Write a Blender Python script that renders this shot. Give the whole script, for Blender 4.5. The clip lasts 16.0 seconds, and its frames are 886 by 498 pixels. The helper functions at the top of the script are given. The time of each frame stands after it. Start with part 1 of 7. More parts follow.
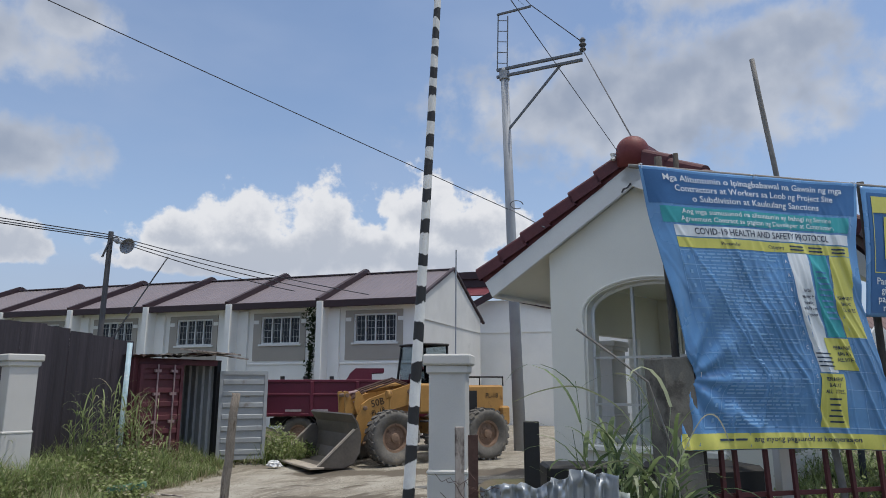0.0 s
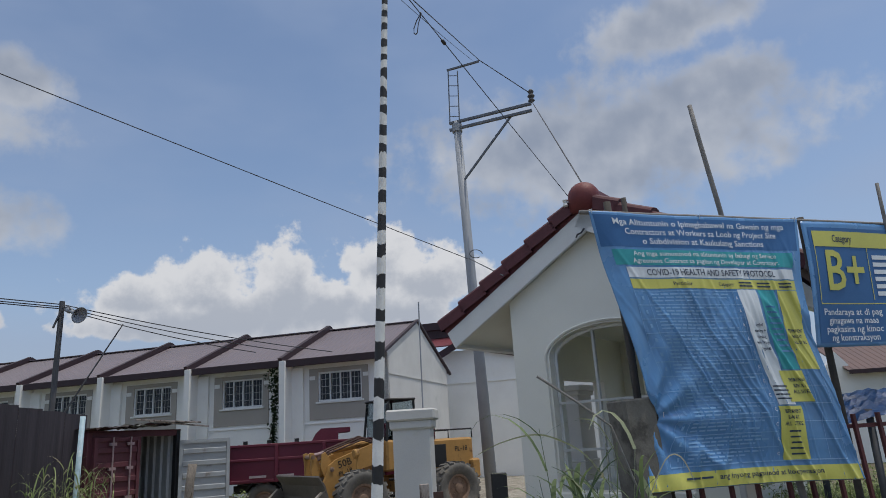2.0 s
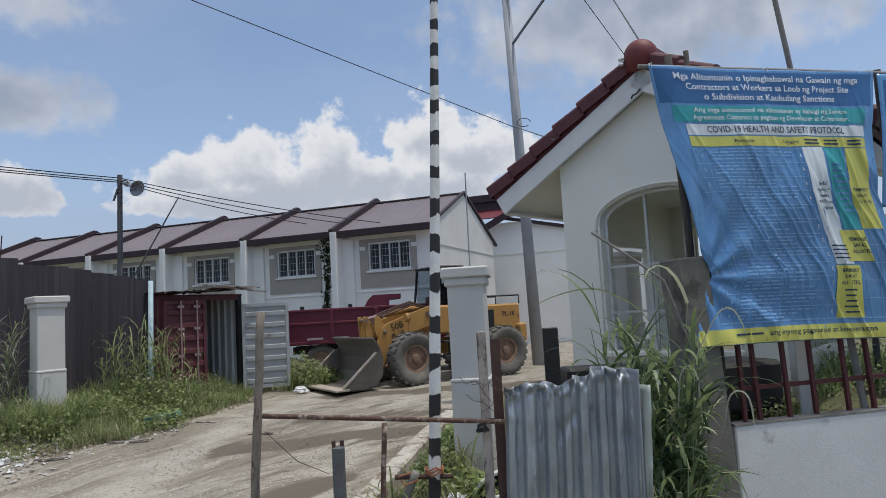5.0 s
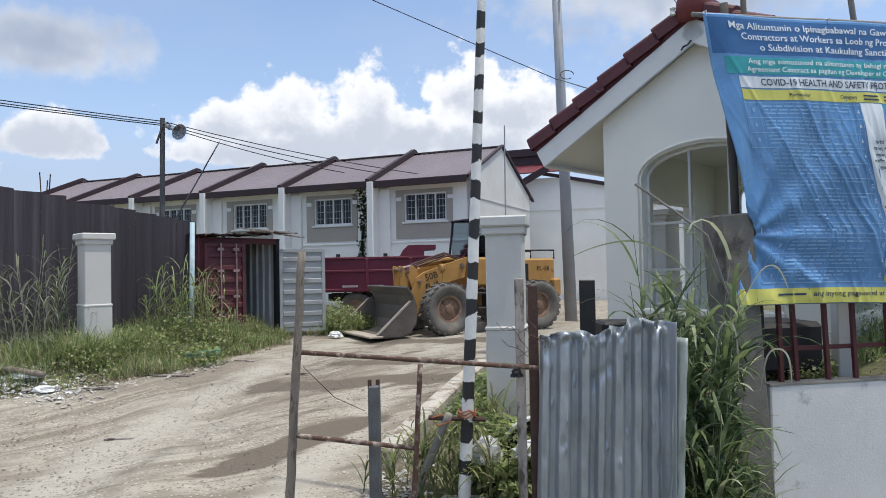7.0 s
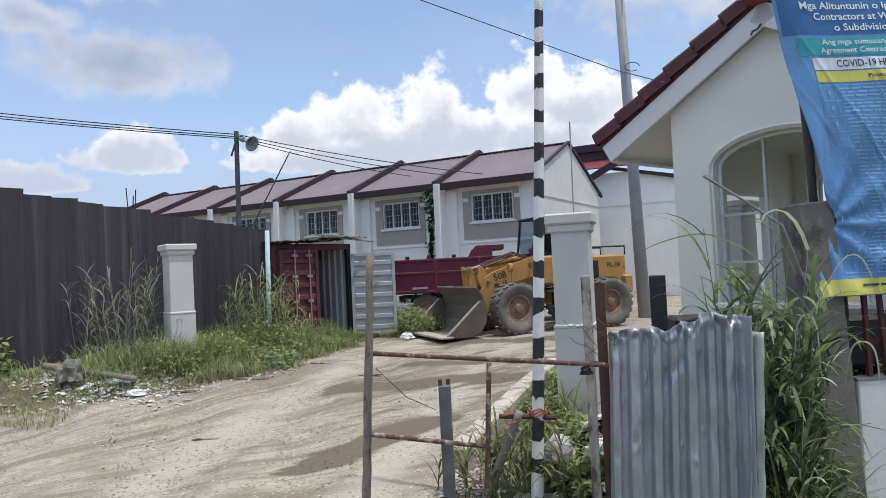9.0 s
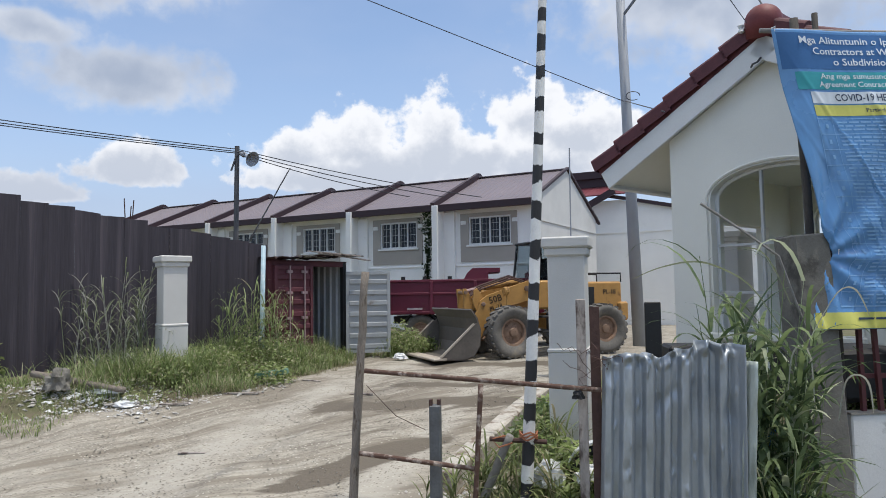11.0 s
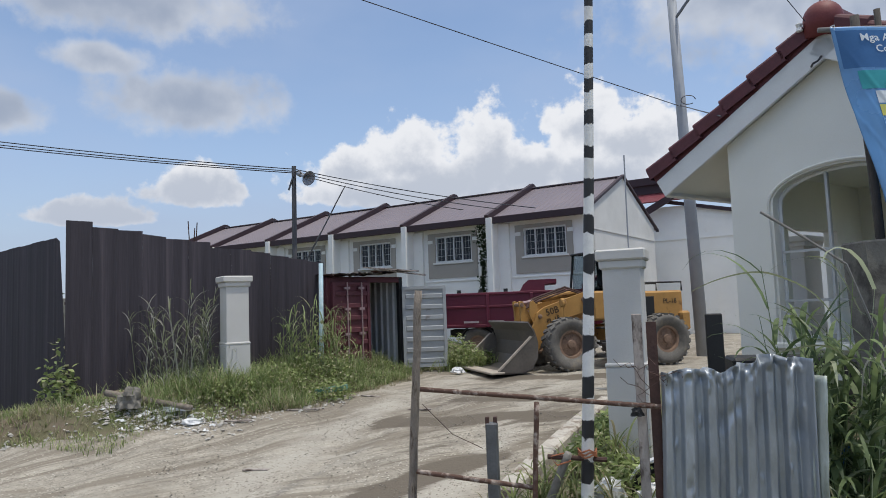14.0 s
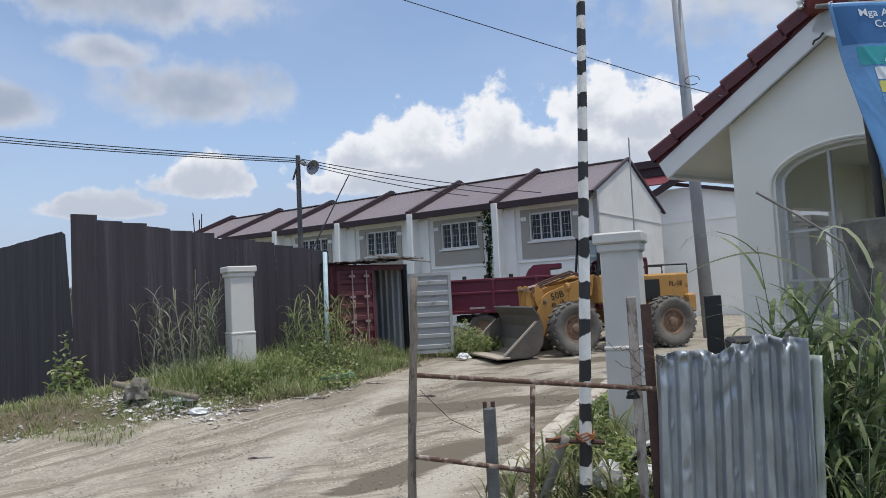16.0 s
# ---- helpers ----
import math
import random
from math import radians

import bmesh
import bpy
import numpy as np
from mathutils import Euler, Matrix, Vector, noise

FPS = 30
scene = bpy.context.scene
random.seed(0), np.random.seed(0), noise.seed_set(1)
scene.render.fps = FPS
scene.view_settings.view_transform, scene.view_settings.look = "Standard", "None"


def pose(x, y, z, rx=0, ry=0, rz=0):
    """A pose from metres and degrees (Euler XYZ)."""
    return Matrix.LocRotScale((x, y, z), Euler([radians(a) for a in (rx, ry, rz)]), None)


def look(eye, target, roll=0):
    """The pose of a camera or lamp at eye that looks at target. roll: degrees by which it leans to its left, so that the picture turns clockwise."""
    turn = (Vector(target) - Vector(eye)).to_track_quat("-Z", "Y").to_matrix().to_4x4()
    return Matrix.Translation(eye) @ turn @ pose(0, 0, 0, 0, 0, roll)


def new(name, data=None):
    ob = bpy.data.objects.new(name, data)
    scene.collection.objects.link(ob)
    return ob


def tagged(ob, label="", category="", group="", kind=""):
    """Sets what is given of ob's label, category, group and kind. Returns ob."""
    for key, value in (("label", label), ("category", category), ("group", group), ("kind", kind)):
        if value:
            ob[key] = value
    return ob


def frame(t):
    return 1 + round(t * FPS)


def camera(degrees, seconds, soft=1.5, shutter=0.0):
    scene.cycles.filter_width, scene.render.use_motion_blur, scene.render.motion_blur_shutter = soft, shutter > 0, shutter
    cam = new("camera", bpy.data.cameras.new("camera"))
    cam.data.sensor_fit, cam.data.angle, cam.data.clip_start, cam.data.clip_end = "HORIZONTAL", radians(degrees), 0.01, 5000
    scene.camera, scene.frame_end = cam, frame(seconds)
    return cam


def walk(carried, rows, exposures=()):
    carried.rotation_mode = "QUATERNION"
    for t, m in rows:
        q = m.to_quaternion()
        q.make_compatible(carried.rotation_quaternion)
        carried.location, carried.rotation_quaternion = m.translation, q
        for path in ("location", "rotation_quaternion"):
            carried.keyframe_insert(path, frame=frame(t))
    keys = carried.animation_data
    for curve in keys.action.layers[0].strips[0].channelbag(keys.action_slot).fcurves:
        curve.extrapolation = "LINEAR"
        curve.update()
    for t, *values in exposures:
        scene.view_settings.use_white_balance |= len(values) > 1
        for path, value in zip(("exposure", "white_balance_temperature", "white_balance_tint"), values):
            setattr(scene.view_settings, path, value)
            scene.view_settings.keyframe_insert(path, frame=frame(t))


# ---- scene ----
cam = camera(66.1, 16.0, soft=0.9)
PATH = [
    (0, (0.3, 0.945, 1.93), (0.394, 2.905, 2.317), -0.0),
    (0.5, (0.342, 0.925, 1.934), (0.436, 2.858, 2.439), -1.3),
    (1, (0.323, 0.819, 1.954), (0.431, 2.728, 2.542), -2.3),
    (1.5, (0.348, 0.872, 1.95), (0.506, 2.781, 2.524), -3.1),
    (2, (0.363, 0.906, 1.942), (0.568, 2.824, 2.471), -3.6),
    (2.5, (0.35, 0.899, 1.928), (0.562, 2.815, 2.459), -4.3),
    (3, (0.342, 0.921, 1.94), (0.502, 2.842, 2.472), -4.3),
    (3.5, (0.3, 0.862, 1.93), (0.427, 2.777, 2.495), -3.3),
    (4, (0.313, 0.944, 1.907), (0.475, 2.879, 2.386), -3.3),
    (4.5, (0.317, 0.948, 1.855), (0.426, 2.92, 2.172), -4.1),
    (4.7, (0.289, 0.951, 1.815), (0.373, 2.934, 2.065), -3.8),
    (6.8, (0.217, 0.99, 1.704), (0.202, 2.989, 1.763), -1.5),
    (7, (0.211, 0.965, 1.698), (0.166, 2.964, 1.75), -1.1),
    (7.5, (0.209, 0.964, 1.697), (0.126, 2.962, 1.725), -1.3),
    (8, (0.23, 0.953, 1.709), (0.082, 2.948, 1.72), -2.5),
    (8.5, (0.267, 0.91, 1.702), (0.044, 2.896, 1.792), -3.3),
    (9, (0.249, 0.897, 1.697), (0.002, 2.881, 1.757), -2.8),
    (9.2, (0.234, 0.899, 1.694), (-0.015, 2.883, 1.752), -2.2),
    (11.3, (0.268, 0.927, 1.662), (0.045, 2.911, 1.791), -0.5),
    (11.5, (0.28, 0.95, 1.661), (0.112, 2.94, 1.774), -1.0),
    (12, (0.249, 0.9, 1.692), (-0.004, 2.878, 1.846), -1.4),
    (12.5, (0.219, 0.912, 1.681), (-0.081, 2.885, 1.815), -0.0),
    (13, (0.189, 0.908, 1.688), (-0.173, 2.868, 1.853), 0.3),
    (13.5, (0.231, 0.912, 1.71), (-0.119, 2.872, 1.904), -0.3),
    (14, (0.296, 0.903, 1.718), (-0.1, 2.856, 1.881), -2.1),
    (14.5, (0.33, 0.852, 1.714), (-0.118, 2.794, 1.888), -1.8),
    (15, (0.324, 0.838, 1.702), (-0.175, 2.769, 1.84), -1.8),
    (15.5, (0.366, 0.889, 1.692), (-0.129, 2.824, 1.787), -2.5),
    (16, (0.418, 0.924, 1.71), (-0.006, 2.874, 1.835), -3.1),
]
walk(cam, [(t, look(eye, target, roll)) for t, eye, target, roll in PATH],
     exposures=[(0.0, -0.16), (1.0, -0.34), (3.5, -0.42), (4.7, -0.28), (6.8, 0.22), (9.0, 0.21), (11.5, 0.12), (13.5, -0.03), (15.0, -0.05), (16.0, 0.03)])

# ---- world, sun ----
SUN_EL, SUN_AZ = radians(73), radians(108)   # azimuth clockwise from +y
world = bpy.data.worlds.new("sky")
scene.world = world
world.use_nodes = True


def build_sky():
    nt = world.node_tree
    nt.nodes.clear()
    N, L = nt.nodes.new, nt.links.new

    def val(sock, v):
        if hasattr(v, "links"):
            L(v, sock)
        else:
            sock.default_value = v

    def m(op, a, b=0.0, c=0.0, clamp=False):
        n = N("ShaderNodeMath")
        n.operation, n.use_clamp = op, clamp
        for s, v in zip(n.inputs, (a, b, c)):
            val(s, v)
        return n.outputs[0]

    def vm(op, a, b=None, c=None):
        n = N("ShaderNodeVectorMath")
        n.operation = op
        for s, v in zip(n.inputs, (a, b, c)):
            if v is not None:
                val(s, v)
        return n.outputs["Value"] if op == "LENGTH" else n.outputs[0]

    def smooth(x, lo, hi):
        n = N("ShaderNodeMapRange")
        n.interpolation_type = "SMOOTHSTEP"
        for k, v in (("Value", x), ("From Min", lo), ("From Max", hi)):
            val(n.inputs[k], v)
        return n.outputs["Result"]

    def mix(f, a, b):
        n = N("ShaderNodeMix")
        n.data_type = "RGBA"
        val(n.inputs["Factor"], f)
        val(n.inputs["A"], a)
        val(n.inputs["B"], b)
        return n.outputs["Result"]

    def fbm(vec, scale, detail, rough=0.55):
        n = N("ShaderNodeTexNoise")
        L(vec, n.inputs["Vector"])
        n.inputs["Scale"].default_value, n.inputs["Detail"].default_value = scale, detail
        n.inputs["Roughness"].default_value = rough
        return n.outputs["Fac"]

    way = N("ShaderNodeTexCoord").outputs["Generated"]
    sep = N("ShaderNodeSeparateXYZ")
    L(way, sep.inputs[0])
    az = m("MULTIPLY", m("ARCTAN2", sep.outputs[0], sep.outputs[1]), 57.2958)
    el = m("MULTIPLY", m("ARCSINE", sep.outputs[2]), 57.2958)
    flat = N("ShaderNodeCombineXYZ")
    L(az, flat.inputs[0])
    L(el, flat.inputs[1])
    p = flat.outputs[0]
    # heaps of cumulus: azimuth, elevation of the base, half width, height, all in degrees
    heaps = [(-19.0, 11.0, 4.0, 2.2), (-14.0, 11.5, 4.5, 4.0), (-7.2, 11.0, 3.6, 5.6), (-10.5, 9.8, 7.0, 3.8), (-16.0, 9.3, 8.5, 2.4),
             (0.8, 13.0, 3.8, 4.4), (4.8, 12.0, 5.0, 3.6), (2.0, 10.0, 6.5, 3.4), (-31.5, 9.4, 4.0, 2.6), (-3.2, 10.2, 4.0, 3.4), (-39.0, 7.5, 4.6, 1.5)]
    # flatter and greyer sheets: centre azimuth and elevation, half width, half height
    sheets = [(-32.0, 16.6, 7.0, 2.4), (-38.0, 19.2, 3.5, 1.2), (-45.5, 14.8, 3.6, 1.8), (-37.0, 23.6, 11.0, 2.6), (21.0, 22.4, 17.0, 5.0),
              (31.0, 25.2, 6.0, 2.6), (27.0, 30.6, 7.5, 2.2), (-28.5, 26.6, 3.6, 2.2)]
    billow = fbm(p, 0.34, 7.0, 0.56)
    # relief: how much thicker the cloud is here than a little way towards the sun
    relief = m("SUBTRACT", fbm(p, 0.15, 3.0, 0.45), fbm(vm("ADD", p, (-0.5, 1.7, 0.0)), 0.15, 3.0, 0.45))
    fine = fbm(p, 1.15, 5.0, 0.6)

    def bunch(rows, based):
        got = None
        for a, e, w, h in rows:
            q = vm("MULTIPLY_ADD", p, (1 / w, 1 / h, 0), (-a / w, -e / h, 0))
            if based:      # flat below: squeeze the lower half
                s = N("ShaderNodeSeparateXYZ")
                L(q, s.inputs[0])
                y = m("MAXIMUM", s.outputs[1], m("MULTIPLY", s.outputs[1], -2.6))
                c = N("ShaderNodeCombineXYZ")
                L(s.outputs[0], c.inputs[0])
                L(y, c.inputs[1])
                q = c.outputs[0]
            d = vm("LENGTH", q)
            got = d if got is None else m("SMOOTH_MIN", got, d, 0.25)
        return got

    heap = m("SUBTRACT", m("ADD", 1.10, m("MULTIPLY", m("SUBTRACT", billow, 0.5), 2.0)), bunch(heaps, True))
    heap = m("ADD", heap, m("MULTIPLY", m("SUBTRACT", fine, 0.5), 0.26))
    sheet = m("SUBTRACT", m("ADD", 1.22, m("MULTIPLY", m("SUBTRACT", billow, 0.5), 1.5)), bunch(sheets, False))
    sheet = m("ADD", sheet, m("MULTIPLY", m("SUBTRACT", fine, 0.5), 0.18))
    veil = smooth(fbm(vm("MULTIPLY", p, (0.45, 1.0, 1.0)), 0.10, 4.0, 0.5), 0.36, 0.78)
    sky = N("ShaderNodeTexSky")
    sky.sky_type, sky.sun_disc = "NISHITA", False
    sky.sun_elevation, sky.sun_rotation = SUN_EL, SUN_AZ
    sky.dust_density, sky.air_density, sky.ozone_density = 0.8, 1.0, 2.2
    blue = vm("SCALE", sky.outputs[0])
    blue.node.inputs["Scale"].default_value = SKY
    hazy = smooth(el, 26.0, 3.0)
    col = mix(m("ADD", m("MULTIPLY_ADD", veil, 0.40, 0.14), m("MULTIPLY", hazy, 0.32), clamp=True), blue, (0.42, 0.52, 0.73, 1))
    # above the view an unseen bright cloud cover, added to fill the shaded walls
    col = mix(m("MULTIPLY", smooth(el, 34.0, 54.0), 0.80), col, (1.25, 1.25, 1.25, 1))
    grey = mix(smooth(m("SUBTRACT", m("ADD", m("MULTIPLY", relief, 1.6), 0.60), m("MULTIPLY", sheet, 0.42)), -0.05, 0.85), (0.36, 0.41, 0.51, 1), (0.70, 0.73, 0.79, 1))
    col = mix(m("MULTIPLY", smooth(sheet, -0.05, 0.62), 0.86), col, grey)
    # sunlit heads, greyer bellies
    lit = smooth(m("ADD", m("ADD", m("MULTIPLY", fine, 0.5), m("MULTIPLY", relief, 1.3)), m("ADD", m("MULTIPLY", m("SUBTRACT", 0.75, heap), 0.75), m("MULTIPLY", m("SUBTRACT", el, 11.5), 0.07))), 0.05, 0.78)
    white = mix(lit, (0.55, 0.59, 0.67, 1), (0.88, 0.89, 0.92, 1))
    col = mix(m("MULTIPLY", smooth(heap, -0.04, 0.26), 0.95), col, white)
    # haze over the lowest clouds
    col = mix(m("MULTIPLY", smooth(el, 13.0, 4.0), 0.45), col, (0.42, 0.49, 0.63, 1))
    bg = N("ShaderNodeBackground")
    L(col, bg.inputs["Color"])
    bg.inputs["Strength"].default_value = 1.0
    L(bg.outputs[0], N("ShaderNodeOutputWorld").inputs[0])


SKY = 0.166
build_sky()
sun = new("sun", bpy.data.lights.new("sun", "SUN"))
sun.data.energy, sun.data.angle, sun.data.color = 2.4, radians(1.0), (1.0, 0.95, 0.86)
sun.matrix_world = look((0, 0, 40), (-math.sin(SUN_AZ) * math.cos(SUN_EL), -math.cos(SUN_AZ) * math.cos(SUN_EL), 40 - math.sin(SUN_EL)))


# ---- materials ----
def mat(name, base, rough=0.7, metal=0.0, var=0.22, scale=2.0, fine=40.0, bump=0.15, stain=None, amount=0.45, spread=1.2, stretch=(1, 1, 1), spec=0.4):
    """A worn surface: two scales of tone, patches of a second colour and a fine relief."""
    mt = bpy.data.materials.new(name)
    mt.use_nodes = True
    nt = mt.node_tree
    N, L = nt.nodes.new, nt.links.new
    b = nt.nodes["Principled BSDF"]
    co = N("ShaderNodeTexCoord").outputs["Object"]
    mp = N("ShaderNodeMapping")
    L(co, mp.inputs["Vector"])
    mp.inputs["Scale"].default_value = stretch
    info = N("ShaderNodeObjectInfo")
    off = N("ShaderNodeVectorMath")
    L(mp.outputs[0], off.inputs[0])
    L(info.outputs["Random"], off.inputs[1])

    def noise_at(s, d, r=0.6):
        n = N("ShaderNodeTexNoise")
        L(off.outputs[0], n.inputs["Vector"])
        n.inputs["Scale"].default_value, n.inputs["Detail"].default_value, n.inputs["Roughness"].default_value = s, d, r
        return n.outputs["Fac"]

    big, small = noise_at(scale, 5), noise_at(fine, 3)
    add = N("ShaderNodeMath")
    add.operation = "MULTIPLY_ADD"
    L(small, add.inputs[0])
    add.inputs[1].default_value = 0.45
    L(big, add.inputs[2])
    rg = N("ShaderNodeMapRange")
    L(add.outputs[0], rg.inputs["Value"])
    rg.inputs["From Min"].default_value, rg.inputs["From Max"].default_value = 0.42, 1.02
    rg.inputs["To Min"].default_value, rg.inputs["To Max"].default_value = 1 - var, 1 + var
    sc = N("ShaderNodeVectorMath")
    sc.operation = "SCALE"
    sc.inputs[0].default_value = base
    L(rg.outputs[0], sc.inputs["Scale"])
    col = sc.outputs[0]
    if stain:
        ms = N("ShaderNodeMapRange")
        ms.interpolation_type = "SMOOTHSTEP"
        L(noise_at(spread, 8, 0.66), ms.inputs["Value"])
        ms.inputs["From Min"].default_value, ms.inputs["From Max"].default_value = 0.72 - 0.36 * amount, 0.84 - 0.30 * amount
        mx = N("ShaderNodeMix")
        mx.data_type = "RGBA"
        L(ms.outputs[0], mx.inputs["Factor"])
        L(col, mx.inputs["A"])
        mx.inputs["B"].default_value = (*stain, 1)
        col = mx.outputs["Result"]
    L(col, b.inputs["Base Color"])
    rr = N("ShaderNodeMapRange")
    L(big, rr.inputs["Value"])
    rr.inputs["To Min"].default_value, rr.inputs["To Max"].default_value = max(0.05, rough - 0.12), min(1, rough + 0.12)
    L(rr.outputs[0], b.inputs["Roughness"])
    b.inputs["Metallic"].default_value = metal
    b.inputs["Specular IOR Level"].default_value = spec
    if bump:
        bp = N("ShaderNodeBump")
        bp.inputs["Strength"].default_value, bp.inputs["Distance"].default_value = bump, 0.02
        L(add.outputs[0], bp.inputs["Height"])
        L(bp.outputs[0], b.inputs["Normal"])
    return mt


def leaf_mat(name, lo, hi, dry=None, share=0.15):
    """Leaves: tone by blade, a few of them dry, a little light through them."""
    mt = bpy.data.materials.new(name)
    mt.use_nodes = True
    nt = mt.node_tree
    N, L = nt.nodes.new, nt.links.new
    b = nt.nodes["Principled BSDF"]
    rnd = N("ShaderNodeNewGeometry").outputs["Random Per Island"]
    rp = N("ShaderNodeValToRGB")
    L(rnd, rp.inputs[0])
    rp.color_ramp.elements[0].color, rp.color_ramp.elements[1].color = (*lo, 1), (*hi, 1)
    if dry:
        e = rp.color_ramp.elements
        e[1].position = 1 - share
        x = e.new(min(0.999, 1 - share + 0.02))
        x.color = (*dry, 1)
    L(rp.outputs[0], b.inputs["Base Color"])
    b.inputs["Roughness"].default_value = 0.55
    b.inputs["Specular IOR Level"].default_value = 0.3
    tr = N("ShaderNodeBsdfTranslucent")
    L(rp.outputs[0], tr.inputs[0])
    ms = N("ShaderNodeMixShader")
    ms.inputs[0].default_value = 0.42
    L(b.outputs[0], ms.inputs[1])
    L(tr.outputs[0], ms.inputs[2])
    L(ms.outputs[0], nt.nodes["Material Output"].inputs[0])
    return mt


def glass_mat(name, tint=(0.6, 0.66, 0.68)):
    mt = bpy.data.materials.new(name)
    mt.use_nodes = True
    b = mt.node_tree.nodes["Principled BSDF"]
    b.inputs["Base Color"].default_value = (*tint, 1)
    b.inputs["Transmission Weight"].default_value = 1.0
    b.inputs["Roughness"].default_value = 0.04
    b.inputs["IOR"].default_value = 1.1
    return mt


def stripe_mat():
    """Hand-painted black and white bands with ragged edges and flaking."""
    mt = mat("striped_paint", (0.74, 0.74, 0.72), 0.6, var=0.16, scale=6, fine=50, stain=(0.30, 0.24, 0.19), amount=0.28, spread=9, bump=0.3)
    nt = mt.node_tree
    N, L = nt.nodes.new, nt.links.new
    b = nt.nodes["Principled BSDF"]
    white = b.inputs["Base Color"].links[0].from_socket
    co = N("ShaderNodeTexCoord").outputs["Object"]
    n = N("ShaderNodeTexNoise")
    L(co, n.inputs["Vector"])
    n.inputs["Scale"].default_value, n.inputs["Detail"].default_value = 5.0, 4.0
    s = N("ShaderNodeSeparateXYZ")
    L(co, s.inputs[0])
    a = N("ShaderNodeMath")
    a.operation = "MULTIPLY_ADD"
    L(n.outputs["Fac"], a.inputs[0])
    a.inputs[1].default_value = 0.22
    lower = N("ShaderNodeMath")
    L(s.outputs[2], lower.inputs[0])
    lower.inputs[1].default_value = -0.11
    L(lower.outputs[0], a.inputs[2])
    # the bands grow narrower towards the top: their count is a cubic of the height
    count = None
    for k in (0.0489, -0.1928, 2.9800, -5.6866):
        q = N("ShaderNodeMath")
        q.operation = "MULTIPLY_ADD"
        q.inputs[0].default_value = 0.0
        if count:
            L(count, q.inputs[0])
        L(a.outputs[0], q.inputs[1])
        q.inputs[2].default_value = k
        count = q.outputs[0]
    turn = N("ShaderNodeMath")
    turn.operation = "MULTIPLY"
    L(count, turn.inputs[0])
    turn.inputs[1].default_value = 2 * math.pi
    w = N("ShaderNodeMath")
    w.operation = "COSINE"
    L(turn.outputs[0], w.inputs[0])
    r = N("ShaderNodeMapRange")
    L(w.outputs[0], r.inputs["Value"])
    r.inputs["From Min"].default_value, r.inputs["From Max"].default_value = 0.12, 0.26
    mx = N("ShaderNodeMix")
    mx.data_type = "RGBA"
    L(r.outputs[0], mx.inputs["Factor"])
    L(white, mx.inputs["A"])
    mx.inputs["B"].default_value = (0.03, 0.03, 0.032, 1)
    L(mx.outputs["Result"], b.inputs["Base Color"])
    return mt


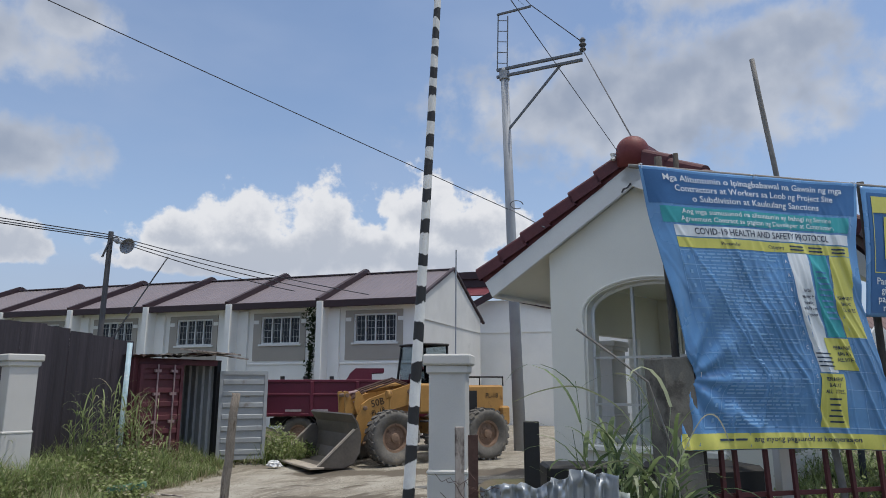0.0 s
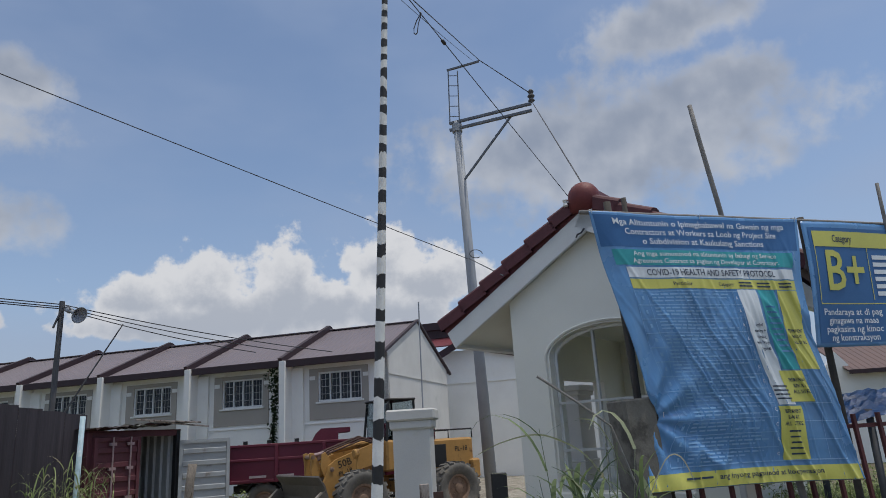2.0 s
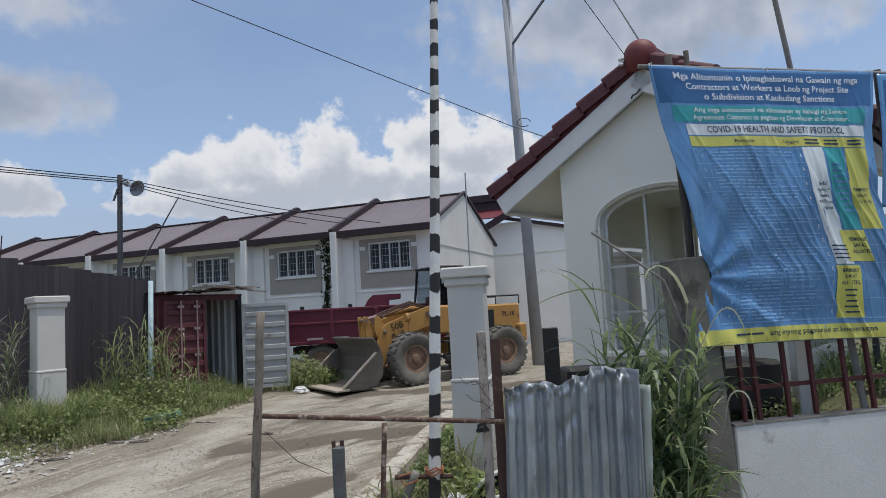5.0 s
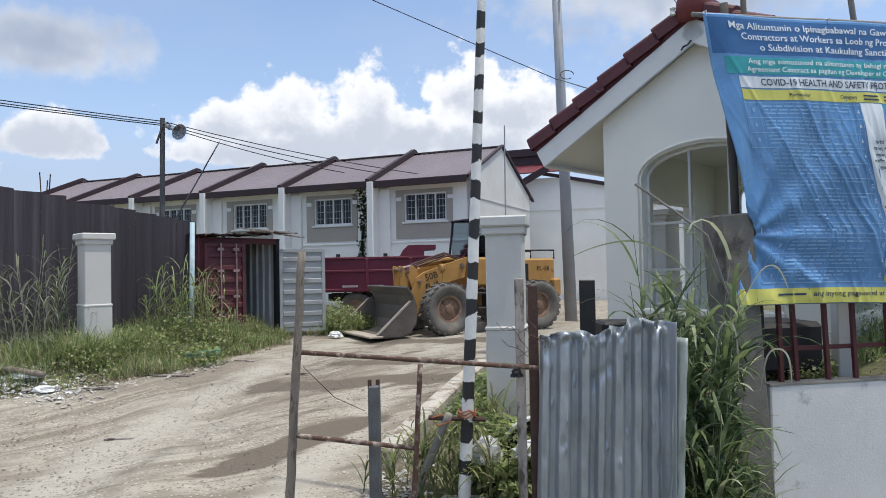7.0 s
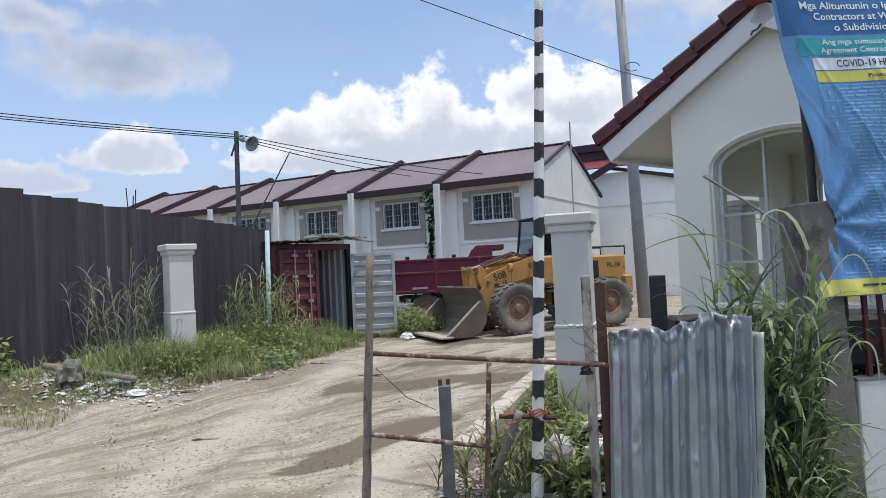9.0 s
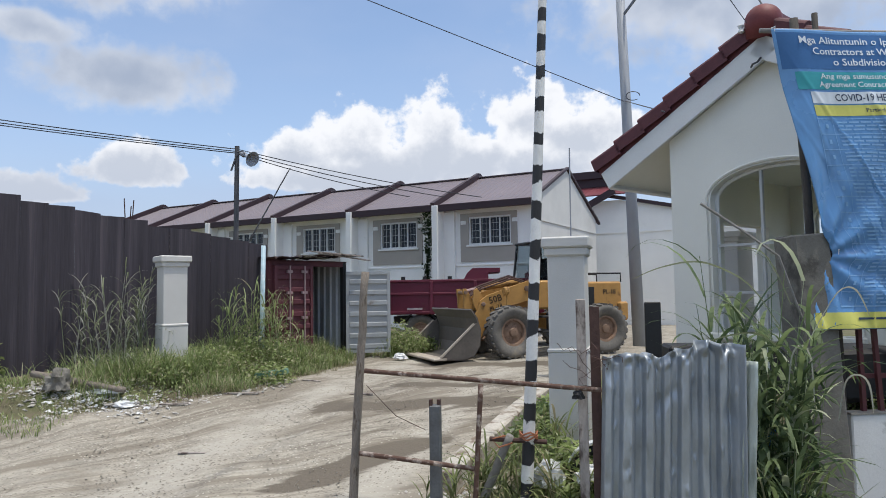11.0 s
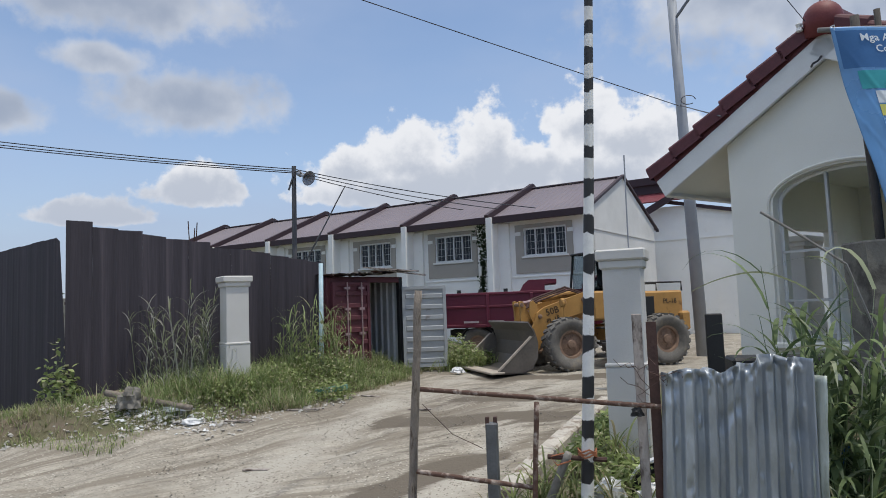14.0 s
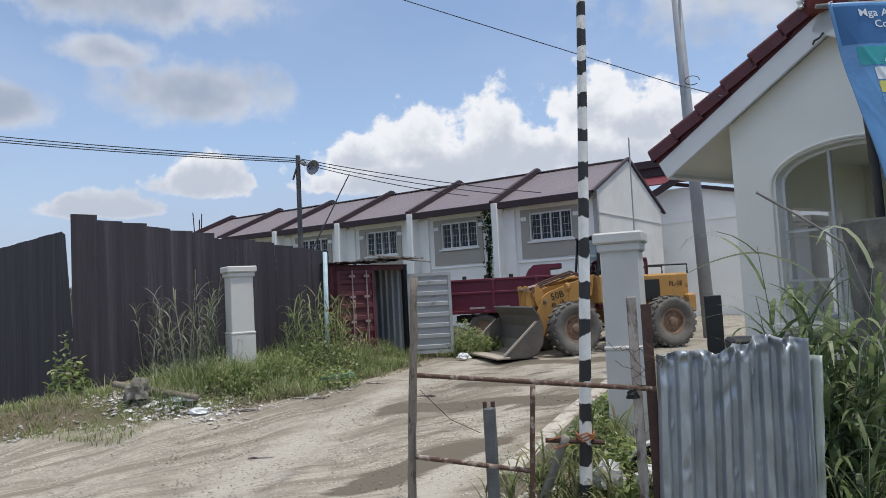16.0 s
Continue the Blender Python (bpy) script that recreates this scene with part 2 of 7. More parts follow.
def ground_mat():
    """Pale dirt road by the attribute 'road', damp stains by 'damp', soil and thin grass elsewhere."""
    mt = mat("ground_dirt", (0.325, 0.298, 0.25), 0.92, var=0.40, scale=2.6, fine=24, bump=1.0, stain=(0.245, 0.217, 0.176), amount=0.5, spread=1.6, spec=0.2)
    nt = mt.node_tree
    N, L = nt.nodes.new, nt.links.new
    b = nt.nodes["Principled BSDF"]
    dirt = b.inputs["Base Color"].links[0].from_socket
    co = N("ShaderNodeTexCoord").outputs["Object"]

    def fac(attr, lo, hi, wob, sc, vec=None):
        at = N("ShaderNodeAttribute")
        at.attribute_name = attr
        n = N("ShaderNodeTexNoise")
        L(vec or co, n.inputs["Vector"])
        n.inputs["Scale"].default_value, n.inputs["Detail"].default_value = sc, 9
        n.inputs["Roughness"].default_value = 0.62
        a = N("ShaderNodeMath")
        a.operation = "MULTIPLY_ADD"
        L(n.outputs["Fac"], a.inputs[0])
        a.inputs[1].default_value = wob
        L(at.outputs["Fac"], a.inputs[2])
        r = N("ShaderNodeMapRange")
        r.interpolation_type = "SMOOTHSTEP"
        L(a.outputs[0], r.inputs["Value"])
        r.inputs["From Min"].default_value, r.inputs["From Max"].default_value = lo + wob / 2, hi + wob / 2
        return r.outputs[0]

    def mix(f, a, c):
        m = N("ShaderNodeMix")
        m.data_type = "RGBA"
        L(f, m.inputs["Factor"])
        L(a, m.inputs["A"])
        if hasattr(c, "links"):
            L(c, m.inputs["B"])
        else:
            m.inputs["B"].default_value = c
        return m.outputs["Result"]

    n = N("ShaderNodeTexNoise")
    L(co, n.inputs["Vector"])
    n.inputs["Scale"].default_value, n.inputs["Detail"].default_value = 1.3, 8
    rp = N("ShaderNodeValToRGB")
    L(n.outputs["Fac"], rp.inputs[0])
    rp.color_ramp.elements[0].position, rp.color_ramp.elements[1].position = 0.38, 0.66
    rp.color_ramp.elements[0].color, rp.color_ramp.elements[1].color = (0.16, 0.13, 0.095, 1), (0.085, 0.105, 0.04, 1)
    # streaks of wheel tracks that run up the road
    across, along = N("ShaderNodeAttribute"), N("ShaderNodeAttribute")
    across.attribute_name, along.attribute_name = "across", "along"

    def tracks(ka, kb):
        c = N("ShaderNodeCombineXYZ")
        for i, (at, k) in enumerate(((across, ka), (along, kb))):
            q = N("ShaderNodeMath")
            q.operation = "MULTIPLY"
            L(at.outputs["Fac"], q.inputs[0])
            q.inputs[1].default_value = k
            L(q.outputs[0], c.inputs[i])
        return c.outputs[0]

    def streak(ka, kb, lo, hi, rough):
        n = N("ShaderNodeTexNoise")
        L(tracks(ka, kb), n.inputs["Vector"])
        n.inputs["Scale"].default_value, n.inputs["Detail"].default_value, n.inputs["Roughness"].default_value = 1.0, 7, rough
        r = N("ShaderNodeMapRange")
        r.interpolation_type = "SMOOTHSTEP"
        L(n.outputs["Fac"], r.inputs["Value"])
        r.inputs["From Min"].default_value, r.inputs["From Max"].default_value = lo, hi
        return r.outputs[0]

    dirt = mix(streak(1.5, 0.16, 0.47, 0.60, 0.62), dirt, (0.218, 0.191, 0.153, 1))
    dirt = mix(streak(6.5, 0.42, 0.52, 0.66, 0.72), dirt, (0.182, 0.159, 0.128, 1))
    dirt = mix(streak(5.1, 0.33, 0.56, 0.68, 0.70), dirt, (0.42, 0.395, 0.345, 1))
    pale = mix(fac("pale", 0.45, 1.25, 1.3, 1.4), dirt, (0.40, 0.375, 0.325, 1))
    # grit: lighter stones, and dark specks painted for stones and their shadows, in patches
    def grit_and_shadow(scale, lo, hi, patch_scale):
        vo = N("ShaderNodeTexVoronoi")
        L(co, vo.inputs["Vector"])
        vo.inputs["Scale"].default_value = scale
        sp = N("ShaderNodeSeparateColor")
        L(vo.outputs["Color"], sp.inputs[0])
        pn = N("ShaderNodeTexNoise")
        L(co, pn.inputs["Vector"])
        pn.inputs["Scale"].default_value, pn.inputs["Detail"].default_value = patch_scale, 5
        th = N("ShaderNodeMath")       # only some cells, more of them where the patch is strong
        th.operation = "MULTIPLY"
        L(sp.outputs[0], th.inputs[0])
        L(pn.outputs["Fac"], th.inputs[1])
        on = N("ShaderNodeMapRange")
        L(th.outputs[0], on.inputs["Value"])
        on.inputs["From Min"].default_value, on.inputs["From Max"].default_value = lo, hi
        rd = N("ShaderNodeMapRange")
        L(vo.outputs["Distance"], rd.inputs["Value"])
        rd.inputs["From Min"].default_value, rd.inputs["From Max"].default_value = 0.42, 0.30
        k = N("ShaderNodeMath")
        k.operation = "MULTIPLY"
        L(on.outputs[0], k.inputs[0])
        L(rd.outputs[0], k.inputs[1])
        return k.outputs[0]

    pale = mix(grit_and_shadow(19, 0.40, 0.44, 0.9), pale, (0.20, 0.175, 0.145, 1))
    pale = mix(grit_and_shadow(33, 0.33, 0.38, 1.7), pale, (0.20, 0.175, 0.145, 1))
    pale = mix(grit_and_shadow(27, 0.42, 0.46, 1.2), pale, (0.46, 0.43, 0.37, 1))
    wet = mix(fac("damp", 0.38, 0.60, 1.35, 1.0, tracks(3.0, 0.8)), pale, (0.14, 0.12, 0.096, 1))
    L(mix(fac("road", 0.35, 0.65, 0.7, 1.1), rp.outputs[0], wet), b.inputs["Base Color"])
    return mt


M = {}
M["white_wall"] = mat("white_wall_paint", (0.83, 0.825, 0.795), 0.8, var=0.07, scale=0.8, fine=60, bump=0.12, stain=(0.50, 0.48, 0.44), amount=0.25, spread=1.1)
M["pillar"] = mat("pillar_paint", (0.57, 0.56, 0.535), 0.75, var=0.07, scale=1.6, fine=70, bump=0.15, stain=(0.50, 0.48, 0.43), amount=0.25, spread=2.2)
M["gate_wall"] = mat("gatehouse_paint", (0.77, 0.765, 0.70), 0.8, var=0.06, scale=0.9, fine=60, bump=0.12, stain=(0.64, 0.61, 0.54), amount=0.2)
M["gable_shade"] = mat("shaded_gable_paint", (0.60, 0.595, 0.575), 0.85, var=0.12, scale=0.7, fine=30, bump=0.2, stain=(0.52, 0.52, 0.50), amount=0.4, spread=0.6)
M["grey_panel"] = mat("taupe_panel_paint", (0.36, 0.335, 0.30), 0.8, var=0.08, scale=1.0, bump=0.1)
M["roof"] = mat("mauve_metal_roof", (0.176, 0.147, 0.164), 0.5, var=0.14, scale=0.5, fine=12, bump=0.05, stain=(0.21, 0.182, 0.198), amount=0.35, spread=0.5)
M["trim"] = mat("dark_maroon_trim", (0.040, 0.022, 0.027), 0.55, var=0.2, scale=2)
M["tile"] = mat("maroon_roof_tile", (0.105, 0.032, 0.038), 0.6, var=0.3, scale=5, fine=50, bump=0.3, stain=(0.10, 0.03, 0.03), amount=0.4, spread=4)
M["red_roof"] = mat("red_metal_roof", (0.17, 0.04, 0.052), 0.5, var=0.15)
M["fence"] = mat("dark_fence_sheet", (0.044, 0.037, 0.045), 0.62, var=0.6, scale=1.6, fine=30, bump=0.1, stain=(0.092, 0.077, 0.086), amount=0.5, spread=1.6, stretch=(2.6, 2.6, 0.07))
M["zinc"] = mat("galvanised_sheet", (0.36, 0.39, 0.42), 0.38, 0.5, var=0.30, scale=2.2, fine=24, bump=0.12, stain=(0.29, 0.32, 0.35), amount=0.45, spread=2.5, stretch=(1, 1, 0.35))
M["concrete"] = mat("weathered_concrete", (0.25, 0.235, 0.21), 0.9, var=0.3, scale=2.4, fine=36, bump=0.5, stain=(0.09, 0.085, 0.075), amount=0.5, spread=2.6)
M["stained_post"] = mat("black_stained_concrete", (0.17, 0.16, 0.14), 0.9, var=0.3, scale=2.4, fine=36, bump=0.5, stain=(0.07, 0.065, 0.058), amount=0.60, spread=2.0)
M["curb"] = mat("curb_concrete", (0.46, 0.43, 0.38), 0.9, var=0.28, scale=5, bump=0.6, stain=(0.20, 0.155, 0.12), amount=0.62, spread=4.5)
M["low_wall"] = mat("chalky_low_wall", (0.66, 0.66, 0.65), 0.9, var=0.10, scale=1.4, fine=40, bump=0.3, stain=(0.30, 0.29, 0.28), amount=0.28, spread=2.4)
M["wood"] = mat("grey_old_wood", (0.24, 0.205, 0.17), 0.9, var=0.45, scale=7, fine=50, bump=0.8, stretch=(3, 3, 0.9), stain=(0.10, 0.075, 0.055), amount=0.55, spread=7)
M["dark_wood"] = mat("dark_wet_timber", (0.07, 0.062, 0.055), 0.85, var=0.4, scale=5, bump=0.5, stretch=(3, 3, 0.5))
M["bamboo"] = mat("grey_bamboo", (0.22, 0.21, 0.20), 0.7, var=0.3, scale=6, bump=0.2)
M["rust"] = mat("rusty_painted_steel", (0.36, 0.30, 0.255), 0.75, 0.05, var=0.35, scale=8, fine=60, bump=0.5, stain=(0.105, 0.058, 0.042), amount=1.05, spread=11)
M["brown_steel"] = mat("brown_rusted_steel", (0.085, 0.048, 0.04), 0.75, 0.2, var=0.4, scale=8, bump=0.3)
M["dark_red_bar"] = mat("dark_red_grille", (0.10, 0.028, 0.03), 0.6, var=0.3, scale=6)
M["steel_pole"] = mat("galvanised_pole", (0.32, 0.34, 0.37), 0.6, 0.1, var=0.16, scale=1.4, bump=0.08)
M["steel_dull"] = mat("dull_dark_steel", (0.15, 0.165, 0.19), 0.6, 0.2, var=0.25, scale=3, bump=0.1)
M["dark_pole"] = mat("dark_wood_pole", (0.10, 0.10, 0.105), 0.8, var=0.3)
M["container_red"] = mat("container_red_paint", (0.108, 0.032, 0.040), 0.6, var=0.3, scale=2, fine=40, bump=0.12, stain=(0.09, 0.04, 0.03), amount=0.35, spread=3)
M["container_grey"] = mat("container_grey_paint", (0.36, 0.375, 0.385), 0.6, var=0.15, scale=2.4, bump=0.1, stain=(0.22, 0.20, 0.18), amount=0.35, spread=3)
M["inner"] = mat("dark_ribbed_sheet", (0.42, 0.43, 0.44), 0.7, var=0.3, scale=2, stretch=(1, 1, 0.3))
M["yellow"] = mat("loader_yellow", (0.43, 0.235, 0.07), 0.6, var=0.2, scale=3, fine=30, bump=0.08, stain=(0.20, 0.105, 0.04), amount=0.45, spread=3)
M["rim"] = mat("loader_rim", (0.235, 0.155, 0.11), 0.7, var=0.3, scale=7, stain=(0.12, 0.08, 0.06), amount=0.5, spread=8)
M["bucket"] = mat("worn_bucket_steel", (0.135, 0.12, 0.106), 0.5, 0.1, var=0.3, scale=2, fine=20, bump=0.15, stain=(0.19, 0.16, 0.13), amount=0.4, spread=2)
M["edge"] = mat("bright_worn_edge", (0.42, 0.37, 0.31), 0.6, 0.1, var=0.3, scale=6)
M["rubber"] = mat("dusty_tyre_rubber", (0.14, 0.133, 0.122), 0.9, var=0.35, scale=4, fine=30, bump=0.3, stain=(0.22, 0.195, 0.16), amount=0.45, spread=4)
M["black"] = mat("black_steel", (0.02, 0.02, 0.021), 0.6, var=0.3)
M["truck"] = mat("truck_maroon", (0.14, 0.020, 0.040), 0.5, var=0.22, scale=1.6, bump=0.05, stain=(0.13, 0.05, 0.05), amount=0.3, spread=2)
M["frame_white"] = mat("white_aluminium", (0.70, 0.71, 0.70), 0.45, var=0.06)
M["window_dark"] = mat("dark_window_pane", (0.03, 0.036, 0.046), 0.25, var=0.3, scale=1.5, bump=0.0, spec=0.3)
M["window_grey"] = mat("grey_window_bar", (0.46, 0.47, 0.46), 0.5, var=0.1)
M["glass"] = glass_mat("clear_glass")
M["stripes"] = stripe_mat()
M["blue"] = mat("banner_blue", (0.10, 0.27, 0.54), 0.27, var=0.2, scale=1.2, fine=6, bump=0.06, spec=0.9)
M["deep_blue"] = mat("banner_deep_blue", (0.045, 0.145, 0.345), 0.4, var=0.12, bump=0.06)
M["teal"] = mat("banner_teal", (0.05, 0.36, 0.40), 0.4, var=0.10, bump=0.05)
M["sign_yellow"] = mat("banner_yellow", (0.62, 0.60, 0.14), 0.4, var=0.10, bump=0.05)
M["sign_white"] = mat("banner_white", (0.74, 0.79, 0.83), 0.45, var=0.08, bump=0.05)
M["pale_blue"] = mat("banner_pale_blue", (0.22, 0.41, 0.65), 0.4, var=0.1, bump=0)
M["ink"] = mat("banner_dark_ink", (0.03, 0.05, 0.10), 0.5, var=0.1, bump=0)
M["tarp"] = mat("blue_tarpaulin", (0.035, 0.11, 0.30), 0.4, var=0.3, scale=5, bump=0.3, stain=(0.20, 0.32, 0.5), amount=0.3, spread=5)
M["bluewhite"] = mat("pale_blue_pipe_paint", (0.42, 0.56, 0.62), 0.5, var=0.15, scale=6, stain=(0.62, 0.66, 0.66), amount=0.5, spread=7)
M["rope"] = mat("orange_rope", (0.36, 0.14, 0.07), 0.8, var=0.3, scale=30)
M["wire"] = mat("black_cable", (0.05, 0.05, 0.056), 0.6, var=0.1, bump=0)
M["plastic_white"] = mat("white_plastic_bag", (0.66, 0.67, 0.68), 0.4, var=0.15, scale=9, bump=0.3)
M["rubble"] = mat("rubble", (0.40, 0.38, 0.35), 0.9, var=0.4, scale=7, bump=0.5)
M["stone"] = leaf_mat("road_stones", (0.19, 0.172, 0.148), (0.37, 0.345, 0.30))
M["green_slab"] = mat("green_painted_slab", (0.12, 0.24, 0.18), 0.7, var=0.3, scale=6, stain=(0.36, 0.37, 0.34), amount=0.4, spread=6)
M["plank"] = mat("peeling_plank", (0.34, 0.30, 0.27), 0.9, var=0.4, scale=6, fine=50, bump=0.6, stain=(0.10, 0.075, 0.065), amount=0.7, spread=9, stretch=(1, 1, 0.4))
M["steel_dark"] = mat("dark_grey_steel", (0.13, 0.135, 0.14), 0.6, 0.3, var=0.3, scale=5, stain=(0.10, 0.06, 0.045), amount=0.3, spread=6)
M["pale_strip"] = mat("pale_dirty_sheet", (0.44, 0.48, 0.44), 0.5, 0.4, var=0.25, scale=3, stretch=(1, 1, 0.3), stain=(0.25, 0.28, 0.24), amount=0.5, spread=3)
M["steel_rod"] = mat("pale_steel_rod", (0.36, 0.25, 0.25), 0.5, 0.3, var=0.25, scale=6)
M["ink_black"] = mat("black_stencil_paint", (0.035, 0.028, 0.02), 0.6, var=0.3, scale=8, bump=0)
M["pale_mark"] = mat("faded_white_paint", (0.42, 0.35, 0.36), 0.6, var=0.3, scale=8, bump=0)
M["ground"] = ground_mat()
M["weed"] = leaf_mat("weed_green", (0.09, 0.12, 0.045), (0.28, 0.32, 0.13), (0.36, 0.32, 0.20), 0.20)
M["reed"] = leaf_mat("reed_green", (0.05, 0.085, 0.04), (0.24, 0.31, 0.14), (0.44, 0.48, 0.33), 0.14)
M["fresh"] = leaf_mat("fresh_green", (0.12, 0.17, 0.055), (0.37, 0.43, 0.18), (0.46, 0.44, 0.29), 0.18)
M["straw"] = leaf_mat("dry_grass", (0.20, 0.18, 0.10), (0.40, 0.36, 0.24))
M["cane_pale"] = leaf_mat("pale_cane_leaf", (0.13, 0.155, 0.095), (0.27, 0.30, 0.18), (0.44, 0.44, 0.38), 0.25)
M["kerb_leaf"] = leaf_mat("kerb_weed_green", (0.20, 0.26, 0.09), (0.46, 0.54, 0.24), (0.52, 0.54, 0.34), 0.2)
M["verge"] = leaf_mat("verge_green", (0.115, 0.165, 0.06), (0.36, 0.43, 0.19), (0.48, 0.45, 0.30), 0.17)
M["vine"] = leaf_mat("vine_green", (0.018, 0.032, 0.014), (0.05, 0.075, 0.03))
M["tree"] = leaf_mat("tree_green", (0.02, 0.04, 0.015), (0.06, 0.09, 0.03))
M["bark"] = mat("bark", (0.10, 0.085, 0.07), 0.9, var=0.3, bump=0.5)


# ---- building helpers ----
def thing(name, m=None, label="", category="", group="", kind=""):
    """An Empty that carries the parts of one thing."""
    ob = new(name)
    ob.empty_display_size = 0.2
    ob.matrix_world = m if m is not None else Matrix()
    return tagged(ob, label, category, group, kind)


def part(name, bm, material, parent=None, label="", smooth=False):
    me = bpy.data.meshes.new(name)
    if isinstance(bm, tuple):
        me.from_pydata(bm[0], [], bm[1])
        me.update()
    else:
        bmesh.ops.recalc_face_normals(bm, faces=bm.faces)
        bm.to_mesh(me)
        bm.free()
    me.materials.append(M[material] if isinstance(material, str) else material)
    if smooth:
        me.polygons.foreach_set("use_smooth", [True] * len(me.polygons))
    ob = new(name, me)
    if parent:
        ob.parent = parent
    return tagged(ob, label)


def box(bm, c, s, m=None, bevel=0.0):
    """A box of size s about c, turned by m, with its edges broken by bevel."""
    t = (m or Matrix()) @ Matrix.Translation(c) @ Matrix.Diagonal((*s, 1))
    vs = bmesh.ops.create_cube(bm, size=1, matrix=t)["verts"]
    if bevel:
        es = list({e for v in vs for e in v.link_edges})
        bmesh.ops.bevel(bm, geom=es, offset=bevel, segments=1, affect="EDGES")
    return bm


def boxes(*rows, bevel=0.0):
    bm = bmesh.new()
    for c, s in rows:
        box(bm, c, s, bevel=bevel)
    return bm


def tube(bm, pts, radii, seg=8, cap=True):
    """A tube along points, with a radius for each (or one for all)."""
    pts = [Vector(p) for p in pts]
    if not hasattr(radii, "__len__"):
        radii = [radii] * len(pts)
    rings = []
    for i, p in enumerate(pts):
        d = (pts[min(i + 1, len(pts) - 1)] - pts[max(i - 1, 0)]).normalized()
        q = d.to_track_quat("Z", "Y")
        rings.append([bm.verts.new(p + q @ Vector((radii[i] * math.cos(a), radii[i] * math.sin(a), 0))) for a in (2 * math.pi * k / seg for k in range(seg))])
    for a, b in zip(rings, rings[1:]):
        for k in range(seg):
            bm.faces.new((a[k], a[(k + 1) % seg], b[(k + 1) % seg], b[k]))
    if cap:
        bm.faces.new(rings[0][::-1])
        bm.faces.new(rings[-1])
    return bm


def lathe(bm, prof, seg=24, m=None, ring=False):
    """A body turned about z from (radius, height) pairs."""
    m = m or Matrix()
    rings = [[bm.verts.new(m @ Vector((r * math.cos(2 * math.pi * k / seg), r * math.sin(2 * math.pi * k / seg), z))) for k in range(seg)] for r, z in prof]
    for a, b in zip(rings, rings[1:]):
        for k in range(seg):
            bm.faces.new((a[k], a[(k + 1) % seg], b[(k + 1) % seg], b[k]))
    if ring:       # a closed ring such as a tyre: join the last profile point to the first
        for k in range(seg):
            bm.faces.new((rings[-1][k], rings[-1][(k + 1) % seg], rings[0][(k + 1) % seg], rings[0][k]))
    else:
        bm.faces.new(rings[0][::-1])
        bm.faces.new(rings[-1])
    return bm


def plate(bm, poly, thick, m=None):
    """A flat plate: an outline in x, z, extruded along y from 0 to thick."""
    m = m or Matrix()
    a = [bm.verts.new(m @ Vector((x, 0, z))) for x, z in poly]
    b = [bm.verts.new(m @ Vector((x, thick, z))) for x, z in poly]
    n = len(poly)
    bm.faces.new(a)
    bm.faces.new(b[::-1])
    for i in range(n):
        bm.faces.new((a[i], b[i], b[(i + 1) % n], a[(i + 1) % n]))
    return bm


def tube_part(name, pts, r, material, parent=None, label="", seg=8):
    return part(name, tube(bmesh.new(), pts, r, seg), material, parent, label, smooth=seg > 6)


def writing(text, size):
    """Flat mesh of a text in Blender's own font: vertices (x, y) from its centre, and faces."""
    cu = bpy.data.curves.new("t", "FONT")
    cu.body, cu.size, cu.align_x, cu.align_y, cu.resolution_u = text, size, "CENTER", "CENTER", 2
    cu.offset = 0.012 * size
    ob = bpy.data.objects.new("t", cu)
    scene.collection.objects.link(ob)
    dg = bpy.context.evaluated_depsgraph_get()
    me = bpy.data.meshes.new_from_object(ob.evaluated_get(dg))
    vs, fs = [tuple(v.co[:2]) for v in me.vertices], [tuple(p.vertices) for p in me.polygons]
    bpy.data.objects.remove(ob)
    bpy.data.curves.remove(cu)
    bpy.data.meshes.remove(me)
    return vs, fs


def lettering(name, text, size, m, material, parent, label=""):
    vs, fs = writing(text, size)
    return part(name, ([m @ Vector((x, 0, y)) for x, y in vs], fs), material, parent, label)


rng = random.Random(7)


# ---- ground ----
def ease(x):
    x = min(max(x, 0), 1)
    return x * x * (3 - 2 * x)


def bend(pts, y):
    if y <= pts[0][0]:
        return pts[0][1]
    for (a, u), (b, v) in zip(pts, pts[1:]):
        if y <= b:
            return u + (v - u) * (y - a) / (b - a)
    return pts[-1][1]


LEFT_EDGE = [(-20, -26), (5, -16), (8.6, -11.5), (9.6, -9.3), (10.5, -7.5), (11.3, -5.8), (12.4, -4.8), (14.7, -4.1), (18.2, -3.9), (21, -3.6), (60, -4)]
RIGHT_EDGE = [(-20, 1.0), (6.0, -0.9), (7.2, -0.75), (8.2, -0.42), (9.8, -0.02), (11.9, 0.62), (13.4, 1.3), (14.5, 5.5), (17, 9), (60, 9)]


def road_height(y):
    return -0.45 + 0.45 * ease((y - 6.5) / 7)


def ground_height(x, y):
    z = road_height(y)
    z += 0.30 * ease((bend(LEFT_EDGE, y) - x) / 1.6) - 0.50 * ease((-8.4 - x) / 3.8) * ease((y - 9.6) / 2.4) * (1 - ease((y - 16) / 6))
    verge = ease((x - bend(RIGHT_EDGE, y)) / 0.8) * (1 - ease((y - 12.5) / 1.5))
    z += verge * (0.42 * ease((y - 7.2) / 1.6))
    # the ditch before the low wall
    low = ease((x - 1.9) / 0.9) * (1 - ease((y - 8.55 - 0.2 * (x - 2.9)) / 0.35)) * ease((y - 0.5) / 1.8)
    z += (-1.25 - z) * low * (1 - ease((x - 12) / 4))
    return z


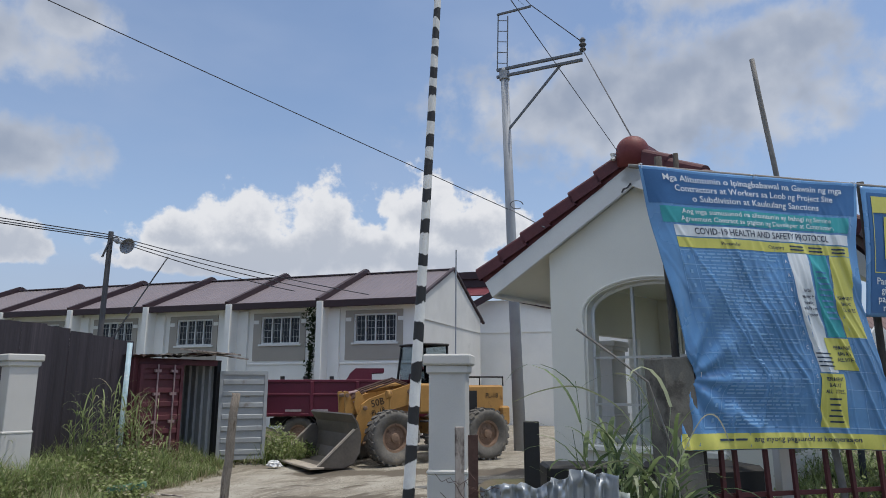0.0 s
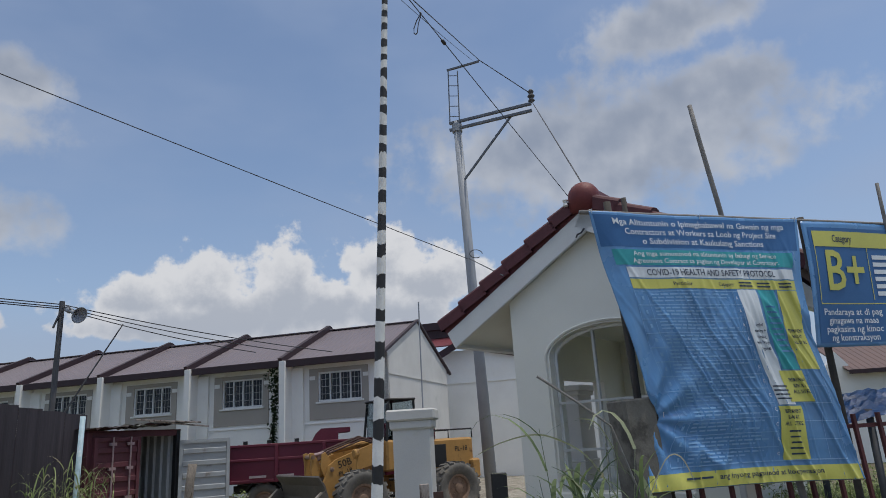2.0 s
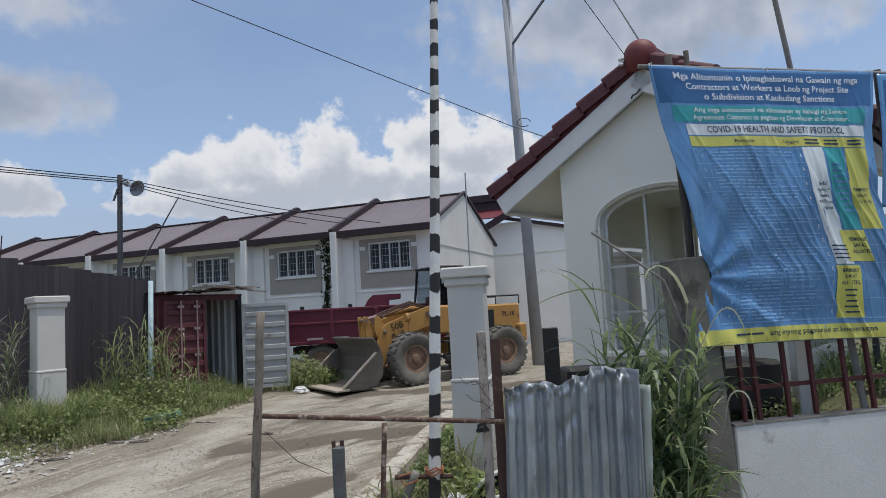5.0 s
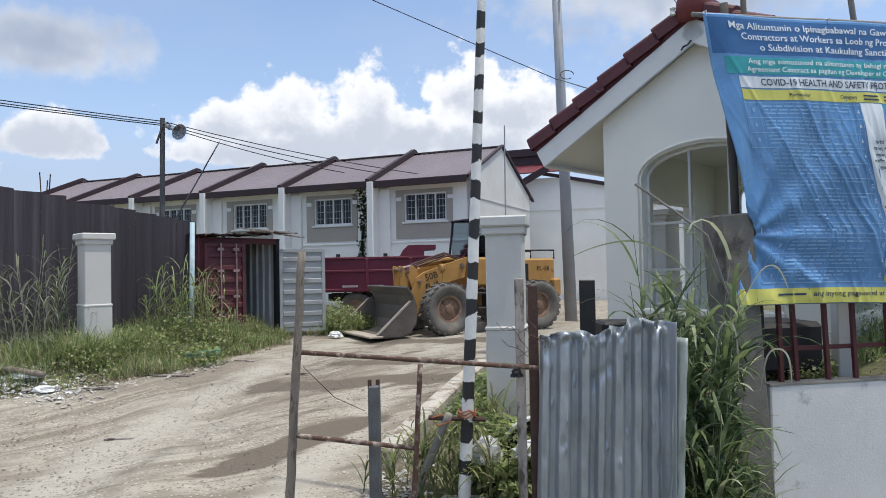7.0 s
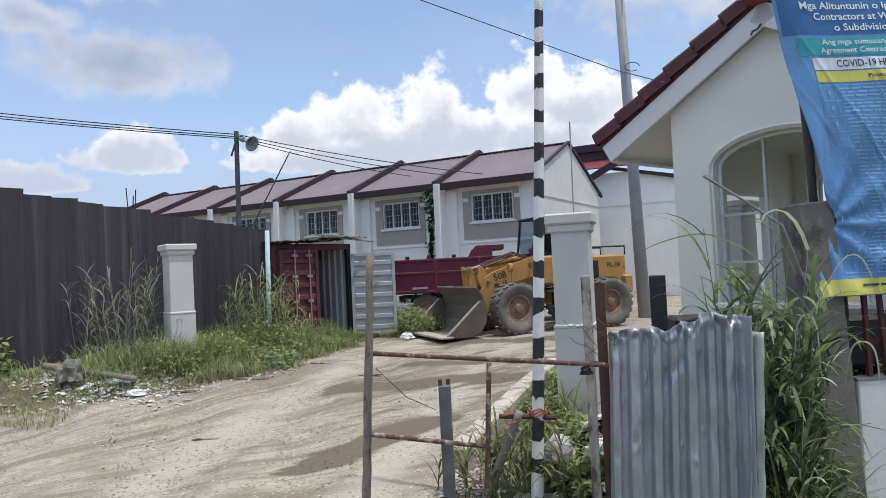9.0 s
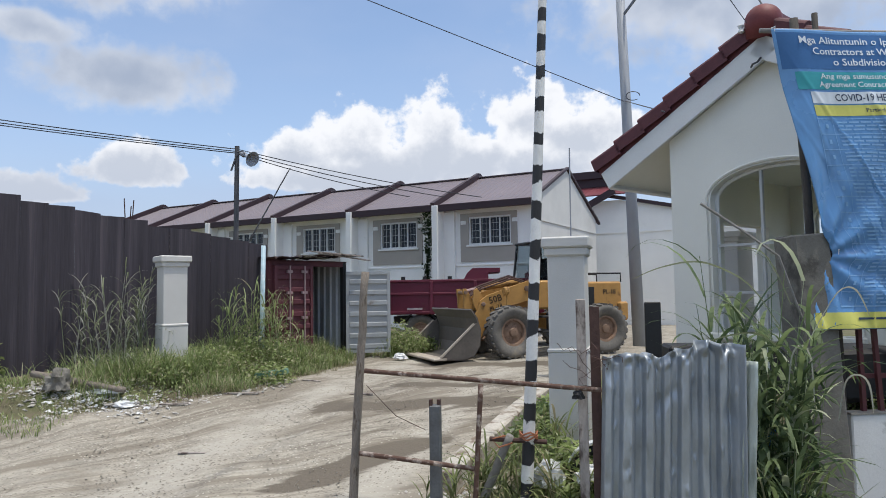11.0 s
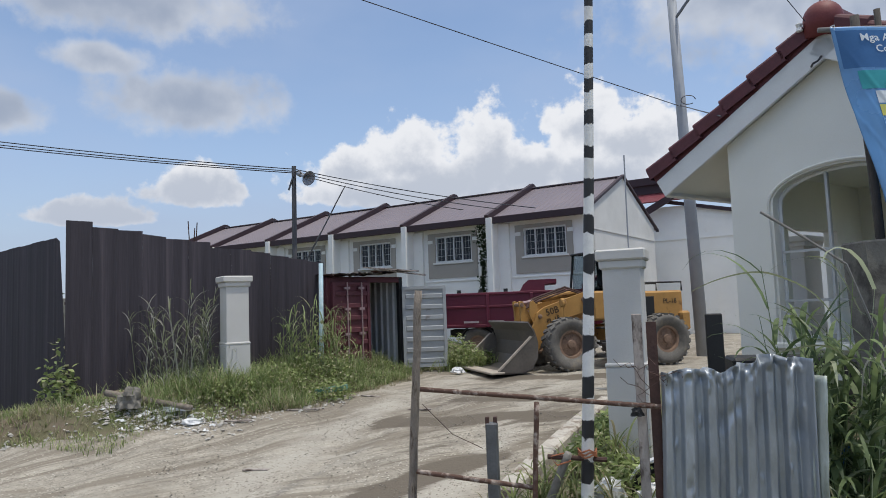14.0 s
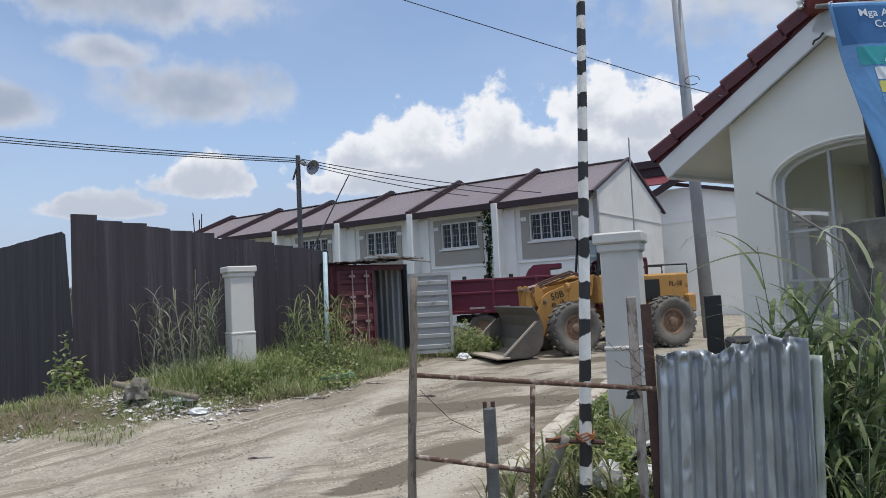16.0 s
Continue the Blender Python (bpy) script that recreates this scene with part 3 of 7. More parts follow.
def build_ground():
    def axis(lo, hi, step):
        far = [2 ** k for k in range(1, 12)]
        return [lo - f for f in far[::-1]] + list(np.arange(lo, hi, step)) + [hi + f for f in far]
    xs, ys = axis(-15, 10, 0.14), axis(2, 27, 0.14)
    vs, road, damp, pale, across, along = [], [], [], [], [], []
    for y in ys:
        le, re = bend(LEFT_EDGE, y), bend(RIGHT_EDGE, y)
        for x in xs:
            z = ground_height(x, y)
            near = -15 < x < 10 and 2 < y < 27
            on = min(ease((x - le + 0.35) / 0.7), ease((re - x + 0.3) / 0.6))
            if near:
                z += 0.02 * noise.noise((x * 1.3, y * 1.3, 0)) + 0.012 * noise.noise((x * 4, y * 4, 3)) + (1 - on) * 0.05 * noise.noise((x * 2.2, y * 2.2, 9))
                z += on * 0.018 * math.sin(3.2 * (x + 0.45 * y) + noise.noise((x, y, 5)) * 2)
            if y < 60 and x < -13.5 and y > 16:
                on = 0
            vs.append((x, y, z))
            road.append(on)
            # tracks that run towards the gate, and a damp hollow beside the kerb
            lane = x - (-2.6 + 0.16 * (y - 8))
            d = max(math.exp(-((x + 2.25 - 0.78 * (y - 8.2)) / 0.42) ** 2) * ease((y - 7.7) / 0.5) * (1 - ease((y - 9.7) / 0.6)),
                    0.9 * math.exp(-((y - 11.6 - 0.22 * (x + 1.5)) / 0.42) ** 2) * ease((x + 3.5) / 0.8),
                    0.7 * math.exp(-((y - 13.2) / 0.45) ** 2) * ease((x + 2.8) / 1.0),
                    0.8 * math.exp(-((y - 16.6) / 0.8) ** 2) * ease((x + 3.2) / 1.4),
                    0.40 * ease((x + 4.2) / 2.0) * ease((y - 8.6) / 1.5) * (1 - ease((y - 15.5) / 2)))
            damp.append(d)
            # wheel tracks fan out from the turn at the near end of the road
            across.append(11 * math.atan2(x + 9.0, max(0.5, y - 5.0)))
            along.append(math.hypot(x + 9.0, y - 5.0))
            pale.append(max(math.exp(-((lane + 1.3) / 0.7) ** 2), math.exp(-((lane - 1.2) / 0.5) ** 2), 0.9 * math.exp(-((y - 14.6) / 0.8) ** 2)))
    n = len(xs)
    fs = [(j * n + i, j * n + i + 1, (j + 1) * n + i + 1, (j + 1) * n + i) for j in range(len(ys) - 1) for i in range(n - 1)]
    ob = part("ground", (vs, fs), "ground", smooth=True)
    for key, data in (("road", road), ("damp", damp), ("pale", pale), ("across", across), ("along", along)):
        ob.data.attributes.new(key, "FLOAT", "POINT").data.foreach_set("value", data)
    tagged(ob, "pale rutted dirt road with damp stains between weedy verges", "ground", kind="structure")


build_ground()


def on_ground(x, y, dz=0.0):
    return Vector((x, y, ground_height(x, y) + dz))


def build_kerb():
    bm = bmesh.new()
    for y0, y1 in ((8.0, 9.35), (9.37, 10.7), (10.72, 12.1)):
        a, b = Vector((bend(RIGHT_EDGE, y0), y0, road_height(y0))), Vector((bend(RIGHT_EDGE, y1), y1, road_height(y1)))
        d = b - a
        m = Matrix.Translation((a + b) / 2) @ d.to_track_quat("X", "Z").to_matrix().to_4x4()
        box(bm, (0, 0.12, 0.02), (d.length, 0.24, 0.42), m, 0.025)
    tagged(part("kerb", bm, "curb"), "chipped pale concrete kerb along the verge", "kerb", kind="structure")


build_kerb()


# ---- terrace of row houses ----
def rib_roof(x0, x1, y0, z0, y1, z1, thick=0.05, pitch=0.25):
    """A sheet of ribbed metal roofing from the eave (y0, z0) to the ridge (y1, z1)."""
    bm = bmesh.new()
    d = Vector((0, y1 - y0, z1 - z0))
    up = Vector((0, -(z1 - z0), y1 - y0)).normalized()
    if up.z < 0:
        up = -up
    prof, x = [], x0
    while x < x1 - 1e-3:
        e = min(x + pitch, x1)
        prof += [(x, 0.0), (x + (e - x) * 0.78, 0.0), (x + (e - x) * 0.84, 0.014), (x + (e - x) * 0.94, 0.014)]
        x = e
    prof.append((x1, 0.0))
    rows = []
    for h in (0, 1):
        for k in (0, 1):
            rows.append([bm.verts.new(Vector((px, y0, z0)) + d * k + up * (pz if h else -thick)) for px, pz in prof])
    n = len(prof)
    for i in range(n - 1):
        bm.faces.new((rows[2][i], rows[2][i + 1], rows[3][i + 1], rows[3][i]))
        bm.faces.new((rows[0][i], rows[1][i], rows[1][i + 1], rows[0][i + 1]))
        bm.faces.new((rows[0][i], rows[0][i + 1], rows[2][i + 1], rows[2][i]))
        bm.faces.new((rows[1][i], rows[3][i], rows[3][i + 1], rows[1][i + 1]))
    return bm


def bar_between(bm, a, b, w, h):
    """A square bar from a to b, w wide across and h high."""
    a, b = Vector(a), Vector(b)
    d = b - a
    m = Matrix.Translation((a + b) / 2) @ d.to_track_quat("X", "Z").to_matrix().to_4x4()
    return box(bm, (0, 0, 0), (d.length, w, h), m)


ROW_A = radians(21.17)
ROW = Matrix.Translation((0.60, 25.28, 0)) @ Matrix.Rotation(-ROW_A, 4, "Z")


def window_part(house, x0, x1, z0, z1, y, name="window"):
    """A barred four-light window set in the wall at y."""
    w = part(name, boxes(((x0 + 0.03, y, (z0 + z1) / 2), (0.06, 0.1, z1 - z0)), ((x1 - 0.03, y, (z0 + z1) / 2), (0.06, 0.1, z1 - z0)),
                         (((x0 + x1) / 2, y, z1 - 0.03), (x1 - x0 - 0.12, 0.1, 0.06)), (((x0 + x1) / 2, y, z0 + 0.03), (x1 - x0 - 0.12, 0.1, 0.06))),
             "frame_white", house, "white aluminium window frame")
    n = 4
    for i in range(n):
        a, b = x0 + 0.06 + (x1 - x0 - 0.12) * i / n, x0 + 0.06 + (x1 - x0 - 0.12) * (i + 1) / n
        part("pane", boxes((((a + b) / 2, y + 0.03, (z0 + z1) / 2), (b - a - 0.002, 0.012, z1 - z0 - 0.12))), "window_dark", w, "dark glass pane")
        if i:
            part("mullion", boxes(((a, y - 0.01, (z0 + z1) / 2), (0.05, 0.07, z1 - z0 - 0.12))), "frame_white", w)
    bm = bmesh.new()
    for i in range(1, 12):
        if i % 3:
            box(bm, (x0 + (x1 - x0) * i / 12, y - 0.06, (z0 + z1) / 2), (0.009, 0.009, z1 - z0 - 0.1))
    for i in range(1, 4):
        box(bm, ((x0 + x1) / 2, y - 0.078, z0 + (z1 - z0) * i / 4), (x1 - x0 - 0.08, 0.010, 0.013))
    part("grille", bm, "window_grey", w, "pale steel window grille")
    part("sill", boxes((((x0 + x1) / 2, y - 0.06, z0 - 0.04), (x1 - x0 + 0.16, 0.2, 0.07)), bevel=0.01), "frame_white", house)


def row_house(k):
    """Unit k of the terrace, counted away from its open end; local x runs along the front, y to the back."""
    h = thing("row_house", ROW @ Matrix.Translation((-4.0 * k, 0, 0)), "white two-storey terrace house with a mauve metal roof", "house", "terrace of row houses")
    dz = 0.02 * k
    ze, zr_, wy = 4.91 + dz, 6.60 + dz, 0.40
    # front wall around the window opening, from the ground up
    x0, x1, z0, z1 = -2.72, -1.0, 3.42, 4.48
    part("front_wall", boxes(((-0.5, wy + 0.08, ze / 2), (1.0, 0.16, ze)), ((-3.36, wy + 0.08, ze / 2), (1.28, 0.16, ze)), (((x0 + x1) / 2, wy + 0.08, z0 / 2), (x1 - x0, 0.16, z0)),
                             (((x0 + x1) / 2, wy + 0.08, (z1 + ze) / 2), (x1 - x0, 0.16, ze - z1))), "white_wall", h)
    part("window_panel", boxes(((-0.875, wy - 0.02, 3.7), (0.25, 0.04, 1.84)), ((-2.895, wy - 0.02, 3.7), (0.35, 0.04, 1.84)), (((x0 + x1) / 2, wy - 0.02, 3.1), (x1 - x0, 0.04, 0.64)),
                               (((x0 + x1) / 2, wy - 0.02, 4.55), (x1 - x0, 0.04, 0.14))), "grey_panel", h, "taupe painted panel round the window")
    for x in (-0.83, -2.94):
        part("tab", boxes(((x, wy - 0.05, 4.28), (0.22, 0.02, 0.14))), "white_wall", h)
    part("ledge", boxes(((-2.0, wy - 0.02, 2.66), (3.9, 0.05, 0.07)), bevel=0.01), "white_wall", h)
    window_part(h, x0, x1, z0, z1, wy + 0.06)
    part("fin_wall", boxes(((-4.0 + 0.13, 0.08, ze / 2 + 0.02), (0.24, 0.66, ze + 0.04)), bevel=0.01), "white_wall", h)
    part("pilaster", boxes(((-3.52, wy - 0.06, 2.35), (0.46, 0.12, 4.7))), "white_wall", h)
    part("back_wall", boxes(((-2, 8.2, 2.4), (3.99, 0.16, 4.8))), "white_wall", h)
    part("roof", rib_roof(-4.0, 0.0, -0.05, ze, 4.07, zr_), "roof", h, "mauve ribbed metal roof slope")
    part("roof", rib_roof(-4.0, 0.0, 8.65, ze - 0.1, 4.09, zr_ - 0.01), "roof", h)
    part("ridge_cap", boxes(((-2.0, 4.08, zr_ + 0.03), (3.9, 0.3, 0.04)), bevel=0.01), "roof", h)
    part("fascia", boxes(((-2.0, -0.10, ze - 0.06), (3.98, 0.10, 0.26)), bevel=0.012), "trim", h, "dark maroon eave gutter")
    part("soffit", boxes(((-2.0, 0.18, ze - 0.12), (3.74, 0.42, 0.03))), "white_wall", h)
    bm = bmesh.new()
    bar_between(bm, (-3.98, -0.16, ze + 0.02), (-3.98, 4.05, zr_ + 0.10), 0.16, 0.28)
    bar_between(bm, (-3.98, 4.05, zr_ + 0.10), (-3.98, 4.75, zr_ - 0.18), 0.16, 0.26)
    part("barge_trim", bm, "trim", h, "dark maroon sloping roof trim")
    part("downpipe", tube(bmesh.new(), [(-4.28 + 0.46, wy - 0.2, 4.6), (-4.28 + 0.46, wy - 0.2, 0.1)], 0.045), "white_wall", h)
    if k == 0:
        # the open gable end
        gable = [(0.40, 0.0), (8.28, 0.0), (8.28, 4.86), (4.08, 6.58), (0.40, 5.06)]
        # greyer than the front walls: the shade on this side is in the colour
        part("gable_wall", plate(bmesh.new(), gable, 0.18, Matrix.Rotation(radians(90), 4, "Z")), "gable_shade", h, "gable wall in a greyer paint for its shade")
        bm = bmesh.new()
        bar_between(bm, (0.03, -0.1, 4.93), (0.03, 4.08, 6.66), 0.12, 0.09)
        bar_between(bm, (0.03, 4.08, 6.66), (0.03, 8.8, 4.74), 0.12, 0.09)
        part("barge_trim", bm, "trim", h)
        part("band", boxes(((0.02, 4.3, 4.25), (0.03, 7.8, 0.05))), "gable_shade", h)
    return h


for k in range(6):
    row_house(k)


def creeper():
    """Dark climbing plant on the wall between the first two houses."""
    vs, fs = [], []
    for _ in range(1500):
        s = rng.random()
        z = 4.75 - 4.4 * s
        w = 0.10 + 0.16 * math.exp(-((s - 0.05) / 0.09) ** 2) + 0.05 * math.sin(9 * s)
        p = ROW @ Vector((-4.28 + rng.gauss(0.05 * math.sin(7 * s), w * 0.6), 0.05 - abs(rng.gauss(0.08, 0.09)), z))
        add_leaf(vs, fs, p, rng.uniform(0.07, 0.15))
    tagged(part("creeper", (vs, fs), "vine"), "dark leafy creeper hanging down the white wall", "climbing plant", kind="stuff")


def add_leaf(vs, fs, p, s, droop=0.3):
    """One small pointed leaf, folded along its rib."""
    a, t = rng.uniform(0, 6.283), rng.gauss(-droop, 0.5)
    d = Vector((math.cos(a) * math.cos(t), math.sin(a) * math.cos(t), math.sin(t)))
    w = d.cross(Vector((rng.gauss(0, 0.4), rng.gauss(0, 0.4), 1))).normalized() * s * 0.32
    up = w.cross(d).normalized() * s * 0.08
    i = len(vs)
    vs += [p, p + d * s * 0.45 + w + up, p + d * s, p + d * s * 0.45 - w + up, p + d * s * 0.5]
    fs += [(i, i + 1, i + 4), (i + 1, i + 2, i + 4), (i + 2, i + 3, i + 4), (i + 3, i, i + 4)]


creeper()


def rear_houses():
    """The next terrace, seen past the gable: white walls, dark trims, part of a red roof."""
    m = Matrix.Translation((3.9, 34.2, 0)) @ Matrix.Rotation(-ROW_A, 4, "Z")
    h = thing("rear_house", m, "white house behind the terrace with a red roof and dark trims", "house")
    part("wall", plate(bmesh.new(), [(-1.5, 0), (9, 0), (9, 4.2), (1.0, 5.9), (-1.5, 5.9)], 0.2), "white_wall", h)
    bm = bmesh.new()
    bar_between(bm, (0.2, -0.1, 6.18), (6.5, -0.1, 4.75), 0.2, 0.16)
    part("barge_trim", bm, "trim", h)
    part("fascia", boxes(((0.1, 0.6, 7.30), (5.2, 0.14, 0.36))), "trim", h)
    part("roof", rib_roof(-2.6, 2.2, -0.5, 6.15, 0.9, 6.75), "red_roof", h, "red metal canopy roof")
    part("eave_board", boxes(((-0.3, 0.75, 6.92), (4.6, 0.1, 0.42))), "trim", h)
    part("strut", bar_between(bmesh.new(), (0.9, -0.55, 6.30), (-0.8, -0.55, 5.45), 0.12, 0.3), "trim", h)
    part("strut", bar_between(bmesh.new(), (3.1, 0.2, 6.5), (4.2, 0.2, 5.6), 0.14, 0.3), "trim", h)
    part("band", boxes(((3, -0.03, 4.35), (8.9, 0.06, 0.06))), "white_wall", h)


rear_houses()

# thin pipe that stands before the gable
tagged(tube_part("pipe_mast", [(1.86, 24.9, 0), (1.93, 25.0, 6.65)], 0.028, "steel_pole", seg=6), "thin grey steel pipe standing by the gable wall", "pipe")


# ---- gatehouse ----
GH = Matrix.Translation((3.364, 12.665, -0.525)) @ Matrix.Rotation(math.atan2(-0.682, 0.731), 4, "Z") @ Matrix.Scale(1.3, 4)


def arch_wall(x0, x1, zb, peak, a0, a1, sill, spring, rise, thick, eave):
    """A gabled wall with an arched opening: outline and hole, bridged by quads."""
    bm = bmesh.new()
    n = 16
    c, r = (a0 + a1) / 2, (a1 - a0) / 2
    arch = [(c - r * math.cos(math.pi * i / n), spring + rise * math.sin(math.pi * i / n)) for i in range(n + 1)]
    px = (x0 + x1) / 2

    def top(x):
        return eave + (peak - eave) * (1 - abs(x - px) / (px - x0))
    strips = [[(x0, zb), (a0, zb), (a0, spring), (a0, top(a0)), (x0, top(x0))], [(a1, zb), (x1, zb), (x1, top(x1)), (a1, top(a1)), (a1, spring)], [(a0, zb), (a1, zb), (a1, sill), (a0, sill)]]
    for (xa, za), (xb, zc) in zip(arch, arch[1:]):
        strips.append([(xa, za), (xb, zc), (xb, top(xb)), (xa, top(xa))])
    for s in strips:
        plate(bm, s, thick)
    bmesh.ops.remove_doubles(bm, verts=bm.verts, dist=0.0005)
    inner = [f for f in bm.faces if len(bm.faces) and all(len(e.link_faces) > 2 for e in f.edges)]
    bmesh.ops.delete(bm, geom=inner, context="FACES_ONLY")
    return bm


def arch_frame(a0, a1, sill, spring, rise, y, parent, mull, transoms):
    c, r, n = (a0 + a1) / 2, (a1 - a0) / 2, 16
    pts = [(a0 + 0.02, y, sill)] + [(c - (r - 0.02) * math.cos(math.pi * i / n), y, spring + (rise - 0.02) * math.sin(math.pi * i / n)) for i in range(n + 1)] + [(a1 - 0.02, y, sill)]
    w = part("window_frame", tube(bmesh.new(), pts, 0.03, 6), "frame_white", parent, "white arched window frame")
    for x in mull:
        zt = spring + rise * math.sqrt(max(0, 1 - ((x - c) / r) ** 2)) - 0.02
        part("mullion", boxes(((x, y, (sill + zt) / 2), (0.032, 0.05, zt - sill))), "window_grey", w)
    for z in transoms:
        part("transom", boxes((((a0 + a1) / 2, y, z), (a1 - a0 - 0.04, 0.046, 0.032))), "window_grey", w)
    return w


def gatehouse():
    g = thing("gatehouse", GH, "cream guardhouse with an arched window and a maroon tiled gable roof", "guardhouse")
    wall = part("front_wall", arch_wall(-0.55, 2.19, -0.2, 4.44, 0.0, 1.64, 1.12, 2.82, 0.36, 0.2, 3.67), "gate_wall", g, "cream plastered gable wall with an arched opening")
    part("rear_wall", arch_wall(-0.55, 2.19, -0.2, 4.44, 0.0, 1.64, 0.8, 2.75, 0.4, 0.2, 3.67), "gate_wall", g).location = (0, 3.2, 0)
    for cc, ss in (((-0.45, 1.7, 0.45), (0.2, 3.0, 1.3)), ((-0.45, 1.7, 2.95), (0.2, 3.0, 0.7)), ((-0.45, 0.6, 1.85), (0.2, 0.8, 1.5)), ((-0.45, 2.8, 1.85), (0.2, 0.8, 1.5)),
                   ((2.09, 1.7, 0.4), (0.2, 3.0, 1.2)), ((2.09, 1.7, 3.05), (0.2, 3.0, 0.5)), ((2.09, 0.4, 1.9), (0.2, 0.4, 1.8)), ((2.09, 3.0, 1.9), (0.2, 0.4, 1.8))):
        part("side_wall", boxes((cc, ss)), "gate_wall", g)
    part("ceiling", boxes(((0.82, 1.7, 3.32), (2.32, 3.0, 0.04))), "gate_wall", g)
    part("floor_slab", boxes(((0.82, 1.7, 0.05), (2.32, 3.0, 0.5))), "curb", g)
    # raised band round the arch
    c, r, n = 0.82, 0.86, 20
    pts = [(-0.05, -0.015, 1.12), (-0.05, -0.015, 2.6)] + [(c - (r + 0.01) * math.cos(math.pi * i / n), -0.015, 2.80 + 0.42 * math.sin(math.pi * i / n)) for i in range(n + 1)] + [(1.69, -0.015, 1.12)]
    part("arch_band", tube(bmesh.new(), pts, 0.02, 6), "gate_wall", g)
    part("sill", boxes(((0.82, -0.03, 1.08), (1.82, 0.14, 0.08)), bevel=0.015), "gate_wall", g)
    arch_frame(0.0, 1.64, 1.12, 2.82, 0.36, 0.14, g, (0.60, 1.1), (1.62, 2.22))
    arch_frame(0.0, 1.64, 0.8, 2.75, 0.4, 3.3, g, (0.82,), (1.9,))
    # roof: boards, soffits and tile courses on both slopes
    slope = Vector((2.40, 0, 1.345))
    ln = slope.length
    for side in (-1, 1):
        m = Matrix.Translation((0.82, 0, 4.70)) @ Matrix.Rotation(radians(29.3) * side, 4, "Y")
        # local x runs down the slope
        if side < 0:
            m = Matrix.Translation((0.82, 0, 4.70)) @ Matrix.Rotation(math.pi, 4, "Z") @ Matrix.Rotation(radians(29.3), 4, "Y") @ Matrix.Scale(-1, 4, (0, 1, 0))
        part("soffit", box(bmesh.new(), (ln / 2, 1.94, -0.19), (ln - 0.05, 4.10, 0.03), m), "gate_wall", g, "pale cream soffit")
        part("barge_board", box(bmesh.new(), (ln / 2 - 0.02, -0.14, -0.14), (ln + 0.02, 0.05, 0.27), m, 0.008), "frame_white", g, "white barge board")
        part("eave_board", box(bmesh.new(), (ln - 0.02, 1.94, -0.17), (0.05, 4.1, 0.2), m), "frame_white", g)
        part("deck", box(bmesh.new(), (ln / 2, 1.94, 0.04), (ln, 4.2, 0.13), m), "tile", g)
        rows = 6
        for i in range(rows):
            bm = bmesh.new()
            x = ln * (i + 0.5) / rows
            tm = m @ Matrix.Translation((x, 0, 0.13)) @ Matrix.Rotation(radians(-5), 4, "Y")
            for j in range(14):
                yy = -0.22 + 0.30 * j + 0.15
                # one barrel tile: arched across, overlapping the course below
                ring = []
                for q in range(7):
                    a = math.pi * q / 6
                    ring.append((yy - 0.15 * math.cos(a), 0.05 + 0.06 * math.sin(a)))
                va = [bm.verts.new(tm @ Vector((-0.24, y_, z_))) for y_, z_ in ring]
                vb = [bm.verts.new(tm @ Vector((0.25, y_, z_ + 0.01))) for y_, z_ in ring]
                vc = [bm.verts.new(tm @ Vector((0.25, y_, -0.10))) for y_ in (ring[-1][0], ring[0][0])]
                va2 = [bm.verts.new(tm @ Vector((-0.24, y_, -0.10))) for y_ in (ring[-1][0], ring[0][0])]
                for q in range(6):
                    bm.faces.new((va[q], va[q + 1], vb[q + 1], vb[q]))
                bm.faces.new(vb + vc)
                bm.faces.new((va + va2)[::-1])
                bm.faces.new((va[0], vb[0], vc[1], va2[1]))
                bm.faces.new((va[6], va2[0], vc[0], vb[6]))
            part("tile_course", bm, "tile", g, "course of maroon clay tiles")
    part("ridge_tile", tube(bmesh.new(), [(0.82, -0.16, 4.92), (0.82, 3.95, 4.92)], 0.14, 10), "tile", g)
    dome = lathe(bmesh.new(), [(0.20, -0.20)] + [(0.215 * math.cos(a), 0.215 * math.sin(a)) for a in (0.0, 0.25, 0.5, 0.75, 1.0, 1.25, 1.45)], 20, Matrix.Translation((0.82, -0.10, 4.86)))
    part("ridge_end_cap", dome, "red_cap", g, "rounded red ridge end cap", smooth=True)
    # insulator hook under the peak
    part("cable_hook", tube(bmesh.new(), [(0.80, -0.17, 4.42), (0.78, -0.22, 4.36), (0.73, -0.24, 4.34), (0.70, -0.22, 4.31)], 0.012, 6), "wire", g)
    part("knob_insulator", lathe(bmesh.new(), [(0.02, -0.05), (0.04, -0.04), (0.025, 0.0), (0.04, 0.04), (0.02, 0.05)], 10, Matrix.Translation((0.62, -0.26, 4.80))), "frame_white", g, "white porcelain knob")


M["red_cap"] = mat("red_ridge_paint", (0.16, 0.035, 0.035), 0.55, var=0.25, scale=5, bump=0.2)
gatehouse()


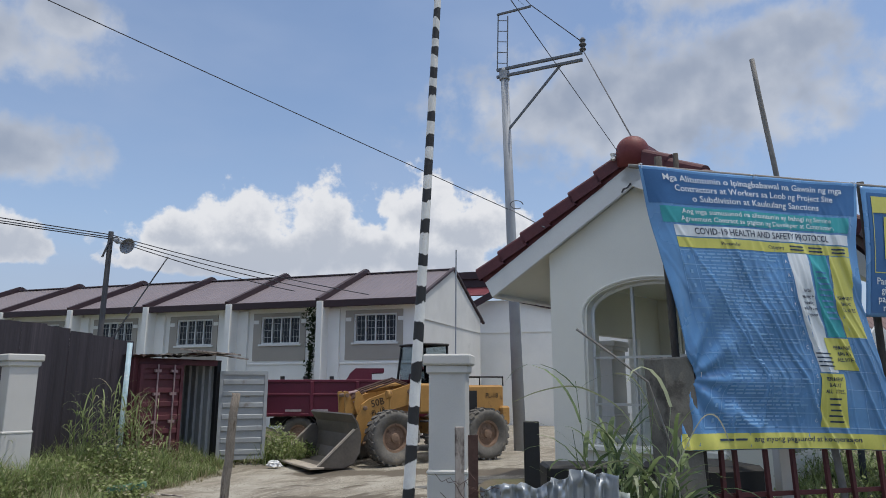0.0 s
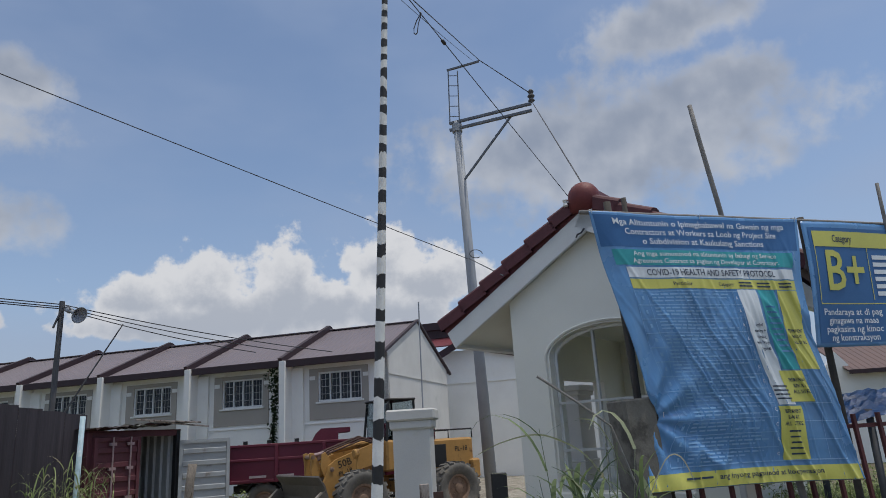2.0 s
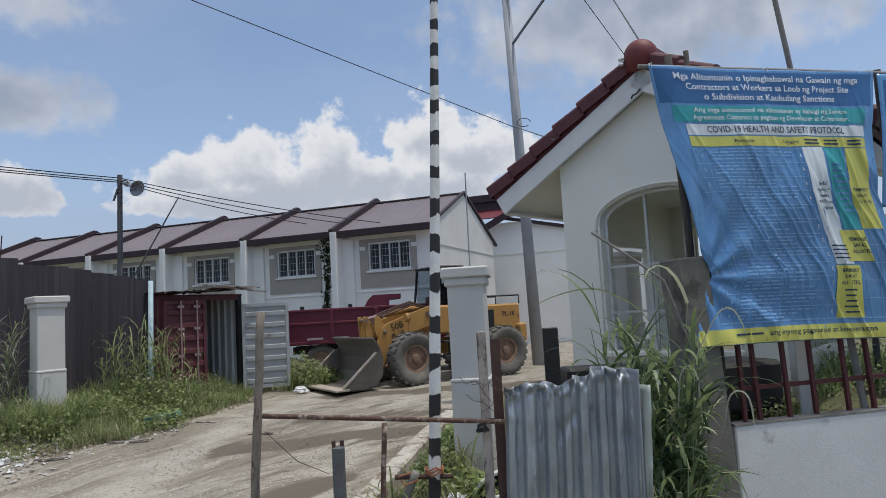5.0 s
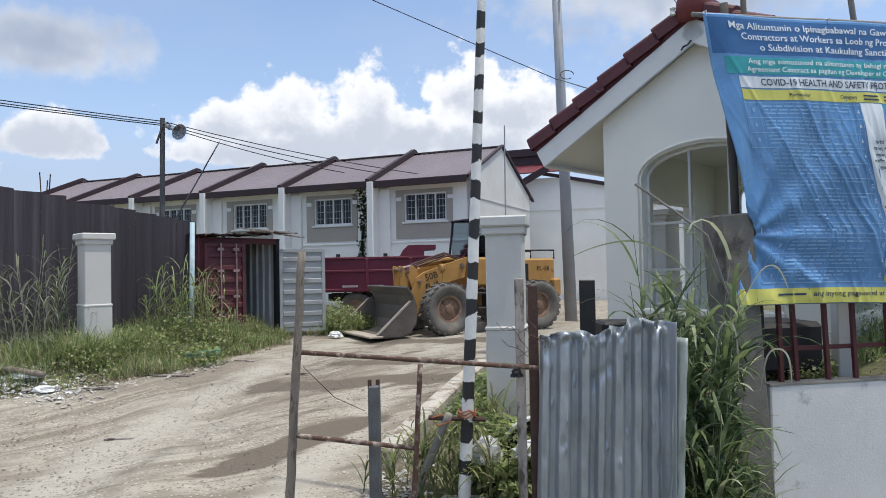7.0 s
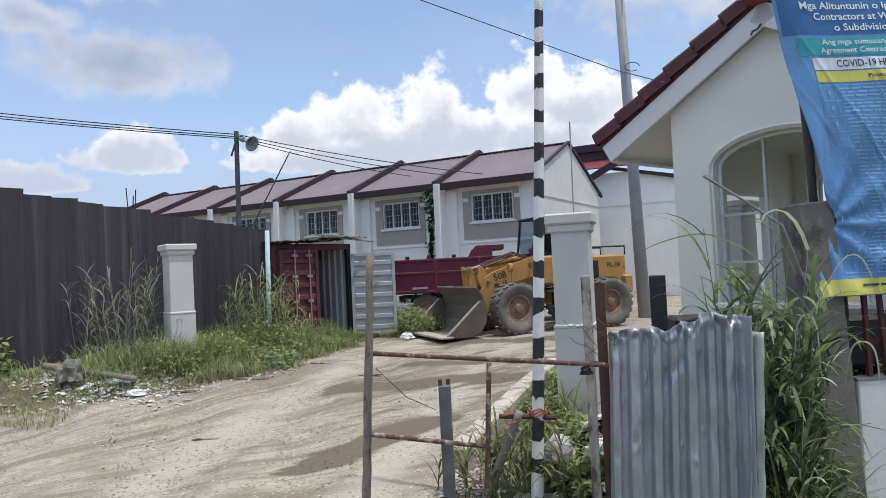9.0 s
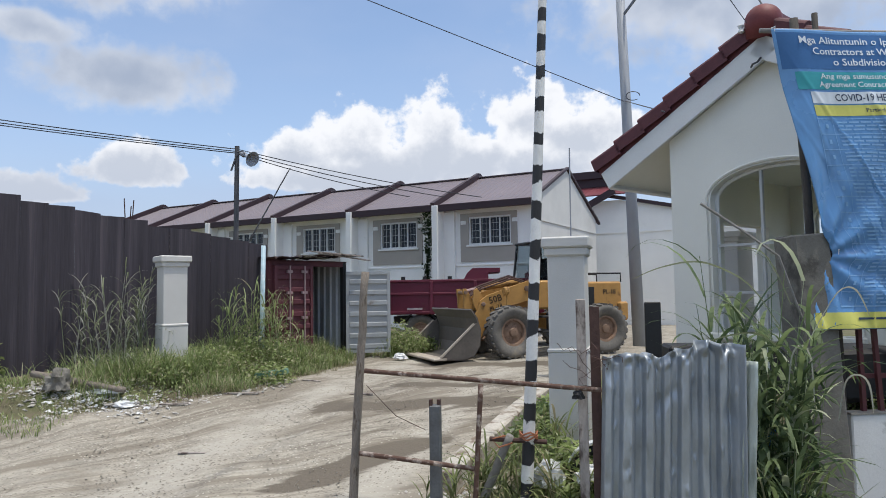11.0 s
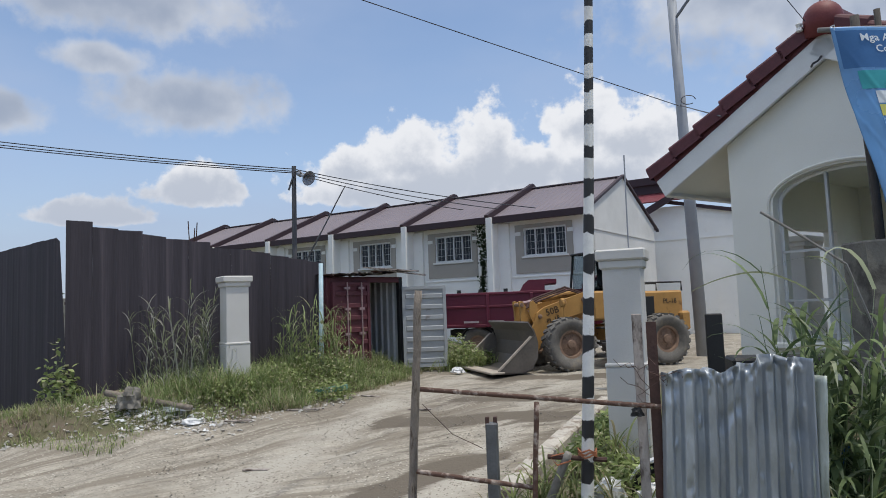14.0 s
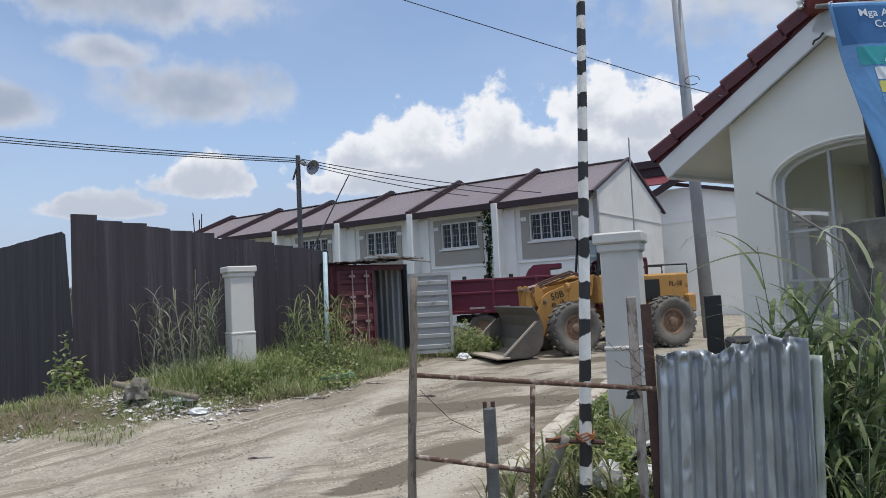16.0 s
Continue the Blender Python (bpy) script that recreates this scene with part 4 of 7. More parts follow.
# ---- gate pillars ----
def gate_pillar(x, y, z, s, h, turn, label):
    """A square plastered pillar with a stepped cap and a plinth moulding."""
    p = thing("gate_pillar", pose(x, y, z, 0, 0, turn), label, "pillar", "gate pillars")
    hp = h * 0.43
    part("plinth", boxes(((0, 0, hp / 2 - 0.15), (s * 1.06, s * 1.06, hp + 0.3)), bevel=0.012), "pillar", p)
    part("shaft", boxes(((0, 0, (hp + h - 0.2) / 2), (s, s, h - 0.2 - hp)), bevel=0.012), "pillar", p)
    part("moulding", boxes(((0, 0, hp + 0.02), (s * 1.1, s * 1.1, 0.05)), bevel=0.015), "pillar", p)
    part("cap", boxes(((0, 0, h - 0.17), (s * 1.14, s * 1.14, 0.10)), ((0, 0, h - 0.07), (s * 1.3, s * 1.3, 0.12)), bevel=0.018), "pillar", p, "stepped white cap")
    return p


gate_pillar(0.735, 8.55, 0.05, 0.40, 2.20, -10, "white plastered gate pillar with a stepped cap beside the kerb")
gate_pillar(-6.40, 13.18, 0.10, 0.44, 2.33, 45, "white plastered gate pillar standing in the roadside weeds")
gate_pillar(4.62, 16.3, 0.0, 0.80, 2.85, -38, "white plastered pillar beside the guardhouse")


# ---- dark sheet fence ----
def rib_sheet(a, b, z0, z1, pitch=0.2, depth=0.035, slant=0.0):
    """Upright ribbed sheet from a to b (plan), from z0 to z1."""
    a, b = Vector((*a, 0)), Vector((*b, 0))
    d = b - a
    n = Vector((d.y, -d.x, 0)).normalized()
    count = max(1, round(d.length / pitch))
    prof = []
    for i in range(count):
        prof += [(i / count, 0.0), ((i + 0.62) / count, 0.0), ((i + 0.72) / count, depth), ((i + 0.90) / count, depth)]
    prof.append((1.0, 0.0))
    bm = bmesh.new()
    cols = []
    for s, o in prof:
        p = a + d * s + n * o
        q = p - n * 0.006
        top = z1 + slant * s
        cols.append([bm.verts.new((p.x, p.y, z0)), bm.verts.new((p.x, p.y, top)), bm.verts.new((q.x, q.y, top)), bm.verts.new((q.x, q.y, z0))])
    for u, v in zip(cols, cols[1:]):
        for k in range(4):
            bm.faces.new((u[k], v[k], v[(k + 1) % 4], u[(k + 1) % 4]))
    bm.faces.new(cols[0])
    bm.faces.new(cols[-1][::-1])
    return bm


def sheet_fence():
    f = thing("sheet_fence", None, "tall fence of dark brown ribbed metal sheets with stepped tops", "fence")
    a, b = Vector((-9.20, 12.0)), Vector((-5.75, 16.3))
    tops = [3.57, 3.46, 3.42, 3.36, 3.28, 3.24, 3.12, 3.10, 3.06, 2.98, 2.92, 2.86]
    n = len(tops)
    for i, t in enumerate(tops):
        p, q = a + (b - a) * (i / n), a + (b - a) * ((i + 1) / n)
        part("sheet", rib_sheet(p + Vector((0.006, -0.005)) * (i % 2), q + Vector((0.006, -0.005)) * (i % 2), -0.45, t, rng.choice((0.19, 0.26, 0.44)), rng.uniform(0.004, 0.012), rng.uniform(-0.05, 0.0)), "fence", f)
    for z in (0.7, 2.0):
        bm = bmesh.new()
        bar_between(bm, (a.x - 0.06, a.y + 0.05, z), (b.x - 0.06, b.y + 0.05, z), 0.05, 0.05)
        part("back_rail", bm, "brown_steel", f)
    g = thing("sheet_gate_leaf", None, "dark brown ribbed metal gate leaf standing ajar", "gate")
    c, d = Vector((-12.75, 13.5)), Vector((-9.93, 12.6))
    tops = [3.13, 3.16, 3.18, 3.22, 3.24, 3.28, 3.30]
    for i, t in enumerate(tops):
        p, q = c + (d - c) * (i / 7), c + (d - c) * ((i + 1) / 7)
        part("sheet", rib_sheet(p, q, -0.60, t, rng.choice((0.2, 0.4)), rng.uniform(0.003, 0.009), 0.03), "fence", g)
    turn = Matrix.Translation((d.x, d.y, 0)) @ Matrix.Rotation(math.atan2(d.y - c.y, d.x - c.x), 4, "Z")
    part("sheet", plate(bmesh.new(), [(0, -0.6), (0.46, -0.6), (0.36, 0.6), (0.10, 3.26), (0, 3.32)], 0.01, turn), "fence", g)
    bm = bmesh.new()
    bar_between(bm, (c.x, c.y + 0.06, 1.4), (d.x, d.y + 0.06, 1.4), 0.05, 0.05)
    part("back_rail", bm, "brown_steel", g)
    tagged(tube_part("gate_post", [(-9.5, 12.45, -0.2), (-9.52, 12.45, 3.0)], 0.05, "brown_steel"), "rusty steel post in the gap of the fence", "post")
    tagged(tube_part("pipe_post", [(-5.58, 15.55, -0.1), (-5.56, 15.55, 0.9), (-5.53, 15.55, 2.76)], 0.055, "bluewhite"), "pale blue painted steel pipe post at the fence end", "post")
    # bent bars beyond the fence
    r = thing("rebar_bundle", pose(-9.64, 17.0, 0), "bent reinforcing bars sticking up behind the fence", "reinforcing bars")
    for dx, dxt, zt in ((-0.08, -0.14, 4.15), (0.0, 0.05, 3.95), (0.06, 0.12, 4.1)):
        tube_part("bar", [(dx, 0, -0.1), (dx, 0, 3.2), (dxt, 0, zt)], 0.014, "brown_steel", r, seg=5)


sheet_fence()


def far_left():
    """Concrete wall and trees across the lot, seen past the gate leaf."""
    w = thing("lot_wall", pose(-31.5, 31, 0, 0, 0, 22), "weathered grey concrete wall across the weedy lot", "wall")
    for i in range(7):
        part("wall_panel", boxes(((-9 + 3.0 * i, 0, 1.35), (2.96, 0.16, 2.9)), bevel=0.01), "concrete", w)
        part("wall_post", boxes(((-10.5 + 3.0 * i, 0, 1.45), (0.3, 0.3, 3.1)), bevel=0.01), "concrete", w)
    for i in range(5):
        s = tube_part("steel_pipe", [(-18.5, 16.3 + 0.20 * i, 0.02 + 0.13 * (i % 2)), (-12.9, 14.6 + 0.20 * i, -0.08 + 0.13 * (i % 2))], 0.10, "steel_pole")
        tagged(s, "grey steel pipe lying in the weedy lot", "pipe", "steel pipes on the ground")


far_left()


def tree(x, y, h, w):
    t = thing("tree", pose(x, y, 0), "broad dark green tree behind the concrete wall", "tree", "trees behind the wall")
    bm = bmesh.new()
    tube(bm, [(0, 0, -0.3), (0.1, 0, h * 0.25), (0.0, 0.1, h * 0.5)], [0.25, 0.2, 0.12], 8)
    for i in range(6):
        a = i * 1.05 + rng.random()
        tube(bm, [(0.03, 0.03, h * (0.25 + 0.04 * i)), (math.cos(a) * w * 0.35, math.sin(a) * w * 0.35, h * 0.6), (math.cos(a) * w * 0.6, math.sin(a) * w * 0.6, h * 0.78)], [0.1, 0.06, 0.02], 6)
    part("trunk", bm, "bark", t)
    vs, fs = [], []
    for _ in range(46):
        a, r = rng.uniform(0, 6.283), w * math.sqrt(rng.random())
        c = Vector((r * math.cos(a), r * math.sin(a), h * (0.62 + 0.3 * rng.random() * (1 - (r / w) ** 2) ** 0.5)))
        for _ in range(50):
            p = c + Vector((rng.gauss(0, 0.42), rng.gauss(0, 0.42), rng.gauss(0, 0.30))) * (w / 3)
            add_leaf(vs, fs, p, rng.uniform(0.25, 0.5))
    part("crown", (vs, fs), "tree", t)


for x, y, h, w in ((-46, 40, 6.4, 3.6), (-52, 44, 7.2, 4.2), (-41, 42, 5.8, 3.2), (-58, 42, 7.0, 4.0)):
    tree(x, y, h, w)


# ---- container ----
def container():
    m0 = Matrix.Translation((-5.62, 16.1, 0.0)) @ Matrix.Rotation(radians(58), 4, "Z")
    c = thing("shipping_container", m0, "dark red shipping container with one door swung open, sunk in weeds", "container")
    w, h, ln = 2.44, 2.48, 6.0
    for x, pm in ((0.06, "container_red"), (w - 0.06, "black")):
        part("corner_post", boxes(((x, 0.06, h / 2), (0.12, 0.12, h)), bevel=0.01), pm, c)
    part("header", boxes(((w / 2, 0.06, h - 0.07), (w - 0.24, 0.12, 0.14)), bevel=0.01), "container_red", c)
    part("threshold", boxes(((w / 2, 0.06, 0.09), (w - 0.24, 0.12, 0.16)), bevel=0.01), "brown_steel", c)
    part("side_wall", rib_sheet((0.0, 0.12), (0.0, ln), 0.05, h - 0.05, 0.28, 0.04), "container_red", c)
    part("side_wall", rib_sheet((w - 0.05, 0.12), (w - 0.05, ln), 0.05, h - 0.05, 0.24, -0.05), "inner", c, "dark ribbed side wall")
    part("roof_sheet", boxes(((w / 2, ln / 2, h - 0.02), (w, ln, 0.04))), "container_red", c)
    part("floor_board", boxes(((w / 2, ln / 2, 0.1), (w - 0.1, ln - 0.2, 0.06))), "wood", c)
    part("back_wall", boxes(((w / 2, ln - 0.03, h / 2), (w, 0.06, h))), "inner", c)

    def leaf(m, material, rods, zt, label):
        d = part("door_leaf", box(bmesh.new(), (0.57, 0, (zt + 0.13) / 2), (1.14, 0.05, zt - 0.13), m), material, c, label)
        for i in range(7):
            z = 0.30 + (zt - 0.45) * i / 6.4
            part("rib", box(bmesh.new(), (0.57, -0.04, z), (0.98, 0.05, 0.12), m, 0.015), material, d)
        for x in (0.04, 1.10):
            part("stile", box(bmesh.new(), (x, -0.045, (zt + 0.13) / 2), (0.08, 0.05, zt - 0.13), m), material, d)
        for z in (0.17, zt - 0.04):
            part("door_rail", box(bmesh.new(), (0.57, -0.045, z), (0.98, 0.05, 0.08), m), material, d)
        for x in rods:
            part("lock_rod", tube(bmesh.new(), [m @ Vector((x, -0.10, 0.18)), m @ Vector((x, -0.10, zt))], 0.018, 6), "steel_rod", d, "pale steel locking rod")
            for z in (0.5, 1.1, 1.7, 2.2):
                part("rod_keeper", box(bmesh.new(), (x, -0.08, z), (0.16, 0.05, 0.06), m), "steel_rod", d)
    leaf(Matrix.Translation((0.10, -0.03, 0)), "container_red", (0.42, 0.86), 2.34, "dark red ribbed container door with locking rods")
    leaf(Matrix.Translation((w - 0.06, -0.04, 0)) @ Matrix.Rotation(radians(-40), 4, "Z"), "container_grey", (), 2.22, "grey inner face of the open container door")
    r = thing("roof_scrap", m0 @ Matrix.Translation((0, 0, h + 0.01)), "ragged rusty sheets and tarpaulin over the container roof", "scrap sheets")
    for i in range(7):
        bm = bmesh.new()
        x0 = -0.15 + 0.36 * i
        n = 8
        g = [[bm.verts.new((x0 + 0.62 * a / n, -0.30 + 1.5 * b / n + 0.14 * noise.noise((i * 2.3, a * 0.9, b * 0.2)), 0.03 + 0.018 * i + 0.07 * noise.noise((a * 0.8, b * 0.8, i * 3.1)) + 0.012 * math.sin(5 * a))) for b in range(n + 1)] for a in range(n + 1)]
        for a in range(n):
            for b in range(n):
                bm.faces.new((g[a][b], g[a + 1][b], g[a + 1][b + 1], g[a][b + 1]))
        bmesh.ops.solidify(bm, geom=bm.faces[:], thickness=0.012)
        part("scrap_sheet", bm, ("brown_steel", "fence", "bucket", "rubble")[i % 4], r)
    for i, (a, b) in enumerate((((1.2, -0.35, 0.16), (3.2, -0.1, 0.04)), ((0.9, -0.3, 0.2), (2.6, -0.45, 0.12)))):
        part("loose_batten", bar_between(bmesh.new(), a, b, 0.06, 0.03), "plank", r)


container()


# ---- wheel loader ----
def wheel(parent, m, r, w, rim, lugs=22):
    """A wheel about local y: chunky tyre with lugs, dished rim and hub. m puts its centre."""
    m = m @ Matrix.Rotation(radians(90), 4, "X")
    k = rim / r
    prof = [(r * k, -w * 0.36), (r * 0.80, -w * 0.5), (r * 0.93, -w * 0.47), (r * 0.965, -w * 0.3), (r * 0.97, 0), (r * 0.965, w * 0.3), (r * 0.93, w * 0.47), (r * 0.80, w * 0.5), (r * k, w * 0.36)]
    ty = part("tyre", lathe(bmesh.new(), prof, 40, m, True), "rubber", parent, "dusty black tyre with worn lugs", smooth=True)
    for i in range(lugs):
        for s in (-1, 1):
            a = 2 * math.pi * (i + 0.25 * s) / lugs
            part("lug", box(bmesh.new(), (r * 0.965, 0, s * w * 0.26), (r * 0.075, r * 0.155, w * 0.44), m @ Matrix.Rotation(a, 4, "Z") @ Matrix.Rotation(radians(20 * s), 4, "X")), "rubber", ty)
    rp = [(rim * 0.16, -w * 0.42), (rim * 0.30, -w * 0.40), (rim * 0.34, -w * 0.26), (rim * 0.80, -w * 0.20), (rim * 0.86, -w * 0.34), (rim * 1.0, -w * 0.36), (rim * 1.0, w * 0.36), (rim * 0.86, w * 0.34), (rim * 0.80, w * 0.20), (rim * 0.34, w * 0.26), (rim * 0.30, w * 0.40), (rim * 0.16, w * 0.42)]
    rm = part("rim", lathe(bmesh.new(), rp, 28, m), "rim", parent, "rusty ochre wheel rim")
    for i in range(8):
        a = 2 * math.pi * i / 8
        for s in (-1, 1):
            part("wheel_nut", lathe(bmesh.new(), [(0.022, 0), (0.022, 0.04)], 6, m @ Matrix.Translation((math.cos(a) * rim * 0.52, math.sin(a) * rim * 0.52, s * w * 0.23 - 0.02))), "rim", rm)


def loader():
    L = thing("wheel_loader", pose(0.60, 19.40, 0, 0, 0, 209), "yellow wheel loader with a dark steel bucket resting on the road", "wheel loader")
    for x in (1.35, -1.35):
        for y in (0.98, -0.98):
            wheel(L, Matrix.Translation((x, y, 0.65)), 0.65, 0.46, 0.34)
    # yellow frame coloured dark to paint the shaded gap behind the arms
    part("front_frame", boxes(((1.1, 0, 0.95), (1.5, 0.7, 0.55)), bevel=0.04), "rim", L)
    part("rear_frame", boxes(((-1.1, 0, 0.85), (2.2, 0.9, 0.4)), bevel=0.04), "yellow", L)
    for x in (1.35, -1.35):
        part("axle", tube(bmesh.new(), [(x, -0.8, 0.7), (x, 0.8, 0.7)], 0.16, 10), "black", L)
    arm = [(0.45, 1.95), (1.1, 1.76), (1.75, 1.55), (1.94, 1.42), (2.02, 1.18), (2.32, 0.55), (2.24, 0.36), (1.98, 0.42), (1.72, 0.95), (1.45, 1.2), (0.55, 1.42)]
    for y in (0.42, -0.50):
        a = part("boom_arm", plate(bmesh.new(), arm, 0.08, Matrix.Translation((0, y, 0))), "yellow", L, "yellow steel loader arm")
        if y > 0:
            m = Matrix.Translation((1.52, 0.505, 1.46)) @ Matrix.Rotation(math.pi, 4, "Z") @ Matrix.Rotation(radians(-14), 4, "Y")
            lettering("marking", "50B", 0.24, m, "ink_black", a, "black stencilled marking")
            lettering("marking", "PL-18", 0.16, Matrix.Translation((1.50, 0.505, 1.25)) @ Matrix.Rotation(math.pi, 4, "Z") @ Matrix.Rotation(radians(-14), 4, "Y"), "ink_black", a)
        for x, z, r in ((1.86, 1.34, 0.055), (2.24, 0.52, 0.07), (0.62, 1.72, 0.07)):
            part("pivot_pin", lathe(bmesh.new(), [(r, -0.03), (r, 0.11), (r * 0.5, 0.12)], 12, Matrix.Translation((x, y, z)) @ Matrix.Rotation(radians(-90), 4, "X")), "rim", a)
    for y in (0.28, -0.28):
        part("lift_cylinder", tube(bmesh.new(), [(0.6, y, 0.9), (1.5, y, 1.35)], 0.075, 10), "yellow", L)
        part("piston_rod", tube(bmesh.new(), [(1.5, y, 1.35), (2.0, y, 1.5)], 0.04, 8), "steel_rod", L)
    for y in (0.16, -0.22):
        part("tilt_lever", plate(bmesh.new(), [(1.95, 1.28), (2.12, 1.62), (2.20, 1.74), (2.29, 1.72), (2.26, 1.50), (2.25, 1.20), (2.27, 0.82), (2.20, 0.76), (2.12, 1.05)], 0.06, Matrix.Translation((0, y, 0))), "yellow", L)
    part("tilt_pin", tube(bmesh.new(), [(2.22, -0.26, 1.64), (2.22, 0.26, 1.64)], 0.05, 10), "rim", L)
    part("cross_tube", tube(bmesh.new(), [(1.82, -0.45, 1.28), (1.82, 0.45, 1.28)], 0.13, 12), "yellow", L)
    for y in (0.36, -0.46):
        part("lug_plate", plate(bmesh.new(), [(1.76, 1.40), (1.90, 1.64), (1.98, 1.74), (2.06, 1.70), (2.10, 1.40), (2.02, 1.2)], 0.05, Matrix.Translation((0, y, 0))), "yellow", L)
    part("tilt_cylinder", tube(bmesh.new(), [(0.6, 0.0, 1.90), (1.6, 0.0, 1.76)], 0.08, 10), "yellow", L)
    part("piston_rod", tube(bmesh.new(), [(1.6, 0.0, 1.76), (2.2, 0.0, 1.66)], 0.045, 8), "steel_rod", L)
    for y, dz in ((0.32, -0.02), (0.26, 0.03), (0.14, 0.06), (-0.2, 0.02), (-0.28, 0.0)):
        part("hydraulic_hose", tube(bmesh.new(), [(0.5, y, 1.86 + dz), (0.95, y, 2.0 + dz), (1.4, y, 1.86 + dz), (1.8, y * 0.9, 1.74 + dz), (2.1, y * 0.7, 1.55)], 0.024, 6), "brown_steel", L)
    # bucket: curved shell between two side plates
    prof = [(3.38, 0.10), (2.75, 0.08), (2.50, 0.16), (2.36, 0.40), (2.34, 0.75), (2.42, 1.02), (2.56, 1.22)]
    back = [(3.38, 0.065), (2.74, 0.045), (2.475, 0.13), (2.325, 0.39), (2.305, 0.76), (2.39, 1.04), (2.54, 1.25)]
    bm = plate(bmesh.new(), prof + back[::-1], 2.56, Matrix.Translation((0, -1.28, 0)))
    b = part("bucket", bm, "bucket", L, "dark worn steel bucket")
    side = [(3.38, 0.10), (2.75, 0.08), (2.50, 0.16), (2.36, 0.40), (2.34, 0.75), (2.42, 0.92), (2.52, 0.88), (2.95, 0.50)]
    for y in (1.28, -1.32):
        part("side_plate", plate(bmesh.new(), side, 0.04, Matrix.Translation((0, y, 0))), "bucket", b)
    part("cutting_edge", boxes(((3.38, 0, 0.10), (0.34, 2.70, 0.05)), bevel=0.01), "edge", b, "bright worn cutting edge")
    for y in (1.31, -1.31):
        bm = bmesh.new()
        bar_between(bm, (3.36, y, 0.14), (2.50, y, 0.90), 0.05, 0.045)
        part("side_cutter", bm, "edge", b)
    # cab
    cab = part("cab", boxes(((-0.05, 0, 1.55), (0.95, 1.3, 0.75)), bevel=0.05), "yellow", L, "yellow loader cab with black window frames")
    for x in (0.40, -0.46):
        for y in (0.60, -0.60):
            part("cab_post", tube(bmesh.new(), [(x, y, 1.9), (x - 0.12 * (x > 0), y * 0.95, 2.95)], 0.035, 6), "black", cab)
    for x in (0.33, -0.44):
        part("pane", boxes(((x, 0, 2.45), (0.012, 1.1, 0.98))), "glass", cab, "dusty cab glass")
    for y in (0.59, -0.59):
        part("pane", boxes(((-0.06, y, 2.42), (0.74, 0.012, 0.96))), "glass", cab)
    part("cab_roof", boxes(((-0.08, 0, 2.93), (0.86, 1.26, 0.06)), bevel=0.025), "black", cab)
    part("seat", boxes(((-0.1, 0, 1.98), (0.45, 0.5, 0.12)), ((-0.3, 0, 2.28), (0.1, 0.5, 0.5)), bevel=0.03), "black", cab)
    part("mirror", boxes(((0.44, 0.80, 2.70), (0.04, 0.14, 0.22)), bevel=0.01), "black", cab)
    part("mirror_stay", tube(bmesh.new(), [(0.28, 0.57, 2.88), (0.44, 0.78, 2.83), (0.44, 0.80, 2.72)], 0.012, 6), "black", cab)
    for z in (0.62, 1.0):
        part("step", boxes(((0.2, 0.86, z), (0.5, 0.28, 0.05)), bevel=0.01), "black", L)
    part("fuel_tank", boxes(((-0.2, 0.72, 0.85), (0.6, 0.36, 0.5)), bevel=0.04), "black", L)
    # engine hood
    hood = part("engine_hood", boxes(((-1.43, 0, 1.48), (1.68, 1.24, 0.80)), bevel=0.05), "yellow", L, "yellow engine hood")
    # flat black plate paints the shade inside the open panel
    part("side_grille", boxes(((-1.05, 0.63, 1.46), (0.62, 0.03, 0.56)), bevel=0.005), "black", hood, "black plate for the dark inside of the open side panel")
    lettering("marking", "PL-18", 0.18, Matrix.Translation((-1.85, 0.632, 1.60)) @ Matrix.Rotation(math.pi, 4, "Z"), "ink_black", hood)
    part("counterweight", boxes(((-2.24, 0, 1.08), (0.30, 1.5, 0.50)), bevel=0.05), "yellow", L)
    part("air_cleaner", lathe(bmesh.new(), [(0.07, 0), (0.07, 0.16), (0.17, 0.18), (0.18, 0.40), (0.12, 0.46), (0.05, 0.47), (0.05, 0.55)], 16, Matrix.Translation((-0.78, 0.35, 1.86))), "yellow", L)
    part("exhaust", tube(bmesh.new(), [(-1.3, -0.3, 1.86), (-1.3, -0.3, 2.35)], 0.05, 8), "brown_steel", L)
    part("handrail", tube(bmesh.new(), [(-1.05, 0.56, 1.86), (-1.05, 0.56, 2.10), (-2.28, 0.56, 2.10), (-2.28, 0.56, 1.86)], 0.025, 6), "black", L)
    part("handrail", tube(bmesh.new(), [(-1.05, -0.56, 1.86), (-1.05, -0.56, 2.10), (-2.28, -0.56, 2.10), (-2.28, -0.56, 1.86)], 0.025, 6), "black", L)
    for x, y in ((1.3, 0.72), (1.3, -0.72)):
        part("headlamp", lathe(bmesh.new(), [(0.06, 0), (0.11, 0.05), (0.11, 0.12), (0.09, 0.14)], 14, Matrix.Translation((x - 0.05, y, 1.66)) @ Matrix.Rotation(radians(90), 4, "Y")), "yellow", L)
        part("lamp_stay", tube(bmesh.new(), [(x, y, 1.2), (x, y, 1.62)], 0.025, 6), "yellow", L)


loader()


